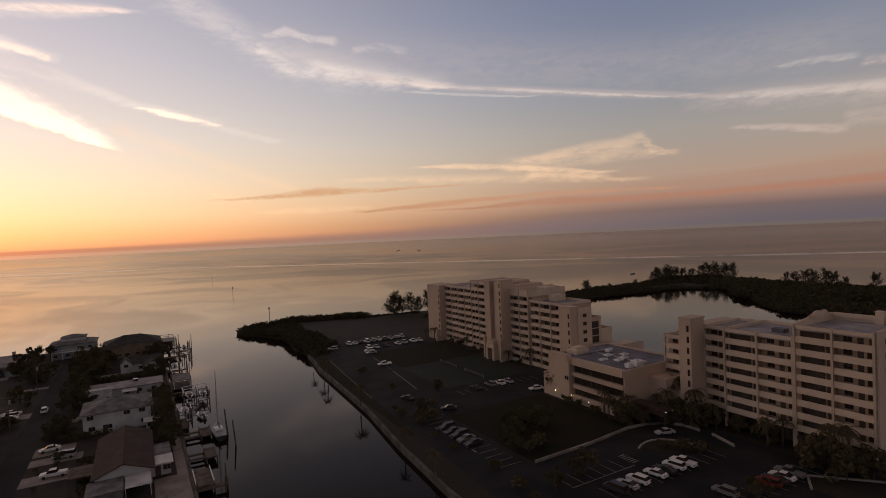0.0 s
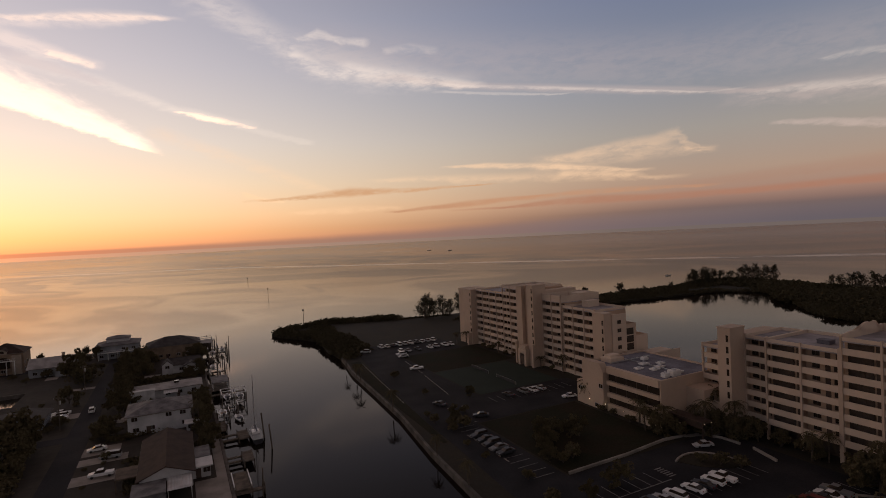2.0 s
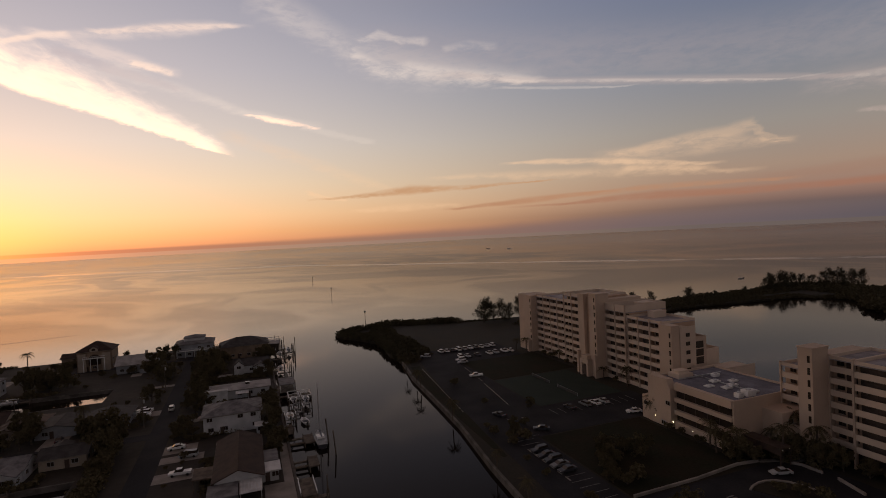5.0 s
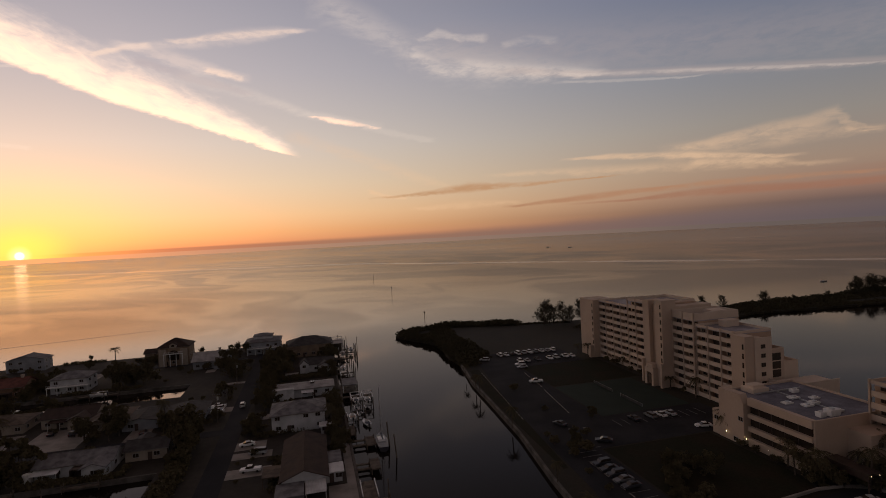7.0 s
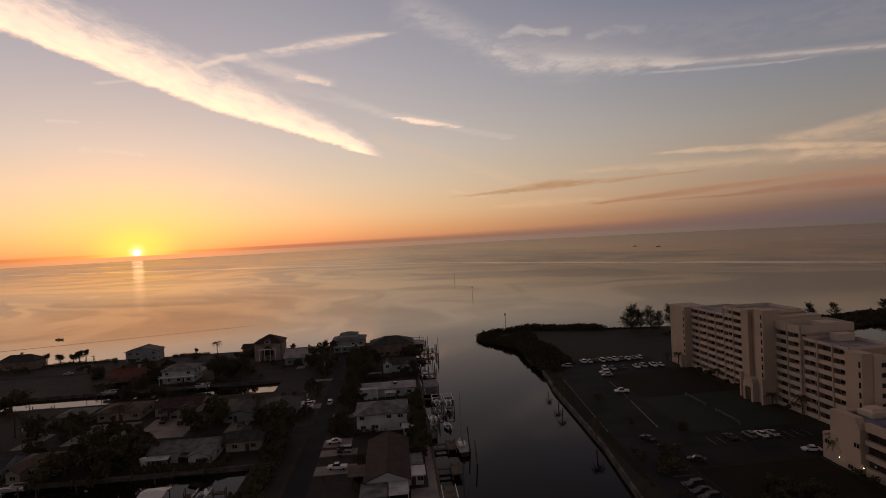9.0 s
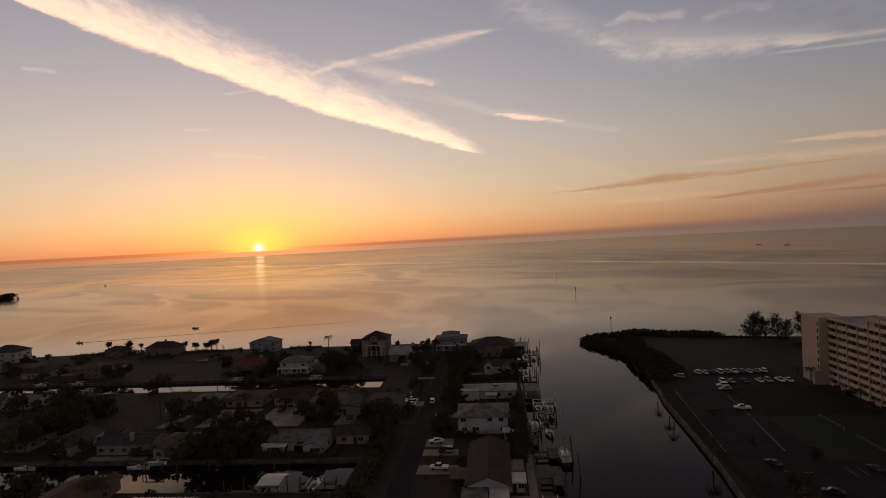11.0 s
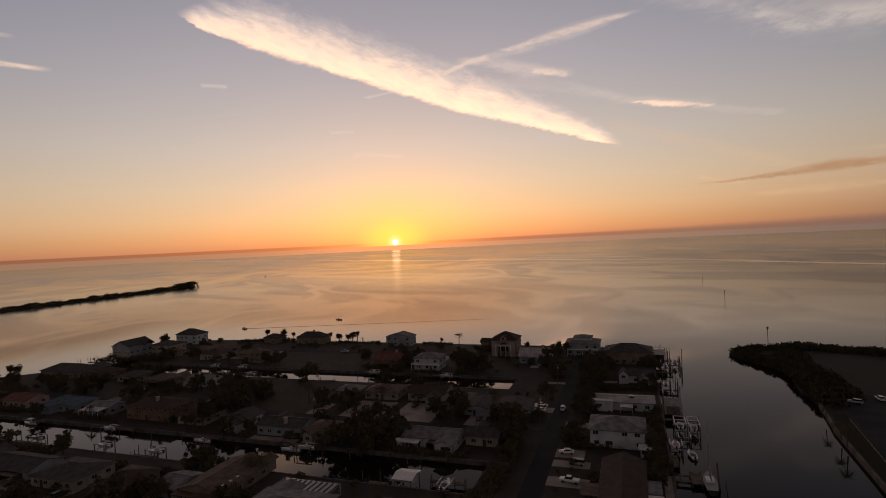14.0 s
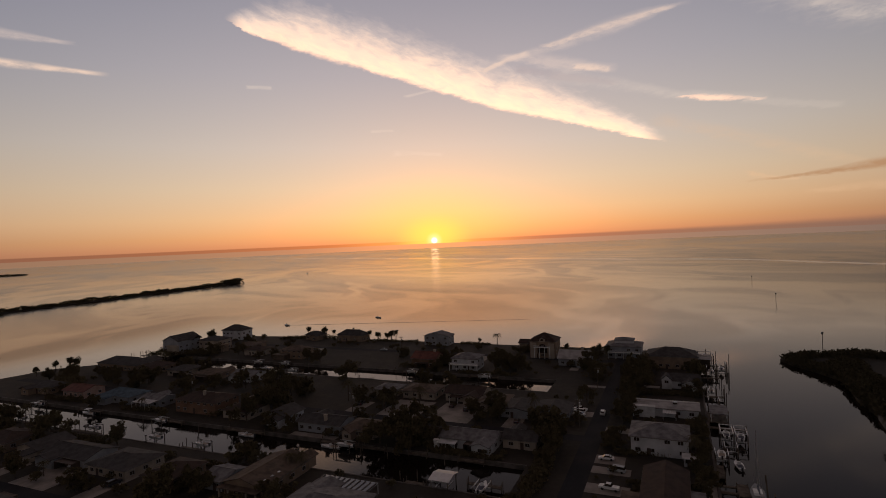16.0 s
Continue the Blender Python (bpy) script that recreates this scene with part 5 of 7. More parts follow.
for yy in (-5.2, 0.0, 5.2):
    part("porch_rafter", boxes((7.0, 16.3, yy - 0.08, yy + 0.08, 5.9, 6.1)), METAL, e5)
    part("porch_post", boxes((16.1, 16.3, yy - 0.08, yy + 0.08, 0, 5.9)), METAL, e5)
e6 = house(-26.0, 288.5, 16.5, 13, 6.0, "hip", "grey", "grey", 2.0, 0, "tall pale house with stepped grey hipped roofs", 9, 2)
part("upper_storey", boxes((-4.5, 4.5, -3.5, 3.5, 6.6, 8.4)), WALLS["white"], e6)
part("upper_roof", to_mesh("upper_roof", roof_mesh(9, 7, 8.4, 1.1, "hip", 0.4), SHINGLE["grey"]), None, e6)
portico(e6, -7.5, 7.5, -8.0, 3.0, 5)
# north strip
house(-47, 266, 15, 11, 3.4, "gable_x", "grey", "pale", 3.2, 0, "grey house with a broad pale metal roof", 10, 1, (3.0, 2.0))
w2 = house(-65.5, 281, 13.5, 12, 8.6, "hip", "tan", "brown", 3.4, 0, "tall tan stucco house with brown tiled hip roof", 11, 2)
portico(w2, -4, 4, -7.6, 5.6, 4)
# dark glass panel stands where the archway lies in shade
part("entry_arch", loft_arch(2.3, 4.6, 2.2, 0.25), GLASS, w2, "tall dark panel for the shaded archway", pose(0, -6.2, 2.6))
dormer = boxes((-1.5, 1.5, -7.0, -2.0, 8.6, 9.8))
dormer.faces.new([dormer.verts.new(q) for q in ((-1.5, -7.0, 9.8), (1.5, -7.0, 9.8), (0, -7.0, 10.9))])
part("dormer", dormer, WALLS["cream"], w2)
part("dormer_roof", to_mesh("dormer_roof", roof_mesh(3.0, 5.0, 9.75, 1.1, "gable_y", 0.35, 0.12), SHINGLE["brown"]), None, w2, "", pose(0, -4.5, 0))
part("dormer_window", loft_arch(0.7, 1.0, 0.6, 0.08), GLASS, w2, "dark arched window", pose(0, -7.08, 9.0))
for xx in (-4.6, 4.6):
    part("side_bay", boxes((xx - 1.5, xx + 1.5, -7.2, -6.0, 0, 7.8)), WALLS["cream"], w2)
n3 = house(-96, 246.0, 13, 10, 5.6, "hip", "white", "grey", 2.0, 0, "two-storey white house with balcony porch", 13, 2)
portico(n3, -7, 7, -7.0, 2.9, 5)
house(-118.5, 247.5, 13, 11, 4.2, "gable_x", "orange", "red", 2.6, 0, "reddish brown house with a broad tiled roof", 14, 1, (4.0, 0.0))
house(-135, 299, 16, 8.4, 5.4, "gable_y", "grey", "grey", 2.2, 0, "pale two-storey house on the waterfront", 15, 2)
house(-197, 299, 19, 8.4, 4.2, "hip", "tan", "dark", 3.0, 0, "dark-roofed waterfront house with a chimney", 16, 1, (0.5, 0.0))
house(-227, 299.5, 12, 7.4, 3.4, "hip", "tan", "dark", 2.0, 0, "small dark-roofed waterfront house", 17)
n7 = house(-202, 248, 15, 10, 4.8, "hip", "tan", "tan", 2.0, 0, "tan two-level house with hip roofs", 18, 2)
part("garage_wing", boxes((-9, -1, -10, -5, 0, 2.8), (-9.4, -0.6, -10.4, -5, 2.8, 3.05)), SHINGLE["tan"], n7)
house(-289, 291, 17, 11, 6.4, "hip", "white", "dark", 3.3, 0, "large white waterfront house with dark hip roof", 19, 2)
n9 = house(-273, 256, 15, 12, 6.6, "hip", "cream", "dark", 2.0, 0, "cream stucco house with low dark hip roof", 20, 2)
part("side_wing", boxes((3.0, 13.0, -8.0, -2.0, 0, 4.2), (2.6, 13.4, -8.4, -1.6, 4.2, 4.5)), WALLS["tan"], n9, "low tan wing")
n10 = house(-291, 246, 13, 17, 7.8, "gable_y", "grey", "dark", 3.2, 0, "pale blue-grey waterfront house on tall columns", 21, 2)
part("cross_roof", to_mesh("cross_roof", roof_mesh(14, 6, 7.6, 2.4, "gable_x", 0.5), SHINGLE["dark"]), None, n10, "", pose(3.0, 3.0, 0))
part("lower_bay", boxes((-1.0, 7.4, -10.5, -8.5, 0, 5.2), (-1.4, 7.8, -10.9, -8.5, 5.2, 5.5)), WALLS["cream"], n10, "cream lower bay")
# thin panel on the wall, painted dark for the undercroft's shade
part("garage_recess", boxes((-6.0, -1.2, -8.56, -8.5, 0.1, 3.2)), DOOR_AND_SHADE, n10, "dark panel standing for the shaded undercroft")
for yy in (-6, -2, 2, 6):
    part("column", rod(bmesh.new(), (-9.2, yy, -1), (-9.2, yy, 3.4), 0.3, 0.3, 10), WHITE, n10)
part("deck", boxes((-9.8, -6.5, -8, 8, 3.4, 3.7), (-9.8, -9.7, -8, 8, 4.6, 4.7)), WHITE, n10, "white raised deck")
house(-250, 262, 12, 10, 3.0, "hip", "tan", "tan", 1.6, 0, "low tan house beside the street", 22)
house(-232, 250, 13, 10, 3.2, "hip", "cream", "brown", 1.7, 0, "low cream house by the canal", 23)
house(-78, 298.5, 11, 7, 3.2, "gable_x", "tan", "brown", 1.6, 0, "low brown-roofed waterfront house", 24)
# middle strip, north row
house(-42, 188.5, 12, 12, 2.6, "gable_y", "grey", "dark", 1.1, 0, "grey house with a front gable", 25)
house(-54, 187, 10, 12, 2.6, "gable_y", "grey", "dark", 1.1, 0, "grey gabled house beside a driveway", 26)
house(-64.5, 193, 10.5, 10, 2.8, "hip", "cream", "tan", 1.3, 0, "low cream house with hip roof", 27)
m4 = house(-78, 199, 15, 11, 3.1, "gable_x", "cream", "brown", 1.9, 0, "cream house with a red-brown roof and arched porch", 28)
awning(m4, -5, 2, -8.0, -5.5, 2.7, "brown")
house(-97, 198, 14, 11, 3.0, "hip", "cream", "tan", 1.8, 0, "cream house with a hip roof and wide forecourt", 29)
house(-112, 196, 9.6, 9, 2.9, "hip", "cream", "grey", 1.6, 0, "small cream house with grey roof", 31)
house(-192, 200, 13, 10, 3.0, "gable_x", "white", "grey", 1.6, 0, "low white house with grey roof", 33)
house(-214, 198, 14, 11, 3.0, "hip", "tan", "tan", 1.7, 0, "low tan house with hip roof", 34)
house(-236, 201, 13, 11, 3.0, "hip", "cream", "dark", 1.7, 0, "low cream house with dark roof", 35)
house(-258, 203, 13, 10, 3.2, "hip", "tan", "brown", 1.8, 0, "tan house with brown roof", 36)
house(-283, 203, 31, 13, 3.4, "hip", "tan", "dark", 2.8, 0, "long dark-roofed house on the western shore", 37)
# middle strip, south row
s1 = house(-60, 154.5, 17, 9, 2.9, "gable_x", "white", "grey", 1.7, 0, "low white house with a metal-roofed porch", 38)
awning(s1, -8.6, -2.6, -7.6, -4.5, 2.6)
part("water_tank", rod(bmesh.new(), (-9.6, -5.5, 0), (-9.6, -5.5, 2.4), 1.0, 1.0, 14), WHITE, s1, "white upright tank")
house(-45, 158.5, 10, 8, 2.8, "gable_x", "cream", "dark", 1.5, 0, "small house with a dark gabled roof", 39)
s3 = house(-97, 153, 11, 9, 3.0, "hip", "cream", "tan", 1.6, 0, "cream house with a glazed sun room", 40)
for k in range(6):
    opening(s3, win_frame, -4.4 + k * 1.65, -4.53, 0.9, 90)
house(-113, 153, 17, 9, 3.2, "gable_x", "grey", "dark", 1.6, 0, "long grey house with chimney by the canal", 41, 1, (2.0, -3.0))
s5 = house(-133.5, 155.6, 10, 10, 3.2, "gable_y", "white", "dark", 1.8, 0, "small white house with a bay front", 42)
part("bay_window", boxes((-2.6, 2.6, -6.4, -5.0, 0, 2.3), (-2.8, 2.8, -6.6, -5.0, 2.3, 2.5)), WHITE, s5, "white bay window")
for k in range(4):
    opening(s5, win_frame, -1.9 + k * 1.3, -6.43, 0.7, 90)
house(-174, 158, 21, 12, 4.8, "hip", "orange", "brown", 2.0, 0, "terracotta two-level house with chimney", 43, 2, (1.0, -2.0))
s7 = house(-201, 157, 11, 8, 2.9, "gable_x", "grey", "grey", 1.4, 0, "low grey house with pale porch roof", 44)
awning(s7, -5.4, 5.0, -8.0, -4.0, 3.2)
house(-222, 158, 18, 10, 3.0, "hip", "grey", "blue", 2.2, 0, "low house with a blue-grey roof", 45)
house(-250, 158, 14, 10, 3.0, "gable_x", "pink", "red", 1.8, 0, "salmon house with a red roof", 46)
house(-276, 158, 15, 10, 3.0, "hip", "tan", "dark", 1.8, 0, "dark-roofed house near the canal mouth", 47)
house(-153, 156, 12, 9, 3.0, "hip", "cream", "brown", 1.7, 0, "low cream house with brown hip roof", 48)
# south strip
t1 = house(-78, 104, 19, 13, 2.9, "hip", "tan", "grey", 1.6, 0, "low house with a glazed roof terrace", 49)
for k in range(11):
    part("pergola_rib", boxes((-9.0 + k * 1.55, -8.85 + k * 1.55, 6.5, 12.5, 2.75, 2.95)), EAVES, t1, "grey terrace roof rib")
part("terrace_roof", boxes((-9.4, 7.0, 6.5, 12.8, 2.62, 2.74)), GLASS, t1, "dark glazed terrace roof")
for k in range(5):
    part("pergola_post", boxes((-9.2 + k * 4, -9.05 + k * 4, 12.5, 12.65, 0, 2.62)), WHITE, t1)
t3 = house(-103.6, 113.6, 12.5, 19, 3.1, "gable_y", "tan", "tan", 1.9, 0, "long tan house with an arched arcade", 50)
for k in range(5):
    part("arcade_pier", boxes((-6.2 + k * 3.0, -5.8 + k * 3.0, -11.6, -11.2, 0, 2.5)), WALLS["cream"], t3)
    if k < 4:
        # opaque panel gives each arch its inner shade
        part("arcade_arch", loft_arch(1.2, 2.4, 1.1, 0.12), DOOR_AND_SHADE, t3, "dark arched panel standing for the shaded opening", pose(-4.5 + k * 3.0, -9.7, 0))
part("arcade_roof", boxes((-6.6, 6.6, -11.9, -9.3, 2.5, 2.7)), SHINGLE["tan"], t3)
for k in range(3):
    part("skylight", boxes((4.2, 5.2, -7.0 + k * 2.6, -6.1 + k * 2.6, 3.62, 3.86)), METAL, t3, "pale roof light")
house(-151, 107, 16, 12.5, 2.9, "hip", "cream", "dark", 1.7, 0, "low cream house with a dark roof", 51)
house(-130.5, 106.5, 10.5, 12, 2.9, "hip", "tan", "brown", 1.6, 0, "low tan house with a brown roof", 61)
house(-114.5, 109.0, 7.0, 9, 2.7, "gable_x", "grey", "grey", 1.3, 0, "small grey house beside the canal", 62)
house(-172, 107, 20, 10, 3.0, "gable_x", "grey", "dark", 1.7, 0, "long grey house with a dark roof", 52)
house(-191, 108, 11, 11, 3.0, "gable_y", "cream", "dark", 1.6, 0, "low cream gabled house", 53)
house(-212, 108, 16, 11, 3.0, "hip", "tan", "brown", 1.7, 0, "low tan house with brown roof", 54)
house(-240, 108, 15, 11, 3.0, "hip", "cream", "grey", 1.7, 0, "low cream house with grey roof", 55)
house(-50, 106, 13, 12, 3.0, "hip", "cream", "dark", 1.7, 0, "low cream house near the street", 56)
house(-4, 96, 12, 18, 3.0, "hip", "white", "grey", 1.7, 0, "low white house beside the canal", 57)
house(-128, 76, 15, 11, 3.0, "hip", "tan", "grey", 1.7, 0, "low tan house beside the street", 58)
house(-160, 74, 15, 11, 3.0, "hip", "cream", "dark", 1.7, 0, "low cream house beside the street", 59)
house(-194, 74, 15, 11, 3.0, "hip", "tan", "tan", 1.7, 0, "low tan house beside the street", 60)

for x, y, rot, colour, shape in ((-20.0, 154.6, 95, "white", "sedan"), (-16.6, 147.6, 80, "silver", "van"), (-17.3, 136.6, 84, "white", "pickup"), (-25.6, 193, 3, "white", "suv"), (-33.5, 192.6, 80, "white", "suv"), (-33.2, 190.0, 85, "white", "sedan"),
                                 (-33.6, 195.0, 82, "white", "pickup"), (-95, 168.6, 85, "white", "suv"), (-116, 180, 10, "dark", "suv"), (-160, 274.4, 90, "silver", "sedan"), (-97, 266, 8, "grey", "suv"), (-167, 101, 40, "white", "suv"), (-52, 177, 5, "dark", "sedan"),
                                 (-159, 95, 80, "dark", "sedan"), (-144, 98, 0, "dark", "suv"), (-168, 181, 10, "silver", "sedan"), (-80, 187, 5, "dark", "sedan"), (-203, 266, 0, "grey", "sedan"), (-12.5, 179, 85, "dark", "sedan"), (-73, 184, 0, "dark", "suv")):
    car(x, y, rot, colour, shape)


# ---- plants ----
def leaf_mesh(name, mat, centres, radii, per, size, seed, squash=0.8):
    """Many small leaf cards scattered through clumps at the centres."""
    rng = np.random.default_rng(seed)
    c = np.repeat(np.asarray(centres, float), per, axis=0)
    r = np.repeat(np.asarray(radii, float), per)[:, None]
    n = len(c)
    way = rng.normal(size=(n, 3))
    way /= np.linalg.norm(way, axis=1, keepdims=True)
    at_p = c + way * (r * rng.uniform(0.35, 1.0, (n, 1)) ** 0.5) * [1, 1, squash]
    u = rng.normal(size=(n, 3))
    u /= np.linalg.norm(u, axis=1, keepdims=True)
    v = np.cross(u, rng.normal(size=(n, 3)))
    v /= np.linalg.norm(v, axis=1, keepdims=True)
    s = size * rng.uniform(0.6, 1.3, (n, 1))
    pts = np.stack([at_p - u * s, at_p + v * s * 0.55, at_p + u * s, at_p - v * s * 0.55], 1).reshape(-1, 3)
    me = bpy.data.meshes.new(name)
    me.vertices.add(4 * n)
    me.vertices.foreach_set("co", pts.ravel())
    me.loops.add(4 * n)
    me.loops.foreach_set("vertex_index", np.arange(4 * n))
    me.polygons.add(n)
    me.polygons.foreach_set("loop_start", np.arange(n) * 4)
    me.polygons.foreach_set("loop_total", np.full(n, 4))
    me.update(calc_edges=True)
    me.materials.append(mat)
    return me


def broad_tree(seed, height=8.0, spread=4.0, per=74):
    """A shade tree of uneven lobes on forked limbs, its crown hanging low."""
    rng = random.Random(seed)
    t = thing("tree", 0, 0, 0, 0, "dark leafy shade tree in a yard", "tree", "shade trees")
    trunk = rod(bmesh.new(), (0, 0, 0), (0.1, 0.1, height * 0.34), 0.28, 0.2, 8)
    centres, radii = [], []
    wide, deep = rng.uniform(0.75, 1.2), rng.uniform(0.75, 1.2)
    for k in range(11):
        a, r = k * 2.4 + rng.uniform(-0.5, 0.5), spread * rng.uniform(0.25, 0.95)
        tip = Vector((wide * r * math.cos(a), deep * r * math.sin(a), height * rng.uniform(0.26, 0.86) * (1 - 0.25 * (r / spread) ** 2)))
        rod(trunk, (0.07, 0.07, height * 0.22), tip, 0.13, 0.04, 5)
        lobe = rng.uniform(0.8, 1.7) * spread / 4
        for _ in range(4):
            centres.append(tip + Vector((rng.gauss(0, 0.6), rng.gauss(0, 0.6), rng.gauss(0, 0.5))) * lobe)
            radii.append(lobe * rng.uniform(0.5, 1.0))
        if rng.random() < 0.5:
            centres.append(tip + Vector((rng.gauss(0, 0.5), rng.gauss(0, 0.5), lobe * 1.2)))
            radii.append(0.4)
    part("trunk", trunk, BARK, t, "rough branching trunk")
    part("crown", leaf_mesh("crown", LEAF, centres, radii, per, 0.38, seed), None, t, "uneven leafy crown")
    return t


def palm(seed, height=7.0, fan=False):
    rng = random.Random(seed)
    t = thing("palm_tree", 0, 0, 0, 0, "fan palm with a round head" if fan else "palm with arching feather fronds", "palm tree", "palms")
    trunk, p = bmesh.new(), Vector((0, 0, 0))
    lean = Vector((rng.uniform(-0.05, 0.05), rng.uniform(-0.05, 0.05), 1))
    for k in range(5):
        q = p + lean * (height / 5) + Vector((rng.uniform(-0.05, 0.05), rng.uniform(-0.05, 0.05), 0))
        rod(trunk, p, q, 0.24 - k * 0.015, 0.225 - k * 0.015, 7)
        p = q
    part("trunk", trunk, BARK, t, "slender ringed trunk")
    crown = bmesh.new()
    count, length = (56, 1.3) if fan else (20, 2.9)
    for k in range(count):
        a = k * 2.39996
        rise = rng.uniform(-0.9, 1.5) if fan else rng.uniform(-0.25, 1.0)
        heading, side = Vector((math.cos(a), math.sin(a), 0)), Vector((-math.sin(a), math.cos(a), 0))
        spine = [p]
        for j in range(1, 7):
            f = j / 6
            spine.append(p + heading * length * f * math.cos(rise * (1 - f)) + Vector((0, 0, length * (rise * f - (0.55 if fan else 0.85) * f * f - 0.1 * f))))
        for j in range(6):
            f = (j + 0.5) / 6
            w = length * (0.34 if fan else 0.22) * math.sin(math.pi * (0.15 + 0.8 * f))
            droop = Vector((0, 0, -w * (0.3 if fan else 0.75)))
            for sgn in (-1, 1):
                for g in (0, 0.5):
                    a0, a1 = spine[j].lerp(spine[j + 1], g), spine[j].lerp(spine[j + 1], g + 0.34)
                    tip = a1 + side * sgn * w + droop + (spine[j + 1] - spine[j]) * 0.9
                    crown.faces.new([crown.verts.new(v) for v in (a0, a1, tip)])
    head = part("crown", crown, PALM_LEAF, t, "dark drooping fronds")
    if fan:
        balls = [p + Vector((rng.gauss(0, 0.45), rng.gauss(0, 0.45), rng.gauss(0, 0.4))) for _ in range(20)]
        part("leaf_mass", leaf_mesh("leaf_mass", PALM_LEAF, balls, [0.7] * 20, 26, 0.3, seed, 0.9), None, head)
    return t


def feathery(seed, height=13.0, spread=6.6):
    rng = random.Random(seed)
    t = thing("casuarina_tree", 0, 0, 0, 0, "tall feathery shore pine with thin upswept limbs", "tree", "shore pines")
    trunk = rod(bmesh.new(), (0, 0, 0), (0.2, 0.1, height * 0.9), 0.32, 0.05, 7)
    centres, radii = [], []
    for k in range(52):
        f = rng.uniform(0.04, 0.97)
        a = rng.uniform(0, math.tau)
        r = spread * (0.95 - f * 0.6) * rng.uniform(0.4, 1.05)
        base, tip = Vector((0.2 * f, 0.1 * f, height * f * 0.85)), Vector((r * math.cos(a), r * math.sin(a), height * f * 0.85 + r * 0.7))
        rod(trunk, base, tip, 0.07, 0.02, 4)
        for g in (0.5, 0.75, 1.0):
            centres.append(base.lerp(tip, g))
            radii.append(rng.uniform(0.5, 1.0))
    part("trunk", trunk, BARK, t, "thin branching trunk")
    part("crown", leaf_mesh("crown", PINE, centres, radii, 20, 0.24, seed, 1.3), None, t, "wispy foliage tufts")
    return t


def shrub(seed, h=1.6):
    rng = random.Random(seed)
    t = thing("shrub", 0, 0, 0, 0, "dark rounded garden shrub", "shrub", "garden shrubs")
    stems = bmesh.new()
    centres = []
    for k in range(6):
        a, r = k * 1.05, rng.uniform(0.3, 0.9)
        tip = (r * math.cos(a), r * math.sin(a), h * rng.uniform(0.5, 0.9))
        rod(stems, (0, 0, 0), tip, 0.05, 0.02, 4)
        centres.append(tip)
    part("stem", stems, BARK, t)
    part("crown", leaf_mesh("crown", LEAF, centres, [0.6] * len(centres), 54, 0.22, seed), None, t)
    return t


def plant(protos, x, y, rng, z=LAND, s=1.0):
    ob = copy_thing(rng.choice(protos), Matrix())
    k = s * rng.uniform(0.85, 1.15)
    ob.matrix_basis = GRID @ pose(x, y, z, 0, 0, rng.uniform(0, 360)) @ Matrix.Diagonal((k * rng.uniform(0.8, 1.2), k * rng.uniform(0.8, 1.2), k * rng.uniform(0.85, 1.15), 1))
    return ob


def use_first(protos, spots, rng, s=1.0):
    """Set the prototypes on the first spots, and copies on the rest."""
    left = list(protos)
    for x, y, *more in spots:
        k = s * (more[0] if more else 1.0) * rng.uniform(0.88, 1.12)
        m = GRID @ pose(x, y, LAND, 0, 0, rng.uniform(0, 360)) @ Matrix.Diagonal((k, k, k, 1))
        if left:
            left.pop(0).matrix_basis = m
        else:
            ob = copy_thing(rng.choice(protos), Matrix())
            ob.matrix_basis = m


rng = random.Random(11)
trees = [broad_tree(s, 6.4 + 1.1 * (s % 4), 3.6 + 0.6 * (s % 3)) for s in range(7)]
feather_palms = [palm(s, 6.0 + s) for s in range(3)]
fan_palms = [palm(s + 20, 3.4 + 0.8 * (s % 3), True) for s in range(3)]
pines = [feathery(s + 40) for s in range(3)]
shrubs = [shrub(s + 60) for s in range(3)]

# gardens along the wide canal
spots = [(3.0, 152, 0.7), (4.4, 158, 0.6), (5.0, 164, 0.5), (4.8, 171, 0.6), (4.6, 178, 0.7), (3.5, 184, 0.6), (5.0, 190, 0.5), (4.0, 140, 0.6), (4.8, 146, 0.6), (6.0, 246, 0.8), (6.2, 252, 0.9), (4.0, 258, 0.7), (-14, 222, 1.1), (-16, 230), (-17, 240, 1.1), (-15, 250, 1.0), (-19, 258, 1.0), (-20, 244, 1.0), (-17.5, 216), (-19, 195, 0.8), (-18, 186, 0.8), (-20.5, 170, 0.7), (-19.5, 163, 0.7), (-17, 200, 0.9), (-13, 258, 0.8), (5.5, 266, 0.6), (5.2, 230, 0.6), (6, 222, 0.5), (2, 226, 0.5)]
use_first(trees, spots, rng)
for x, y, s in ((-37, 163, 1.3), (-41, 168, 1.2), (-35.5, 156, 1.1), (-36, 148, 0.7), (-77, 147, 1.5), (-84, 150, 1.5), (-81, 157, 1.2), (-72, 150, 1.2), (-88, 146.5, 1.1), (-119, 121.5, 1.1), (-134, 149, 0.9), (-143, 165, 1.2), (-149, 162, 1.2), (-146, 150, 1.1), (-157, 178, 1.3), (-185, 165, 1.1), (-190, 160, 0.9), (-208, 178, 1), (-236, 180, 1.1), (-224, 145, 0.9)):
    plant(trees, x, y, rng, s=s)
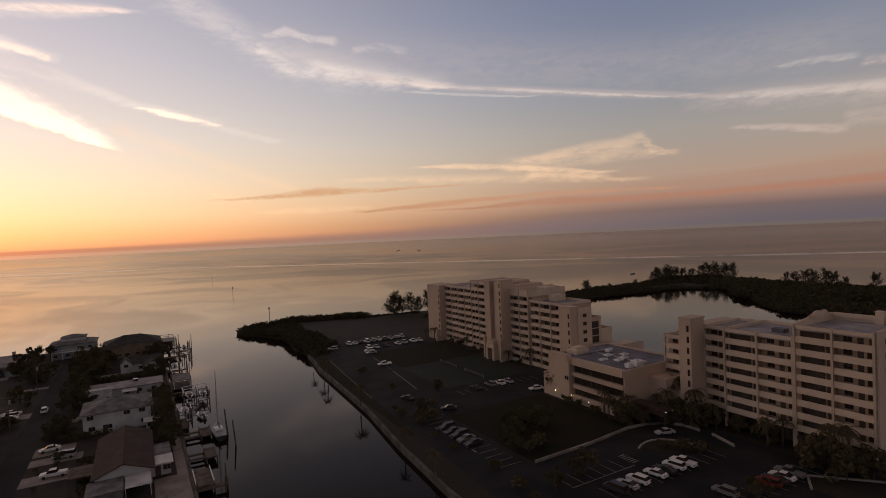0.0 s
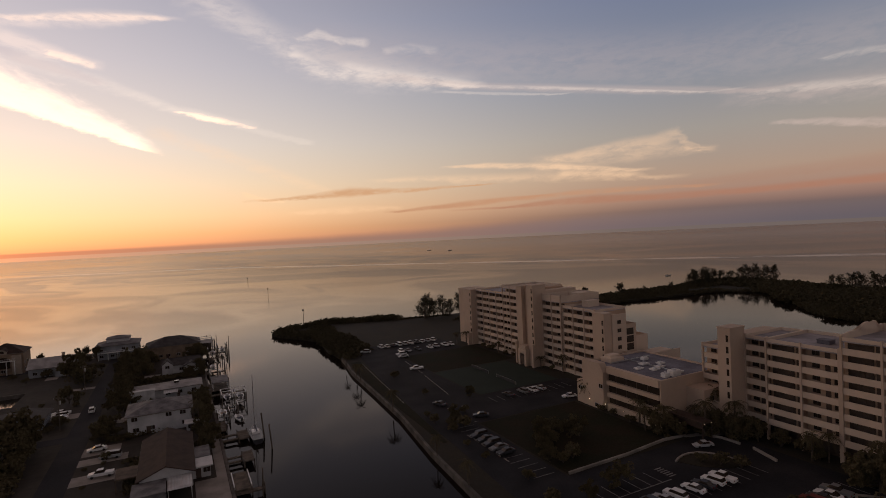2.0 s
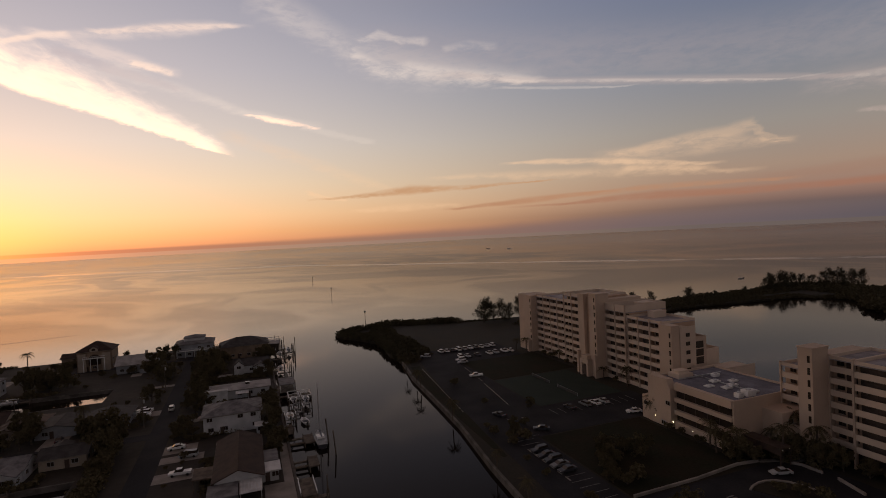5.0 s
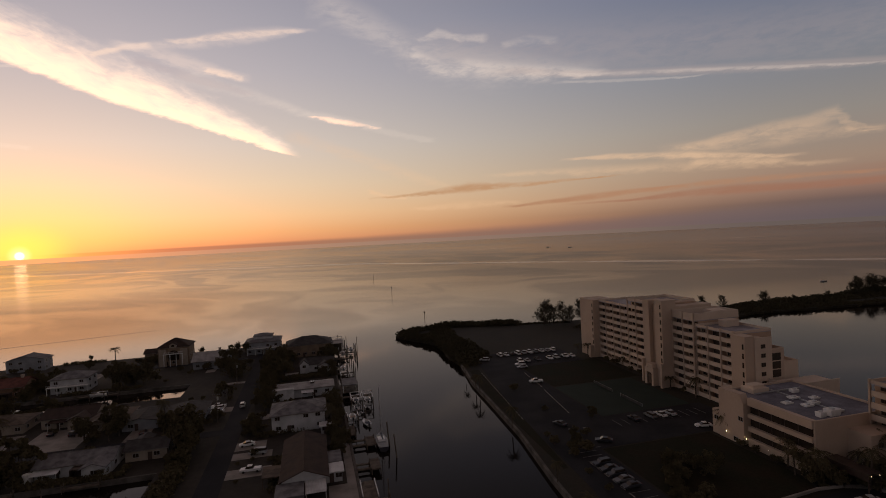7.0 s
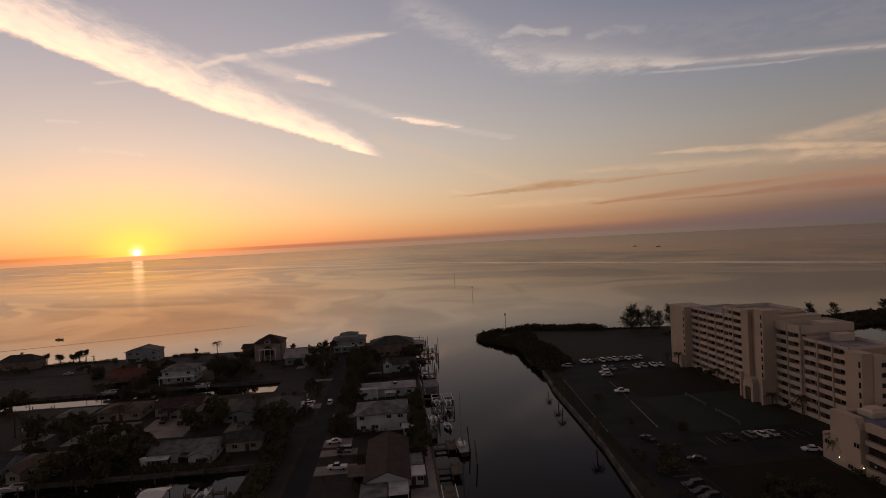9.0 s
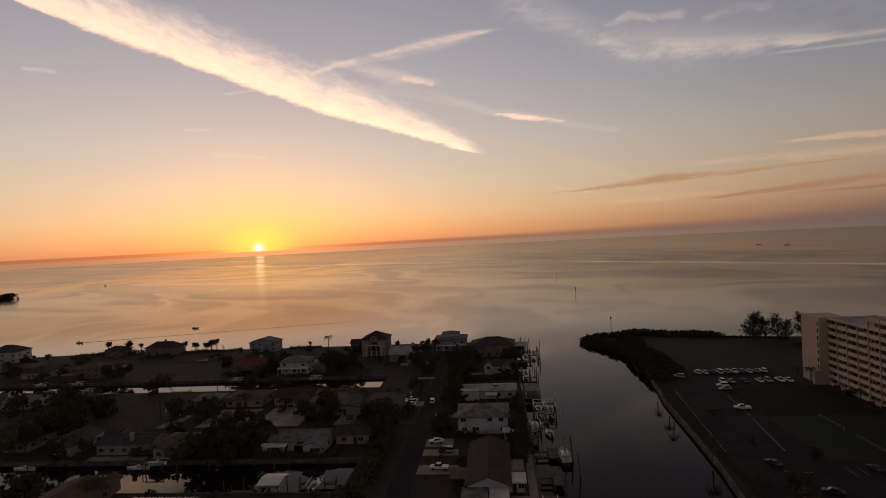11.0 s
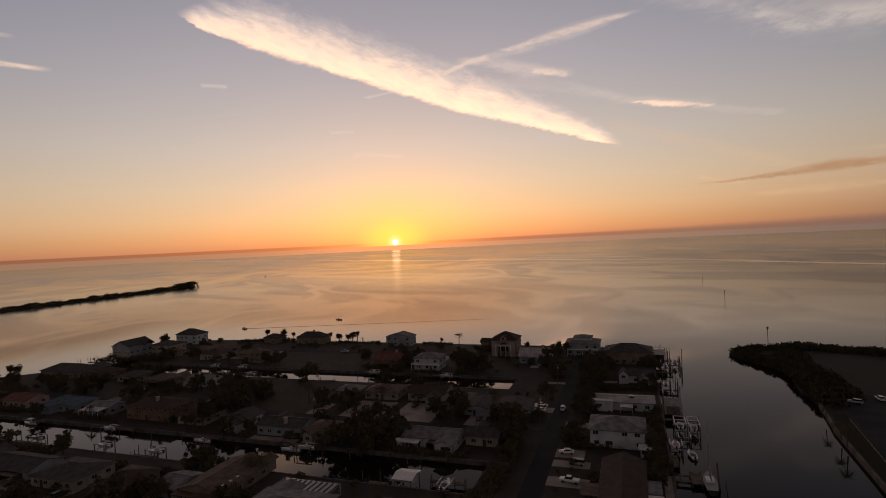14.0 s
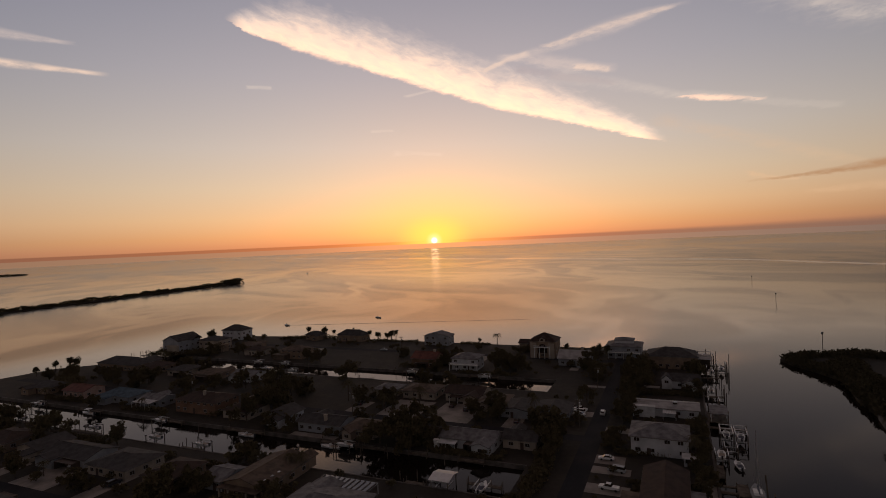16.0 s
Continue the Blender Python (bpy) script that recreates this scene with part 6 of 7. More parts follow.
for x, y, s in ((-111.5, 122.5, 0.55), (-214, 121, 1), (-241, 120, 1.2), (-236, 121, 0.9), (-262, 180, 1.1), (-296, 180, 0.75), (-300, 172, 0.75), (-288, 176, 0.75), (-282, 186, 0.75), (-268, 186, 0.75), (-33.5, 208, 0.6), (-36, 240, 1), (-39, 258, 1.1), (-70, 243, 1.2), (-76, 250, 1.2), (-82, 246, 1), (-84, 262, 0.9), (-108, 260, 1), (-112, 252, 1.1), (-140, 262, 0.8), (-146, 214, 0.8), (-90, 213, 1)):
    plant(trees, x, y, rng, s=s)
for x, y, s in ((-104, 213, 0.8), (-46, 180, 0.9), (-62, 184, 0.9), (-68, 178, 0.8), (-106, 183, 0.8), (-148, 186, 1.1), (-160, 190, 1), (-182, 187, 1), (-203, 190, 0.9), (-226, 206, 1), (-246, 211, 1), (-262, 243, 1), (-243, 245, 0.9), (-216, 246, 0.9), (-190, 242, 0.8), (-180, 240, 0.8), (-258, 270, 0.9), (-61, 100, 1.1), (-35, 112, 0.9), (-33, 100, 1.1)):
    plant(trees, x, y, rng, s=s)
for x, y, s in ((-116, 103, 1), (-173, 119.5, 0.9), (-200, 116, 1), (-226, 112, 1), (-150, 92, 0.9), (-178, 92, 1), (-120, 92, 1.1), (-100, 95, 1), (-205, 93, 1.1)):
    plant(trees, x, y, rng, s=s)
# fan palms on the north shore and the western end
use_first(fan_palms, [(-316, 175), (-317.5, 185.5), (-307, 187.5), (-304, 188.5, 1.1), (-294, 271, 1.1), (-289, 268, 1.3), (-234.5, 301, 1.1), (-222, 302, 1.1), (-186.6, 302.5, 0.9), (-179.8, 302), (-173, 302), (-170.5, 303, 1.1), (-167, 302.5, 1.05), (-110, 303, 0.5), (-38.4, 283, 0.9), (-40.5, 281, 0.8), (-34, 281), (-56, 290, 0.7), (-215, 303, 0.7)], rng, 1.25)
use_first(feather_palms, [(-99.2, 303, 1.1), (-72, 286, 1.1), (-70, 283, 0.9), (1.5, 165, 0.8), (3, 160, 0.8), (100.8, 115.8, 1), (99.2, 95.8, 0.9), (99, 88.4, 1), (97, 92, 0.8), (111.3, 62.6, 0.8), (113.2, 60.6, 0.8), (110.4, 49.8, 0.9), (112, 48, 1), (111.5, 79.6, 1), (113, 86, 1)], rng)
for x, y, s in [(108, 87, 0.9), (105, 82.2, 0.9), (113.8, 142.6, 0.9), (113.2, 154, 0.8), (112.4, 207, 0.9), (109.8, 211, 0.8), (114, 183, 0.6), (51.5, 139.7, 0.75), (53.6, 175.2, 0.7), (54, 181, 0.65), (54.6, 196, 0.6), (48.8, 106, 0.7), (47.8, 90, 0.7), (-58, 182, 0.8), (-92, 183, 0.9)]:
    plant(feather_palms, x, y, rng, s=s)
for x, y, s in [(-102, 184, 0.8), (-124, 183, 0.9), (-60, 173.5, 0.8), (-48, 186, 0.8), (-100, 119, 0.9), (-98, 121, 0.8), (-228, 122, 0.8), (-150, 180, 0.8), (-262, 251, 0.8), (-257, 246, 0.7), (-14, 165, 0.7), (-15.5, 190, 0.7), (-145, 183, 0.7)]:
    plant(feather_palms, x, y, rng, s=s)
use_first(pines, [(128, 285, 1.15), (131.5, 288, 1.1), (134, 285, 0.95), (141, 287, 1.0), (144, 285, 0.85), (153, 287, 1.0), (157, 284, 0.9), (232, 282, 0.75), (235, 284, 0.6), (248, 283, 0.7), (280, 284, 0.75), (283, 285, 0.55)], rng)
for x, y, s in [(352, 284, 0.8), (357, 282, 1.0), (362, 286, 1.1), (367, 281, 1.15), (372, 284, 1.1), (377, 282, 1.0), (383, 280, 0.8), (392, 278, 0.8), (397, 272, 1.0), (400, 268, 1.15), (403, 263, 1.2), (405, 258, 1.15), (407, 253, 1.0), (391, 204, 0.7), (391, 198, 0.85), (392, 192, 0.9), (392, 187, 0.85), (393, 180, 1.1), (393, 175, 0.9), (392, 168, 0.7), (152, 225, 0.6), (186, 268, 0.5), (300, 280, 0.4), (330, 282, 0.5), (386, 150, 0.8)]:
    plant(pines, x, y, rng, s=s)
for x, y, s in [(-761, 560, 0.55), (-756, 500, 0.6), (-757, 494, 0.5), (-750, 330, 0.6), (-765, 690, 0.5), (-752, 300, 0.5)]:
    plant(trees, x, y, rng, 0.9, s)
for x, y, s in [(79.8, 102, 0.55), (73.3, 100, 0.6), (82, 98, 0.5), (71.7, 75.7, 0.5), (67.5, 90.4, 0.55), (70, 95, 0.45), (76, 105, 0.5), (63, 73, 0.5), (107.4, 49.4, 0.85), (108.2, 52.6, 0.8), (106.9, 46.5, 0.8), (111.9, 74.2, 0.6), (112.4, 80, 0.6), (89.5, 52.5, 0.4), (63.5, 126, 0.4), (76, 139, 0.4)]:
    plant(trees, x, y, rng, s=s)
for x, y, s in [(99.4, 87.6, 0.75), (97.6, 88.6, 0.6), (107.6, 82.6, 0.7), (110.4, 80.4, 0.7), (112.6, 77.6, 0.75), (109, 83.5, 0.6), (111.5, 77, 0.6), (112.8, 62, 0.5), (111.6, 49, 0.7), (111, 44, 0.7), (105.5, 84, 0.45), (113.2, 70, 0.45)]:
    plant(trees, x, y, rng, s=s)
use_first(shrubs, [(60 + rng.uniform(-3, -1), 70 + k * 9 + rng.uniform(-3, 3), rng.uniform(0.7, 1.3)) for k in range(8)] + [(rng.uniform(68, 76), rng.uniform(86, 100), 1.4) for _ in range(6)], rng)
for x, y, s in [(64.9, 173, 1.3), (66, 150, 1), (62.8, 118.8, 1.6), (60.5, 121, 1.5), (68, 128, 1.2), (114.5, 66, 1.5), (113.6, 70, 1.5), (112.8, 75, 1.6), (113.4, 54, 1.6), (109.5, 81.5, 1.6), (98.4, 104, 0.9), (98.4, 108, 0.9), (98.2, 98, 1), (114.4, 149, 1), (114.4, 163, 1), (114.6, 173, 1), (114.6, 179, 1), (114.8, 190, 1.2), (114.8, 196, 1.1), (95, 71, 1.4), (97, 68, 1.3), (93, 74, 1.2)]:
    plant(shrubs, x, y, rng, s=s)
for x, y, s in [(-12.6, 141, 0.9), (-14, 159.5, 1.2), (-18, 160, 1), (-22, 163, 0.8), (-17.5, 143.2, 0.7), (-21, 141.5, 0.6), (-12.6, 131, 0.7), (-20, 131, 0.6), (-14.5, 192, 1), (-32, 182, 1.1), (-34, 178, 1.2), (-31, 203, 1), (-33, 218, 1.1), (-116, 176, 0.8), (-112, 174, 0.8), (-84, 173, 0.8), (-66, 175, 0.9), (-125, 146, 1.2), (-105, 147.5, 1.1), (-53, 147, 1.2), (-48, 149, 1.1), (-66, 148, 1.1), (-108, 122, 1.2), (-86, 121, 1), (-70, 121, 1), (-45, 121, 1.2), (-38, 122, 1.2)]:
    plant(shrubs, x, y, rng, s=s)


def free(x, y, gap=0.0):
    """Open ground in the residential point, off houses, streets and canals."""
    if any(abs(x - hx) < hw + gap and abs(y - hy) < hd + gap for hx, hy, hw, hd in PLOTS):
        return False
    if x > -22.4 - 6.8 and x < -22.4 or any(lo - 0.6 < y < hi + 0.6 for lo, hi in ((166, 171), (272, 276.6), (84, 89))):
        return False
    return not any(lo - 0.8 < y < hi + 0.8 for lo, hi in ((124, 144), (214.5, 233.5))) and not (-172 < x < -118 and 174 < y < 212) and not (-196 < x < -128 and 234 < y < 271)


yard_rng = random.Random(77)
placed = 0
while placed < 150:
    x, y = yard_rng.uniform(-282, 4), yard_rng.choice((yard_rng.uniform(92, 115), yard_rng.uniform(145, 166), yard_rng.uniform(172, 213), yard_rng.uniform(172, 213), yard_rng.uniform(234, 271), yard_rng.uniform(277, 298)))
    if free(x, y, 0.4):
        plant(shrubs, x, y, yard_rng, s=yard_rng.uniform(0.8, 1.7))
        placed += 1
placed = 0
while placed < 42:
    x, y = yard_rng.uniform(-275, -32), yard_rng.choice((yard_rng.uniform(93, 106), yard_rng.uniform(146, 165), yard_rng.uniform(173, 212), yard_rng.uniform(235, 270)))
    if free(x, y, 1.6):
        plant(trees if placed % 4 else feather_palms, x, y, yard_rng, s=yard_rng.uniform(0.5, 0.85))
        placed += 1


def thicket(name, label, spine, width, low, high, count, seed, size=0.55, mat=None, category="mangrove", base=0.3):
    """A dense belt of mangrove along a line: clumps of small leaves down to the water, of uneven height."""
    rng = np.random.default_rng(seed)
    pts = np.array(spine, float)
    seg = np.linalg.norm(np.diff(pts, axis=0), axis=1)
    along = rng.uniform(0, seg.sum(), count)
    cum = np.r_[0, np.cumsum(seg)]
    x, y = np.interp(along, cum, pts[:, 0]), np.interp(along, cum, pts[:, 1])
    r = width / 2 * np.sqrt(rng.uniform(0, 1, count))
    a = rng.uniform(0, 2 * np.pi, count)
    x, y = x + r * np.cos(a), y + r * np.sin(a)
    tall = low + (high - low) * (0.5 + 0.28 * np.sin(along * 0.21 + 1) + 0.22 * np.sin(along * 0.057)) + rng.normal(0, (high - low) * 0.10, count)
    tall *= np.clip(1.25 - (r / (width / 2)) ** 3 * 0.55, 0.5, 1.0)
    f = rng.uniform(0.0, 1.0, count) ** 0.6
    centres = np.stack([x, y, base + np.maximum(tall - 0.8, 0.4) * f], 1)
    me = leaf_mesh(name, mat or MANGROVE, centres, np.full(count, 0.9), 9, size, seed)
    ob = new(name, me)
    ob.matrix_basis = GRID
    return tagged(ob, label, category, kind="stuff")


thicket("mangrove_belt", "dark mangrove thicket along the canal mouth", [(62, 214), (62, 228), (62, 246), (63, 264), (57, 278), (51, 288), (48, 297), (57, 306), (75, 311), (98, 303), (115, 296)], 9, 3.0, 4.6, 3000, 1)
thicket("mangrove_belt", "dark mangrove scrub behind the shore", [(68, 226), (69, 250), (66, 280), (70, 300)], 15, 1.6, 3.4, 2400, 2)
thicket("mangrove_belt", "low dark scrub along the north shore", [(116, 295), (128, 293), (146, 288)], 5, 1.0, 2.2, 300, 3)
thicket("mangrove_belt", "dark mangrove spit closing the lagoon", [(150, 262), (176, 272), (220, 274), (262, 276), (300, 280), (345, 282), (372, 284)], 27, 2.2, 4.2, 6400, 4, 0.6)
thicket("mangrove_belt", "dark mangrove mass on the far side of the lagoon", [(330, 185), (358, 205), (380, 232), (388, 262), (392, 275)], 34, 2.8, 5.0, 4600, 5, 0.85)
thicket("mangrove_belt", "dark mangrove mass on the far side of the lagoon", [(300, 60), (300, 120), (312, 150), (340, 172), (368, 180)], 36, 3.2, 5.4, 4600, 6, 0.85)
thicket("mangrove_belt", "dark mangrove wood beyond the lagoon", [(374, 284), (394, 276), (396, 240), (386, 200), (380, 140), (374, 60), (366, 0)], 27, 3.2, 5.4, 6500, 12, 1.0)
thicket("mangrove_belt", "dark mangrove wood beyond the lagoon", [(330, 20), (340, 80), (355, 140), (372, 180)], 42, 3.2, 5.4, 6000, 13, 1.0)
thicket("mangrove_belt", "dark mangrove edge hanging over the lagoon", [(162, 246), (200, 256), (250, 266), (287, 262), (341, 257), (360, 232), (354, 206)], 12, 1.4, 3.4, 2600, 14, 0.5)
thicket("mangrove_belt", "dark mangrove edge hanging over the lagoon", [(287, 90), (286, 148), (316, 179), (352, 200), (362, 226)], 11, 1.6, 4.0, 2000, 15, 0.55)
thicket("mangrove_belt", "dark bank of scrub along the lagoon", [(147, 60), (147, 120), (149, 180), (152, 225), (154, 250)], 6, 1.5, 3.5, 900, 7)

# overgrown hedges and garden scrub between the houses
def garden_scrub(seed, *beds):
    for k, (line, width, high, count) in enumerate(beds):
        thicket("garden_scrub", "dark overgrown hedge and scrub between houses", line, width, high * 0.4, high, count, seed + k, 0.36, LEAF, "hedge", LAND)


garden_scrub(100, ([(-20, 214), (-19, 226), (-20, 240), (-21, 256)], 7, 5.0, 700),
             ([(-13, 222), (-2, 224), (5, 223)], 4, 2.6, 260),
             ([(-33, 236), (-35, 250), (-36, 262)], 5, 4.0, 300),
             ([(-96, 236), (-80, 237), (-70, 237)], 3, 2.0, 200),
             ([(-88, 160), (-70, 160)], 4, 3.0, 160))
garden_scrub(105, ([(-70, 145.5), (-48, 145.5)], 2.4, 2.4, 200),
             ([(-164, 150), (-160, 176)], 4, 3.0, 200),
             ([(-188, 150), (-210, 148)], 3, 2.6, 160),
             ([(-238, 150), (-262, 149)], 3, 3.0, 220),
             ([(-266, 164), (-282, 170), (-292, 176)], 10, 6.0, 700))
garden_scrub(110, ([(-296, 226), (-280, 238), (-264, 240)], 6, 4.6, 420),
             ([(-300, 236), (-300, 252)], 4, 3.6, 160),
             ([(-240, 211), (-262, 212), (-284, 214)], 4, 3.6, 300),
             ([(-206, 212), (-186, 213)], 3, 3.0, 180),
             ([(-108, 213), (-96, 214)], 3, 2.4, 120))
garden_scrub(115, ([(-130, 240), (-110, 246)], 4, 3.0, 180),
             ([(-250, 294), (-238, 300), (-212, 302)], 4, 3.0, 300),
             ([(-180, 301), (-150, 301)], 3, 2.2, 160),
             ([(-122, 302), (-104, 303)], 3, 2.0, 140),
             ([(-80, 286), (-74, 292)], 6, 4.0, 200))
garden_scrub(120, ([(-56, 286), (-44, 284), (-36, 288)], 4, 4.0, 260),
             ([(-16, 284), (-2, 287), (6, 288)], 4, 3.0, 220),
             ([(-40, 109), (-58, 111)], 5, 2.6, 260),
             ([(-118, 116), (-132, 117)], 3, 1.6, 160),
             ([(-148, 100), (-146, 118)], 4, 3.4, 200))
garden_scrub(125, ([(-178, 118), (-202, 119)], 4, 3.0, 220),
             ([(-36, 128), (-35, 142), (-37, 152)], 5, 3.4, 360),
             ([(-17, 160), (-12, 162), (-4, 162)], 3, 1.8, 160),
             ([(-11.5, 124), (-11.0, 142)], 1.6, 1.6, 120),
             ([(-110, 186), (-116, 198)], 4, 3.0, 140))

# distant low islands
isle = rough_line([(-756, 120), (-742, 120), (-738, 380), (-752, 560), (-760, 780), (-772, 790), (-772, 560), (-758, 380)], 14, 2.0, 5)
structure("island_west", slab(isle, -1.5, 0.9), GRASS, "long low dark island", "island")
thicket("island_scrub", "dark scrub on a long low island", [(-748, 130), (-748, 380), (-761, 560), (-766, 770)], 13, 3.0, 7.0, 3600, 8, 0.9)
thicket("island_scrub", "taller dark scrub at the island's tip", [(-764, 742), (-767, 782)], 18, 6.0, 10.5, 700, 9, 0.9)
structure("island_far", slab(rough_line([(-2440, 1080), (-2420, 1080), (-2376, 1300), (-2396, 1300)], 30, 4, 6), -1.5, 1.0), GRASS, "far low dark island", "island")
thicket("island_scrub", "dark scrub on a far island", [(-2430, 1090), (-2388, 1292)], 18, 4.0, 8.0, 700, 10, 1.6)


# ---- docks, boats and markers ----
def pile(x, y, top, lean=(0.0, 0.0), r=0.15, parent=None):
    bm = rod(bmesh.new(), (x, y, -1.5), (x + lean[0], y + lean[1], top), r, r * 0.9, 8)
    if parent is not None:
        return part("pile", bm, TIMBER, parent)
    p = part("mooring_pile", bm, TIMBER)
    p.matrix_basis = GRID
    return tagged(p, "dark leaning timber mooring pile in the canal", "pile", "mooring piles")


def dock(x0, x1, y0, y1, z=1.15, tall=0.6, label="weathered timber dock on piles", name="dock"):
    d = thing(name, (x0 + x1) / 2, (y0 + y1) / 2, 0, 0, label, "dock", "docks")
    w, l = (x1 - x0) / 2, (y1 - y0) / 2
    planks, n = bmesh.new(), max(3, int(2 * max(w, l) / 0.3))
    for k in range(n):
        f0, f1 = -1 + 2 * k / n, -1 + 2 * (k + 0.86) / n
        if w > l:
            box(planks, f0 * w, f1 * w, -l, l, z - 0.06, z)
        else:
            box(planks, -w, w, f0 * l, f1 * l, z - 0.06, z)
    part("decking", planks, TIMBER, d)
    part("bearer", boxes((-w, w, -l + 0.05, -l + 0.2, z - 0.28, z - 0.06), (-w, w, l - 0.2, l - 0.05, z - 0.28, z - 0.06)), TIMBER, d)
    for sx, sy in product((-w + 0.1, w - 0.1), (-l + 0.1, l - 0.1)):
        pile(sx, sy, z + tall, (0, 0), 0.13, d)
    return d


HULL = material("white_gelcoat", (0.68, 0.68, 0.67), 0.35, 0.08, 0.6, 5.0, spec=0.6)
HULL_DARK = material("dark_antifouling", (0.04, 0.04, 0.05), 0.6, 0.15)
CANVAS = material("blue_grey_canvas", (0.10, 0.11, 0.14), 0.9, 0.2, 0.8, 6.0)


def hull_rings(length, beam, depth, sheer=0.2):
    rings = []
    for k in range(9):
        f = k / 8
        half = beam / 2 * (0.72 + 0.28 * math.sin(math.pi * min(f * 1.3, 1) * 0.5)) * max(0.03, 1 - max(0, (f - 0.45) / 0.55) ** 2.2)
        y, top, low = -length / 2 + length * f, depth + sheer * f * f, -0.25 + 0.3 * max(0, f - 0.7)
        rings.append([(-half, y, top), (-half * 0.8, y, top * 0.35), (-0.02, y, low), (0.02, y, low), (half * 0.8, y, top * 0.35), (half, y, top)])
    return rings


def motor_boat(x, y, rot, z=0.0, length=6.5, canopy=False, canvas=False, label="white open motor boat"):
    b = thing("motor_boat", x, y, z, rot, label, "boat", "motor boats")
    part("hull", loft(hull_rings(length, 2.3, 0.75)), HULL, b)
    part("cockpit", boxes((-0.75, 0.75, -length * 0.38, length * 0.12, 0.56, 0.80)), CANVAS if canvas else WALLS["cream"], b)
    part("console", boxes((-0.4, 0.4, -0.3, 0.3, 0.78, 1.5)), HULL, b)
    part("windscreen", boxes((-0.42, 0.42, 0.3, 0.34, 1.3, 1.75)), GLASS, b)
    part("outboard", boxes((-0.22, 0.22, -length / 2 - 0.5, -length / 2 - 0.02, 0.2, 1.25)), PAINTS["dark"], b, "dark outboard engine")
    if canopy:
        part("canopy", boxes((-1.0, 1.0, -1.4, 1.2, 2.15, 2.23)), HULL, b, "pale hard top")
        for sx, sy in product((-0.8, 0.8), (-1.1, 0.9)):
            part("canopy_post", rod(bmesh.new(), (sx, sy, 0.7), (sx, sy, 2.15), 0.03, 0.03, 6), METAL, b)
    return b


def boat_lift(x, y, w=3.6, l=5.5, top=3.4, boat=True, rot=0.0, canopy=False, label="timber boat lift with cross beams"):
    lift = thing("boat_lift", x, y, 0, rot, label, "boat lift", "boat lifts")
    for sx, sy in product((-w / 2, w / 2), (-l / 2, l / 2)):
        pile(sx, sy, top, (0, 0), 0.16, lift)
    for sx in (-w / 2, w / 2):
        part("beam", boxes((sx - 0.1, sx + 0.1, -l / 2 - 0.3, l / 2 + 0.3, top - 0.3, top - 0.05)), METAL, lift)
    for sy in (-l / 3, l / 3):
        part("cradle", boxes((-w / 2, w / 2, sy - 0.1, sy + 0.1, 0.95, 1.15)), METAL, lift)
    if canopy:
        part("canopy", to_mesh("canopy", roof_mesh(w + 0.6, l + 0.8, top + 0.3, 0.7, "gable_y", 0.2, 0.08), HULL), None, lift, "white boat canopy")
    if boat:
        motor_boat(x, y, rot, 1.40, 5.8, False, rng.random() < 0.4, "white motor boat raised on a lift")
    return lift


# wide canal
pile(17.6, 143.2, 6.4, (-0.5, 0.8), 0.2)
pile(18.2, 134.6, 6.0, (-0.5, 0.6), 0.18)
pile(12.6, 110.4, 3.2)
pile(13.4, 116.4, 3.4)
dock(7.6, 13.2, 111.2, 112.6, 1.2, 1.2)
boat_lift(9.2, 116.4, 3.2, 8.4, 2.2, False)
cover = thing("boat_cover", 9.2, 116.4, 1.15, 0, "dark flat boarded cover over a boat lift", "boat cover")
part("canvas", boxes((-1.5, 1.5, -4.4, 4.4, 0.3, 0.5), (-1.4, 1.4, -4.2, 4.2, 0.0, 0.3)), TIMBER, cover)
dock(7.6, 10.9, 128.6, 129.4, 1.0, 0.2, "narrow timber walk to a platform")
dock(7.6, 10.9, 131.4, 132.2, 1.0, 0.2, "narrow timber walk to a platform")
dock(10.9, 13.2, 127.0, 133.2, 1.4, 0.2, "square timber platform on tall piles")
dock(7.6, 11.4, 143.8, 144.8, 1.0, 0.2, "narrow timber walk to a platform")
dock(7.6, 11.4, 147.2, 148.2, 1.0, 0.2, "narrow timber walk to a platform")
dock(11.4, 14.0, 143.0, 149.6, 1.1, 0.4, "reddish timber platform beside the sailing boat")
dock(7.6, 9.4, 152.0, 160.0, 1.1, 1.6)
boat_lift(9.4, 166.0, 3.2, 5.0, 2.8, True)
motor_boat(13.3, 163.0, 10, 0.0, 5.6, False, True, "small open boat with a dark cover")
boat_lift(12.2, 172.5, 3.2, 5.2, 2.6, False)
boat_lift(11.8, 182.5, 3.4, 8.0, 3.6, True)
boat_lift(15.6, 181.5, 3.0, 7.6, 3.6, True, 0)
for x in (11.8, 15.6):
    frame_top = thing("lift_canopy_frame", x, 182, 3.4, 0, "white open canopy frame over a boat lift", "canopy frame", "canopy frames")
    for yy in (-3.6, 0.0, 3.6):
        part("cross_bar", boxes((-1.6, 1.6, yy - 0.09, yy + 0.09, 0.3, 0.46)), WHITE, frame_top)
    for xx in (-1.6, 1.6):
        part("side_bar", boxes((xx - 0.08, xx + 0.08, -3.7, 3.7, 0.14, 0.3)), WHITE, frame_top)
        for yy in (-3.5, 3.5):
            part("upright", boxes((xx - 0.06, xx + 0.06, yy - 0.06, yy + 0.06, -2.4, 0.14)), WHITE, frame_top)
dock(7.6, 18.0, 189.2, 190.8, 1.15, 1.2)
dock(7.6, 13.4, 195.4, 205.6, 1.1, 0.4)
covered = thing("boat_house", 10.9, 200.4, 1.1, 0, "small boat shelter with a pale flat roof", "shelter")
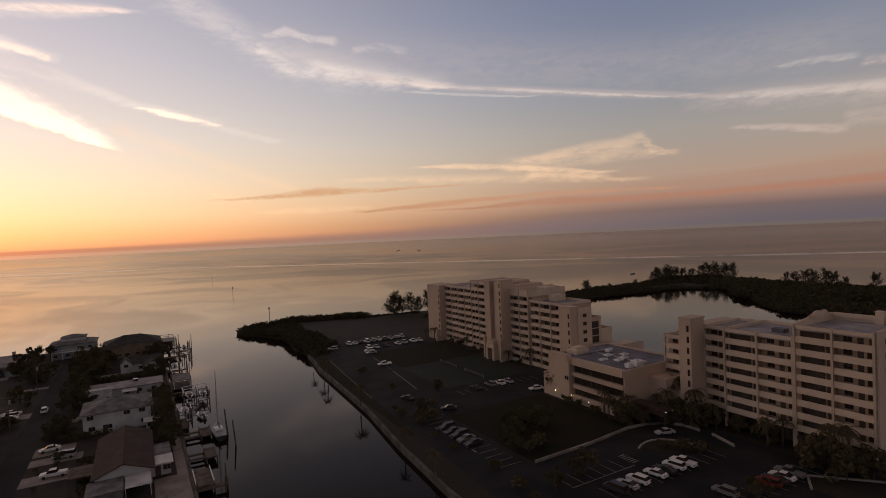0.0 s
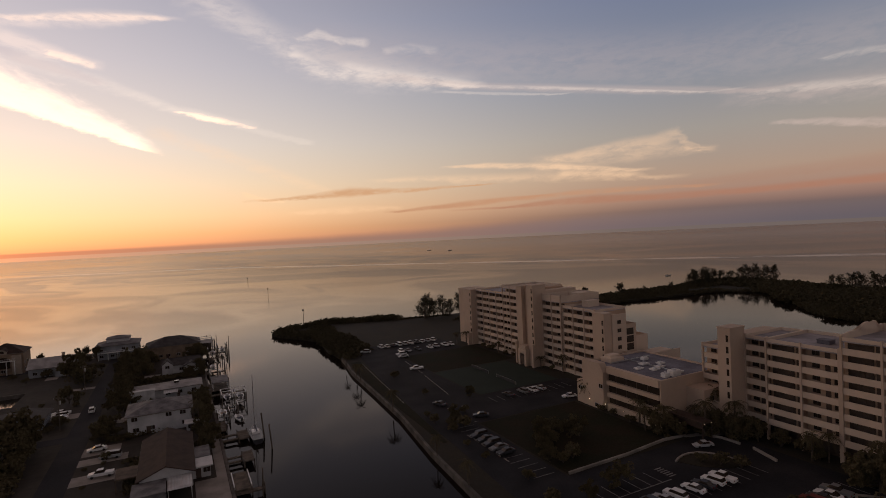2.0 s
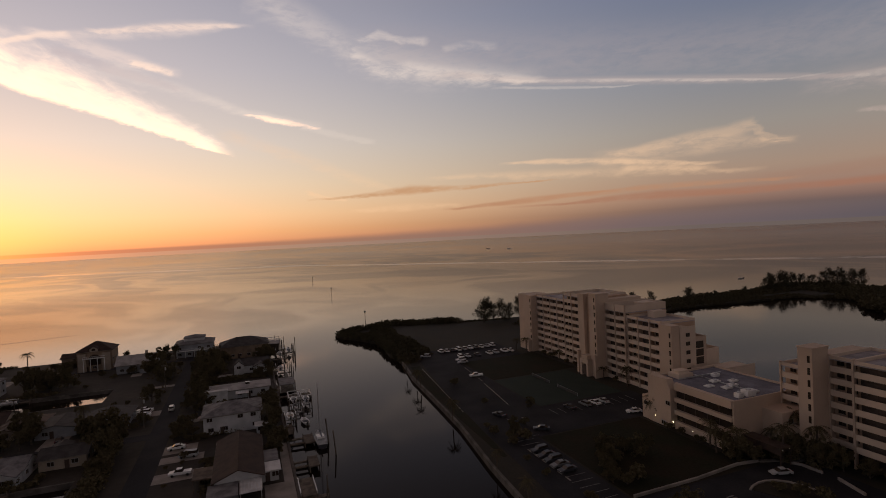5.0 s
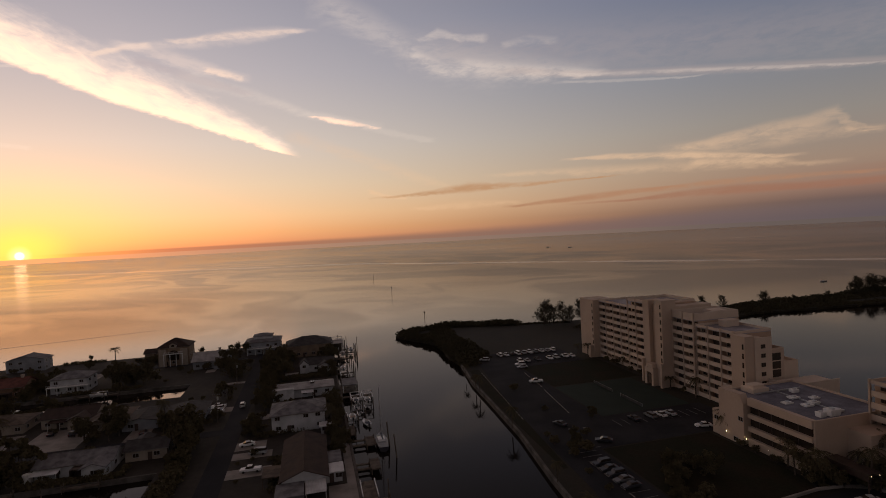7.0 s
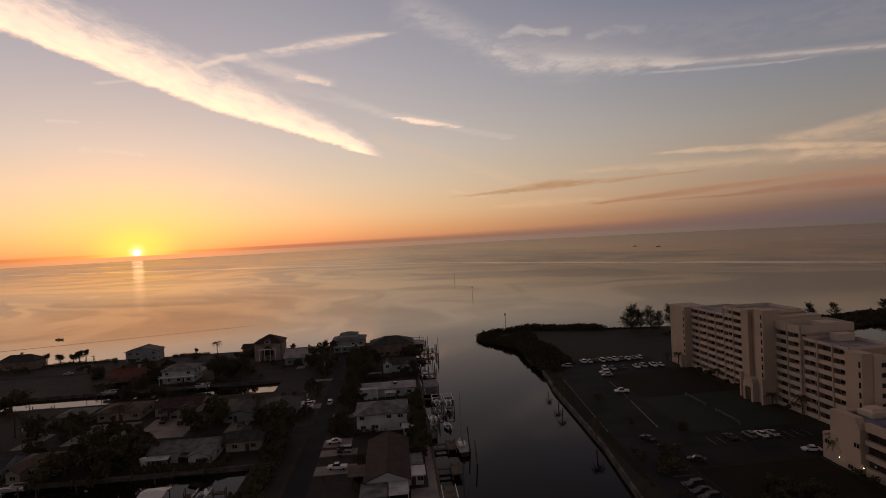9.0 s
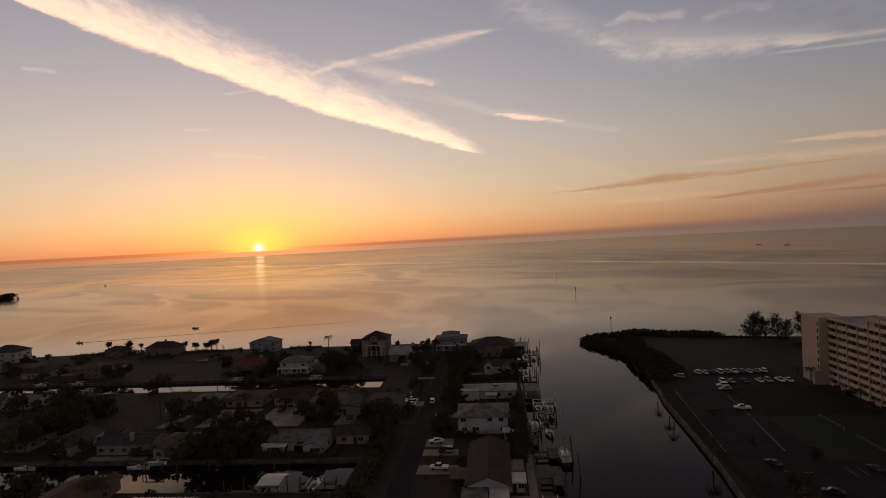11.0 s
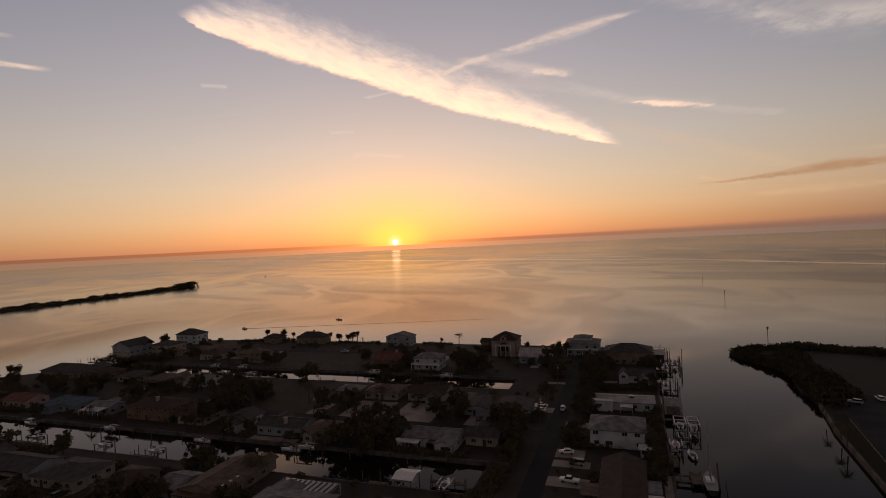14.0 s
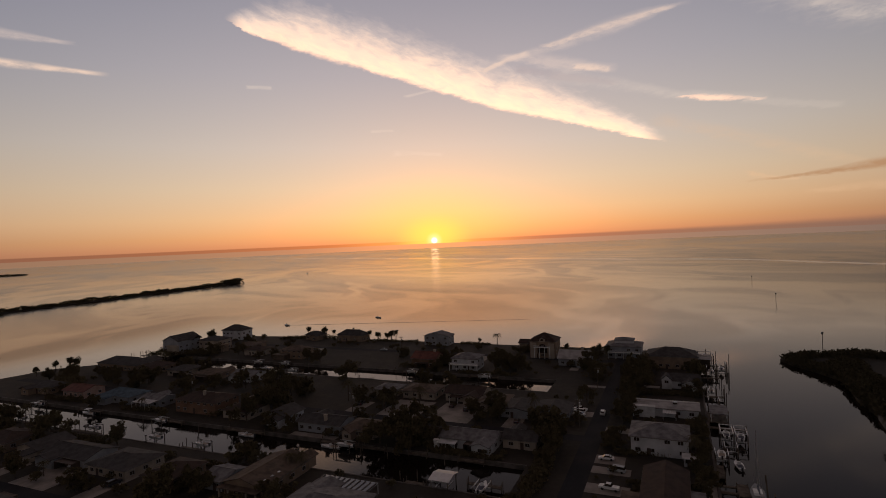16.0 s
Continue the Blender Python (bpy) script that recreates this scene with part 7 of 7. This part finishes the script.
part("roof", boxes((-2.7, 2.7, -5.0, 5.0, 2.5, 2.75)), SHINGLE["grey"], covered)
for sx, sy in product((-2.4, 2.4), (-4.6, 0, 4.6)):
    part("post", boxes((sx - 0.08, sx + 0.08, sy - 0.08, sy + 0.08, 0, 2.5)), WHITE, covered)
boat_lift(10.2, 213, 3.4, 5.6, 4.0, False)
dock(7.6, 14.4, 224.0, 225.6, 1.15, 3.0)
boat_lift(10.4, 231, 3.4, 5.0, 3.6, True)
dock(7.6, 14.6, 252.0, 253.6, 1.15, 2.4)
boat_lift(12.0, 262, 3.6, 6.0, 4.2, True)
boat_lift(16.4, 268, 3.6, 6.0, 4.4, True)
dock(7.6, 18.5, 274.0, 275.8, 1.15, 2.2)
boat_lift(12.4, 284, 3.6, 6.0, 4.6, False)
for x, y, t in ((13.6, 196.4, 4.8), (13.6, 209, 4.6), (18.6, 256, 4.8), (18.8, 268, 5.0), (20.4, 281, 5.6), (15.4, 288, 5.4), (11.4, 294, 5.2), (14.6, 218, 4.8), (14.8, 228, 5.0), (14.6, 240, 5.0), (10.0, 246, 4.0), (17.8, 249, 4.6)):
    pile(x, y, t, (rng.uniform(-0.15, 0.15), rng.uniform(-0.15, 0.15)))


def sailing_boat(x, y, rot):
    b = thing("sailing_boat", x, y, 0, rot, "dark-hulled sailing boat with grey deck and bare mast", "boat")
    part("hull", loft(hull_rings(10.4, 3.4, 1.2, 0.35)), HULL_DARK, b, "dark hull")
    rim = [(r[0], r[5]) for r in hull_rings(10.4, 3.4, 1.2, 0.35)]
    deck = bmesh.new()
    strips = [[deck.verts.new((q[0] * 0.97, q[1], q[2] + dz)) for q in pair for dz in (0.01, 0.06)] for pair in rim]
    for u, v in zip(strips, strips[1:]):
        for i, j in ((0, 2), (3, 1), (1, 0), (2, 3)):
            deck.faces.new((u[i], u[j], v[j], v[i]))
    part("deck", deck, PAINTS["grey"], b, "weathered grey deck")
    part("waterline_stripe", loft([[(px * 1.01, py * 1.001, min(pz, 0.22)) for px, py, pz in r] for r in hull_rings(10.4, 3.4, 1.2, 0.35)]), HULL_DARK, b, "dark waterline band")
    part("cabin", side_profile([(2.4, 1.2), (1.7, 1.75), (-0.9, 1.8), (-1.2, 1.15)], 0.95, 0.08), HULL, b)
    part("cabin_window", boxes((-0.97, 0.97, -0.4, 1.2, 1.42, 1.58)), GLASS, b)
    part("cockpit", boxes((-0.8, 0.8, -3.8, -1.3, 1.08, 1.2)), TIMBER, b)
    part("mast", rod(bmesh.new(), (0, 0.9, 1.7), (0, 0.9, 16.0), 0.10, 0.07, 8), METAL, b)
    part("boom", rod(bmesh.new(), (0, 0.8, 2.7), (0, -3.4, 2.6), 0.06, 0.05, 8), METAL, b)
    part("sail_cover", side_profile([(0.7, 2.75), (0.6, 3.15), (-3.2, 2.85), (-3.3, 2.66)], 0.16, 0.2), CANVAS, b, "dark sail cover")
    part("forestay", rod(bmesh.new(), (0, 4.4, 1.5), (0, 0.95, 15.8), 0.015, 0.015, 4), METAL, b)
    part("backstay", rod(bmesh.new(), (0, -4.5, 1.2), (0, 0.85, 15.8), 0.015, 0.015, 4), METAL, b)
    for sx in (-1.2, 1.2):
        part("shroud", rod(bmesh.new(), (sx, 0.7, 1.15), (0, 0.9, 11.4), 0.012, 0.012, 4), METAL, b)
    for sx in (-1.0, 1.0):
        part("pushpit", rod(rod(bmesh.new(), (sx, -4.3, 1.1), (sx, -4.3, 1.9), 0.02, 0.02, 5), (sx, -4.3, 1.9), (sx * 0.2, -4.5, 1.9), 0.02, 0.02, 5), METAL, b)
    return b


sailing_boat(15.6, 145.0, 0)

# finger canals
for x, y, rot, lift in ((-222, 141.5, 90, False), (-197, 127.6, 90, True), (-179, 140.5, 90, True), (-165, 127.4, 90, True), (-143, 127.2, 90, True), (-138, 141.2, 90, False), (-112, 127.0, 70, False), (-97, 140.6, 90, True), (-103, 141, 90, False), (-119, 230.6, 90, True), (-170, 217.5, 90, False), (-181, 218.2, 90, True), (-198, 218, 90, True), (-82, 229.8, 90, True), (-104, 217.4, 90, False), (-196, 230.4, 90, True), (-47, 127, 0, True), (-240, 127, 90, True), (-254, 141, 90, True), (-214, 230, 90, True)):
    if lift:
        boat_lift(x, y, 3.2, 5.0, 2.8, True, rot)
    else:
        motor_boat(x, y, rot, 0.0, 7.0, rng.random() < 0.5)
shelter = boat_lift(-57.5, 126.8, 5.6, 4.6, 3.0, False, 90, True, "white canopied boat lift on timber piles")
for x0, x1, y0, y1 in ((-68, -62, 124.2, 126.0), (-92, -84, 142.2, 143.8), (-76, -70, 142.6, 143.8), (-60, -52, 142.4, 143.8), (-108, -94, 142.4, 143.8), (-126, -118, 124.2, 125.8), (-150, -140, 124.2, 125.6), (-148, -132, 142.2, 143.8), (-182, -170, 142.2, 143.8), (-205, -190, 124.2, 125.8), (-230, -216, 142.4, 143.8), (-240, -232, 124.2, 126), (-125, -112, 231.4, 233.0), (-140, -132, 214.9, 216.6), (-176, -164, 214.9, 216.4), (-200, -186, 214.9, 216.4), (-90, -76, 231.4, 233.0), (-160, -152, 231.6, 233.0), (-52, -42.5, 129, 130.4)):
    dock(x0, x1, y0, y1, 1.1, 1.2)
for x, y in ((-71, 128), (-66, 128.5), (-51, 128), (-81, 139), (-63, 140), (-90, 138.5), (-151, 128), (-147, 129), (-158, 139), (-206, 128), (-187, 139.5), (-100, 138.4), (-134, 138), (-127, 129), (-119, 128), (-144, 221.5), (-150, 221), (-128, 230.5), (-164, 231.5), (-181, 231)):
    pile(x, y, rng.uniform(2.2, 3.6), (rng.uniform(-0.1, 0.1), rng.uniform(-0.1, 0.1)), 0.13)
# pier at the western end
for yy in (228, 232, 222):
    dock(-306, -287, yy, yy + 1.8, 1.5, 2.6, "timber pier off the western houses")


def day_marker(x, y, h=7.0):
    d = thing("channel_marker", x, y, 0, 0, "thin channel marker post standing in the sea", "marker", "channel markers")
    part("post", rod(bmesh.new(), (0, 0, -2), (0, 0, h), 0.16, 0.14, 8), TIMBER, d)
    part("board", boxes((-0.5, 0.5, -0.05, 0.05, h - 1.2, h - 0.1)), PAINTS["grey"], d)


for x, y, h in ((67.5, 331.5, 8.5), (81.5, 735, 6), (76.5, 533, 7)):
    day_marker(x, y, h)


def utility_pole(x, y, h=9.5):
    d = thing("utility_pole", x, y, LAND, 0, "timber utility pole with cross arm beside the street", "utility pole", "utility poles")
    part("pole", rod(bmesh.new(), (0, 0, 0), (0, 0, h), 0.16, 0.11, 8), TIMBER, d)
    part("cross_arm", boxes((-1.1, 1.1, -0.06, 0.06, h - 0.7, h - 0.55)), TIMBER, d)
    for sx in (-1.0, -0.4, 0.4, 1.0):
        part("insulator", rod(bmesh.new(), (sx, 0, h - 0.55), (sx, 0, h - 0.35), 0.05, 0.04, 6), METAL, d)
    part("transformer", rod(bmesh.new(), (0.35, 0, h - 2.2), (0.35, 0, h - 1.2), 0.25, 0.25, 10), METAL, d)


for x, y in ((-31.2, 178), (-31, 222), (-146, 272 - 1.5), (-110, 164.8), (-190, 164.8)):
    utility_pole(x, y)


def sea_boat(x, y, rot, s=1.0):
    b = motor_boat(x, y, rot, 0.0, 7.5, x > 700, False, "small motor boat far out on the calm sea")
    b.scale = (s, s, s)


for x, y, rot, s in ((747, 1600, 60, 1.6), (762, 1480, 60, 1.6), (423, 365, 90, 0.9), (-297, 353, 70, 0.9), (-239, 402, 70, 0.9), (-804, 1034, 40, 1.3)):
    sea_boat(x, y, rot, s)


def wall_lamp(x, y, z, s=0.09, power=6.0):
    """A small lit lamp."""
    glow = bpy.data.materials.new("lit_lamp")
    glow.use_nodes = True
    p = glow.node_tree.nodes["Principled BSDF"]
    p.inputs["Emission Color"].default_value, p.inputs["Emission Strength"].default_value = (1.0, 0.78, 0.45, 1.0), power
    d = thing("outdoor_lamp", x, y, z, 0, "small lit outdoor lamp on a bracket", "lamp", "outdoor lamps")
    part("bracket", boxes((-0.04, 0.3, -0.04, 0.04, -0.05, 0.05)), BRONZE, d)
    part("bulb", rod(bmesh.new(), (-0.1, 0, -s), (-0.1, 0, s), s, s * 0.8, 10), glow, d, "glowing warm bulb")


wall_lamp(98.9, 113.2, 3.2)
wall_lamp(99.6, 107.6, 3.0)
wall_lamp(103.0, 80.5, 4.9, 0.05, 3.0)
wall_lamp(105.2, 80.5, 4.9, 0.05, 3.0)
wall_lamp(98.9, 100.6, 3.0, 0.06, 4.0)
yard = thing("yard_light", -159.8, 102.6, LAND, 0, "lit yard light on a short post", "lamp")
part("post", rod(bmesh.new(), (0, 0, 0), (0, 0, 2.6), 0.05, 0.05, 8), METAL, yard)
wall_lamp(-159.6, 102.6, LAND + 2.5, 0.14, 9.0)


# the long low ripples behind the boat
wake = bmesh.new()
crest = [[wake.verts.new((-296 + 27 * k, 353.5 + 8.0 * k + dy, h)) for dy, h in ((-1.1, -0.02), (0.0, 0.16 - 0.012 * k), (1.1, -0.02))] for k in range(8)]
for a, b in zip(crest, crest[1:]):
    for i in (0, 1):
        wake.faces.new((a[i], b[i], b[i + 1], a[i + 1]))
structure("water_wake", wake, WATER_M, "low dark ripples trailing a small boat", "water")
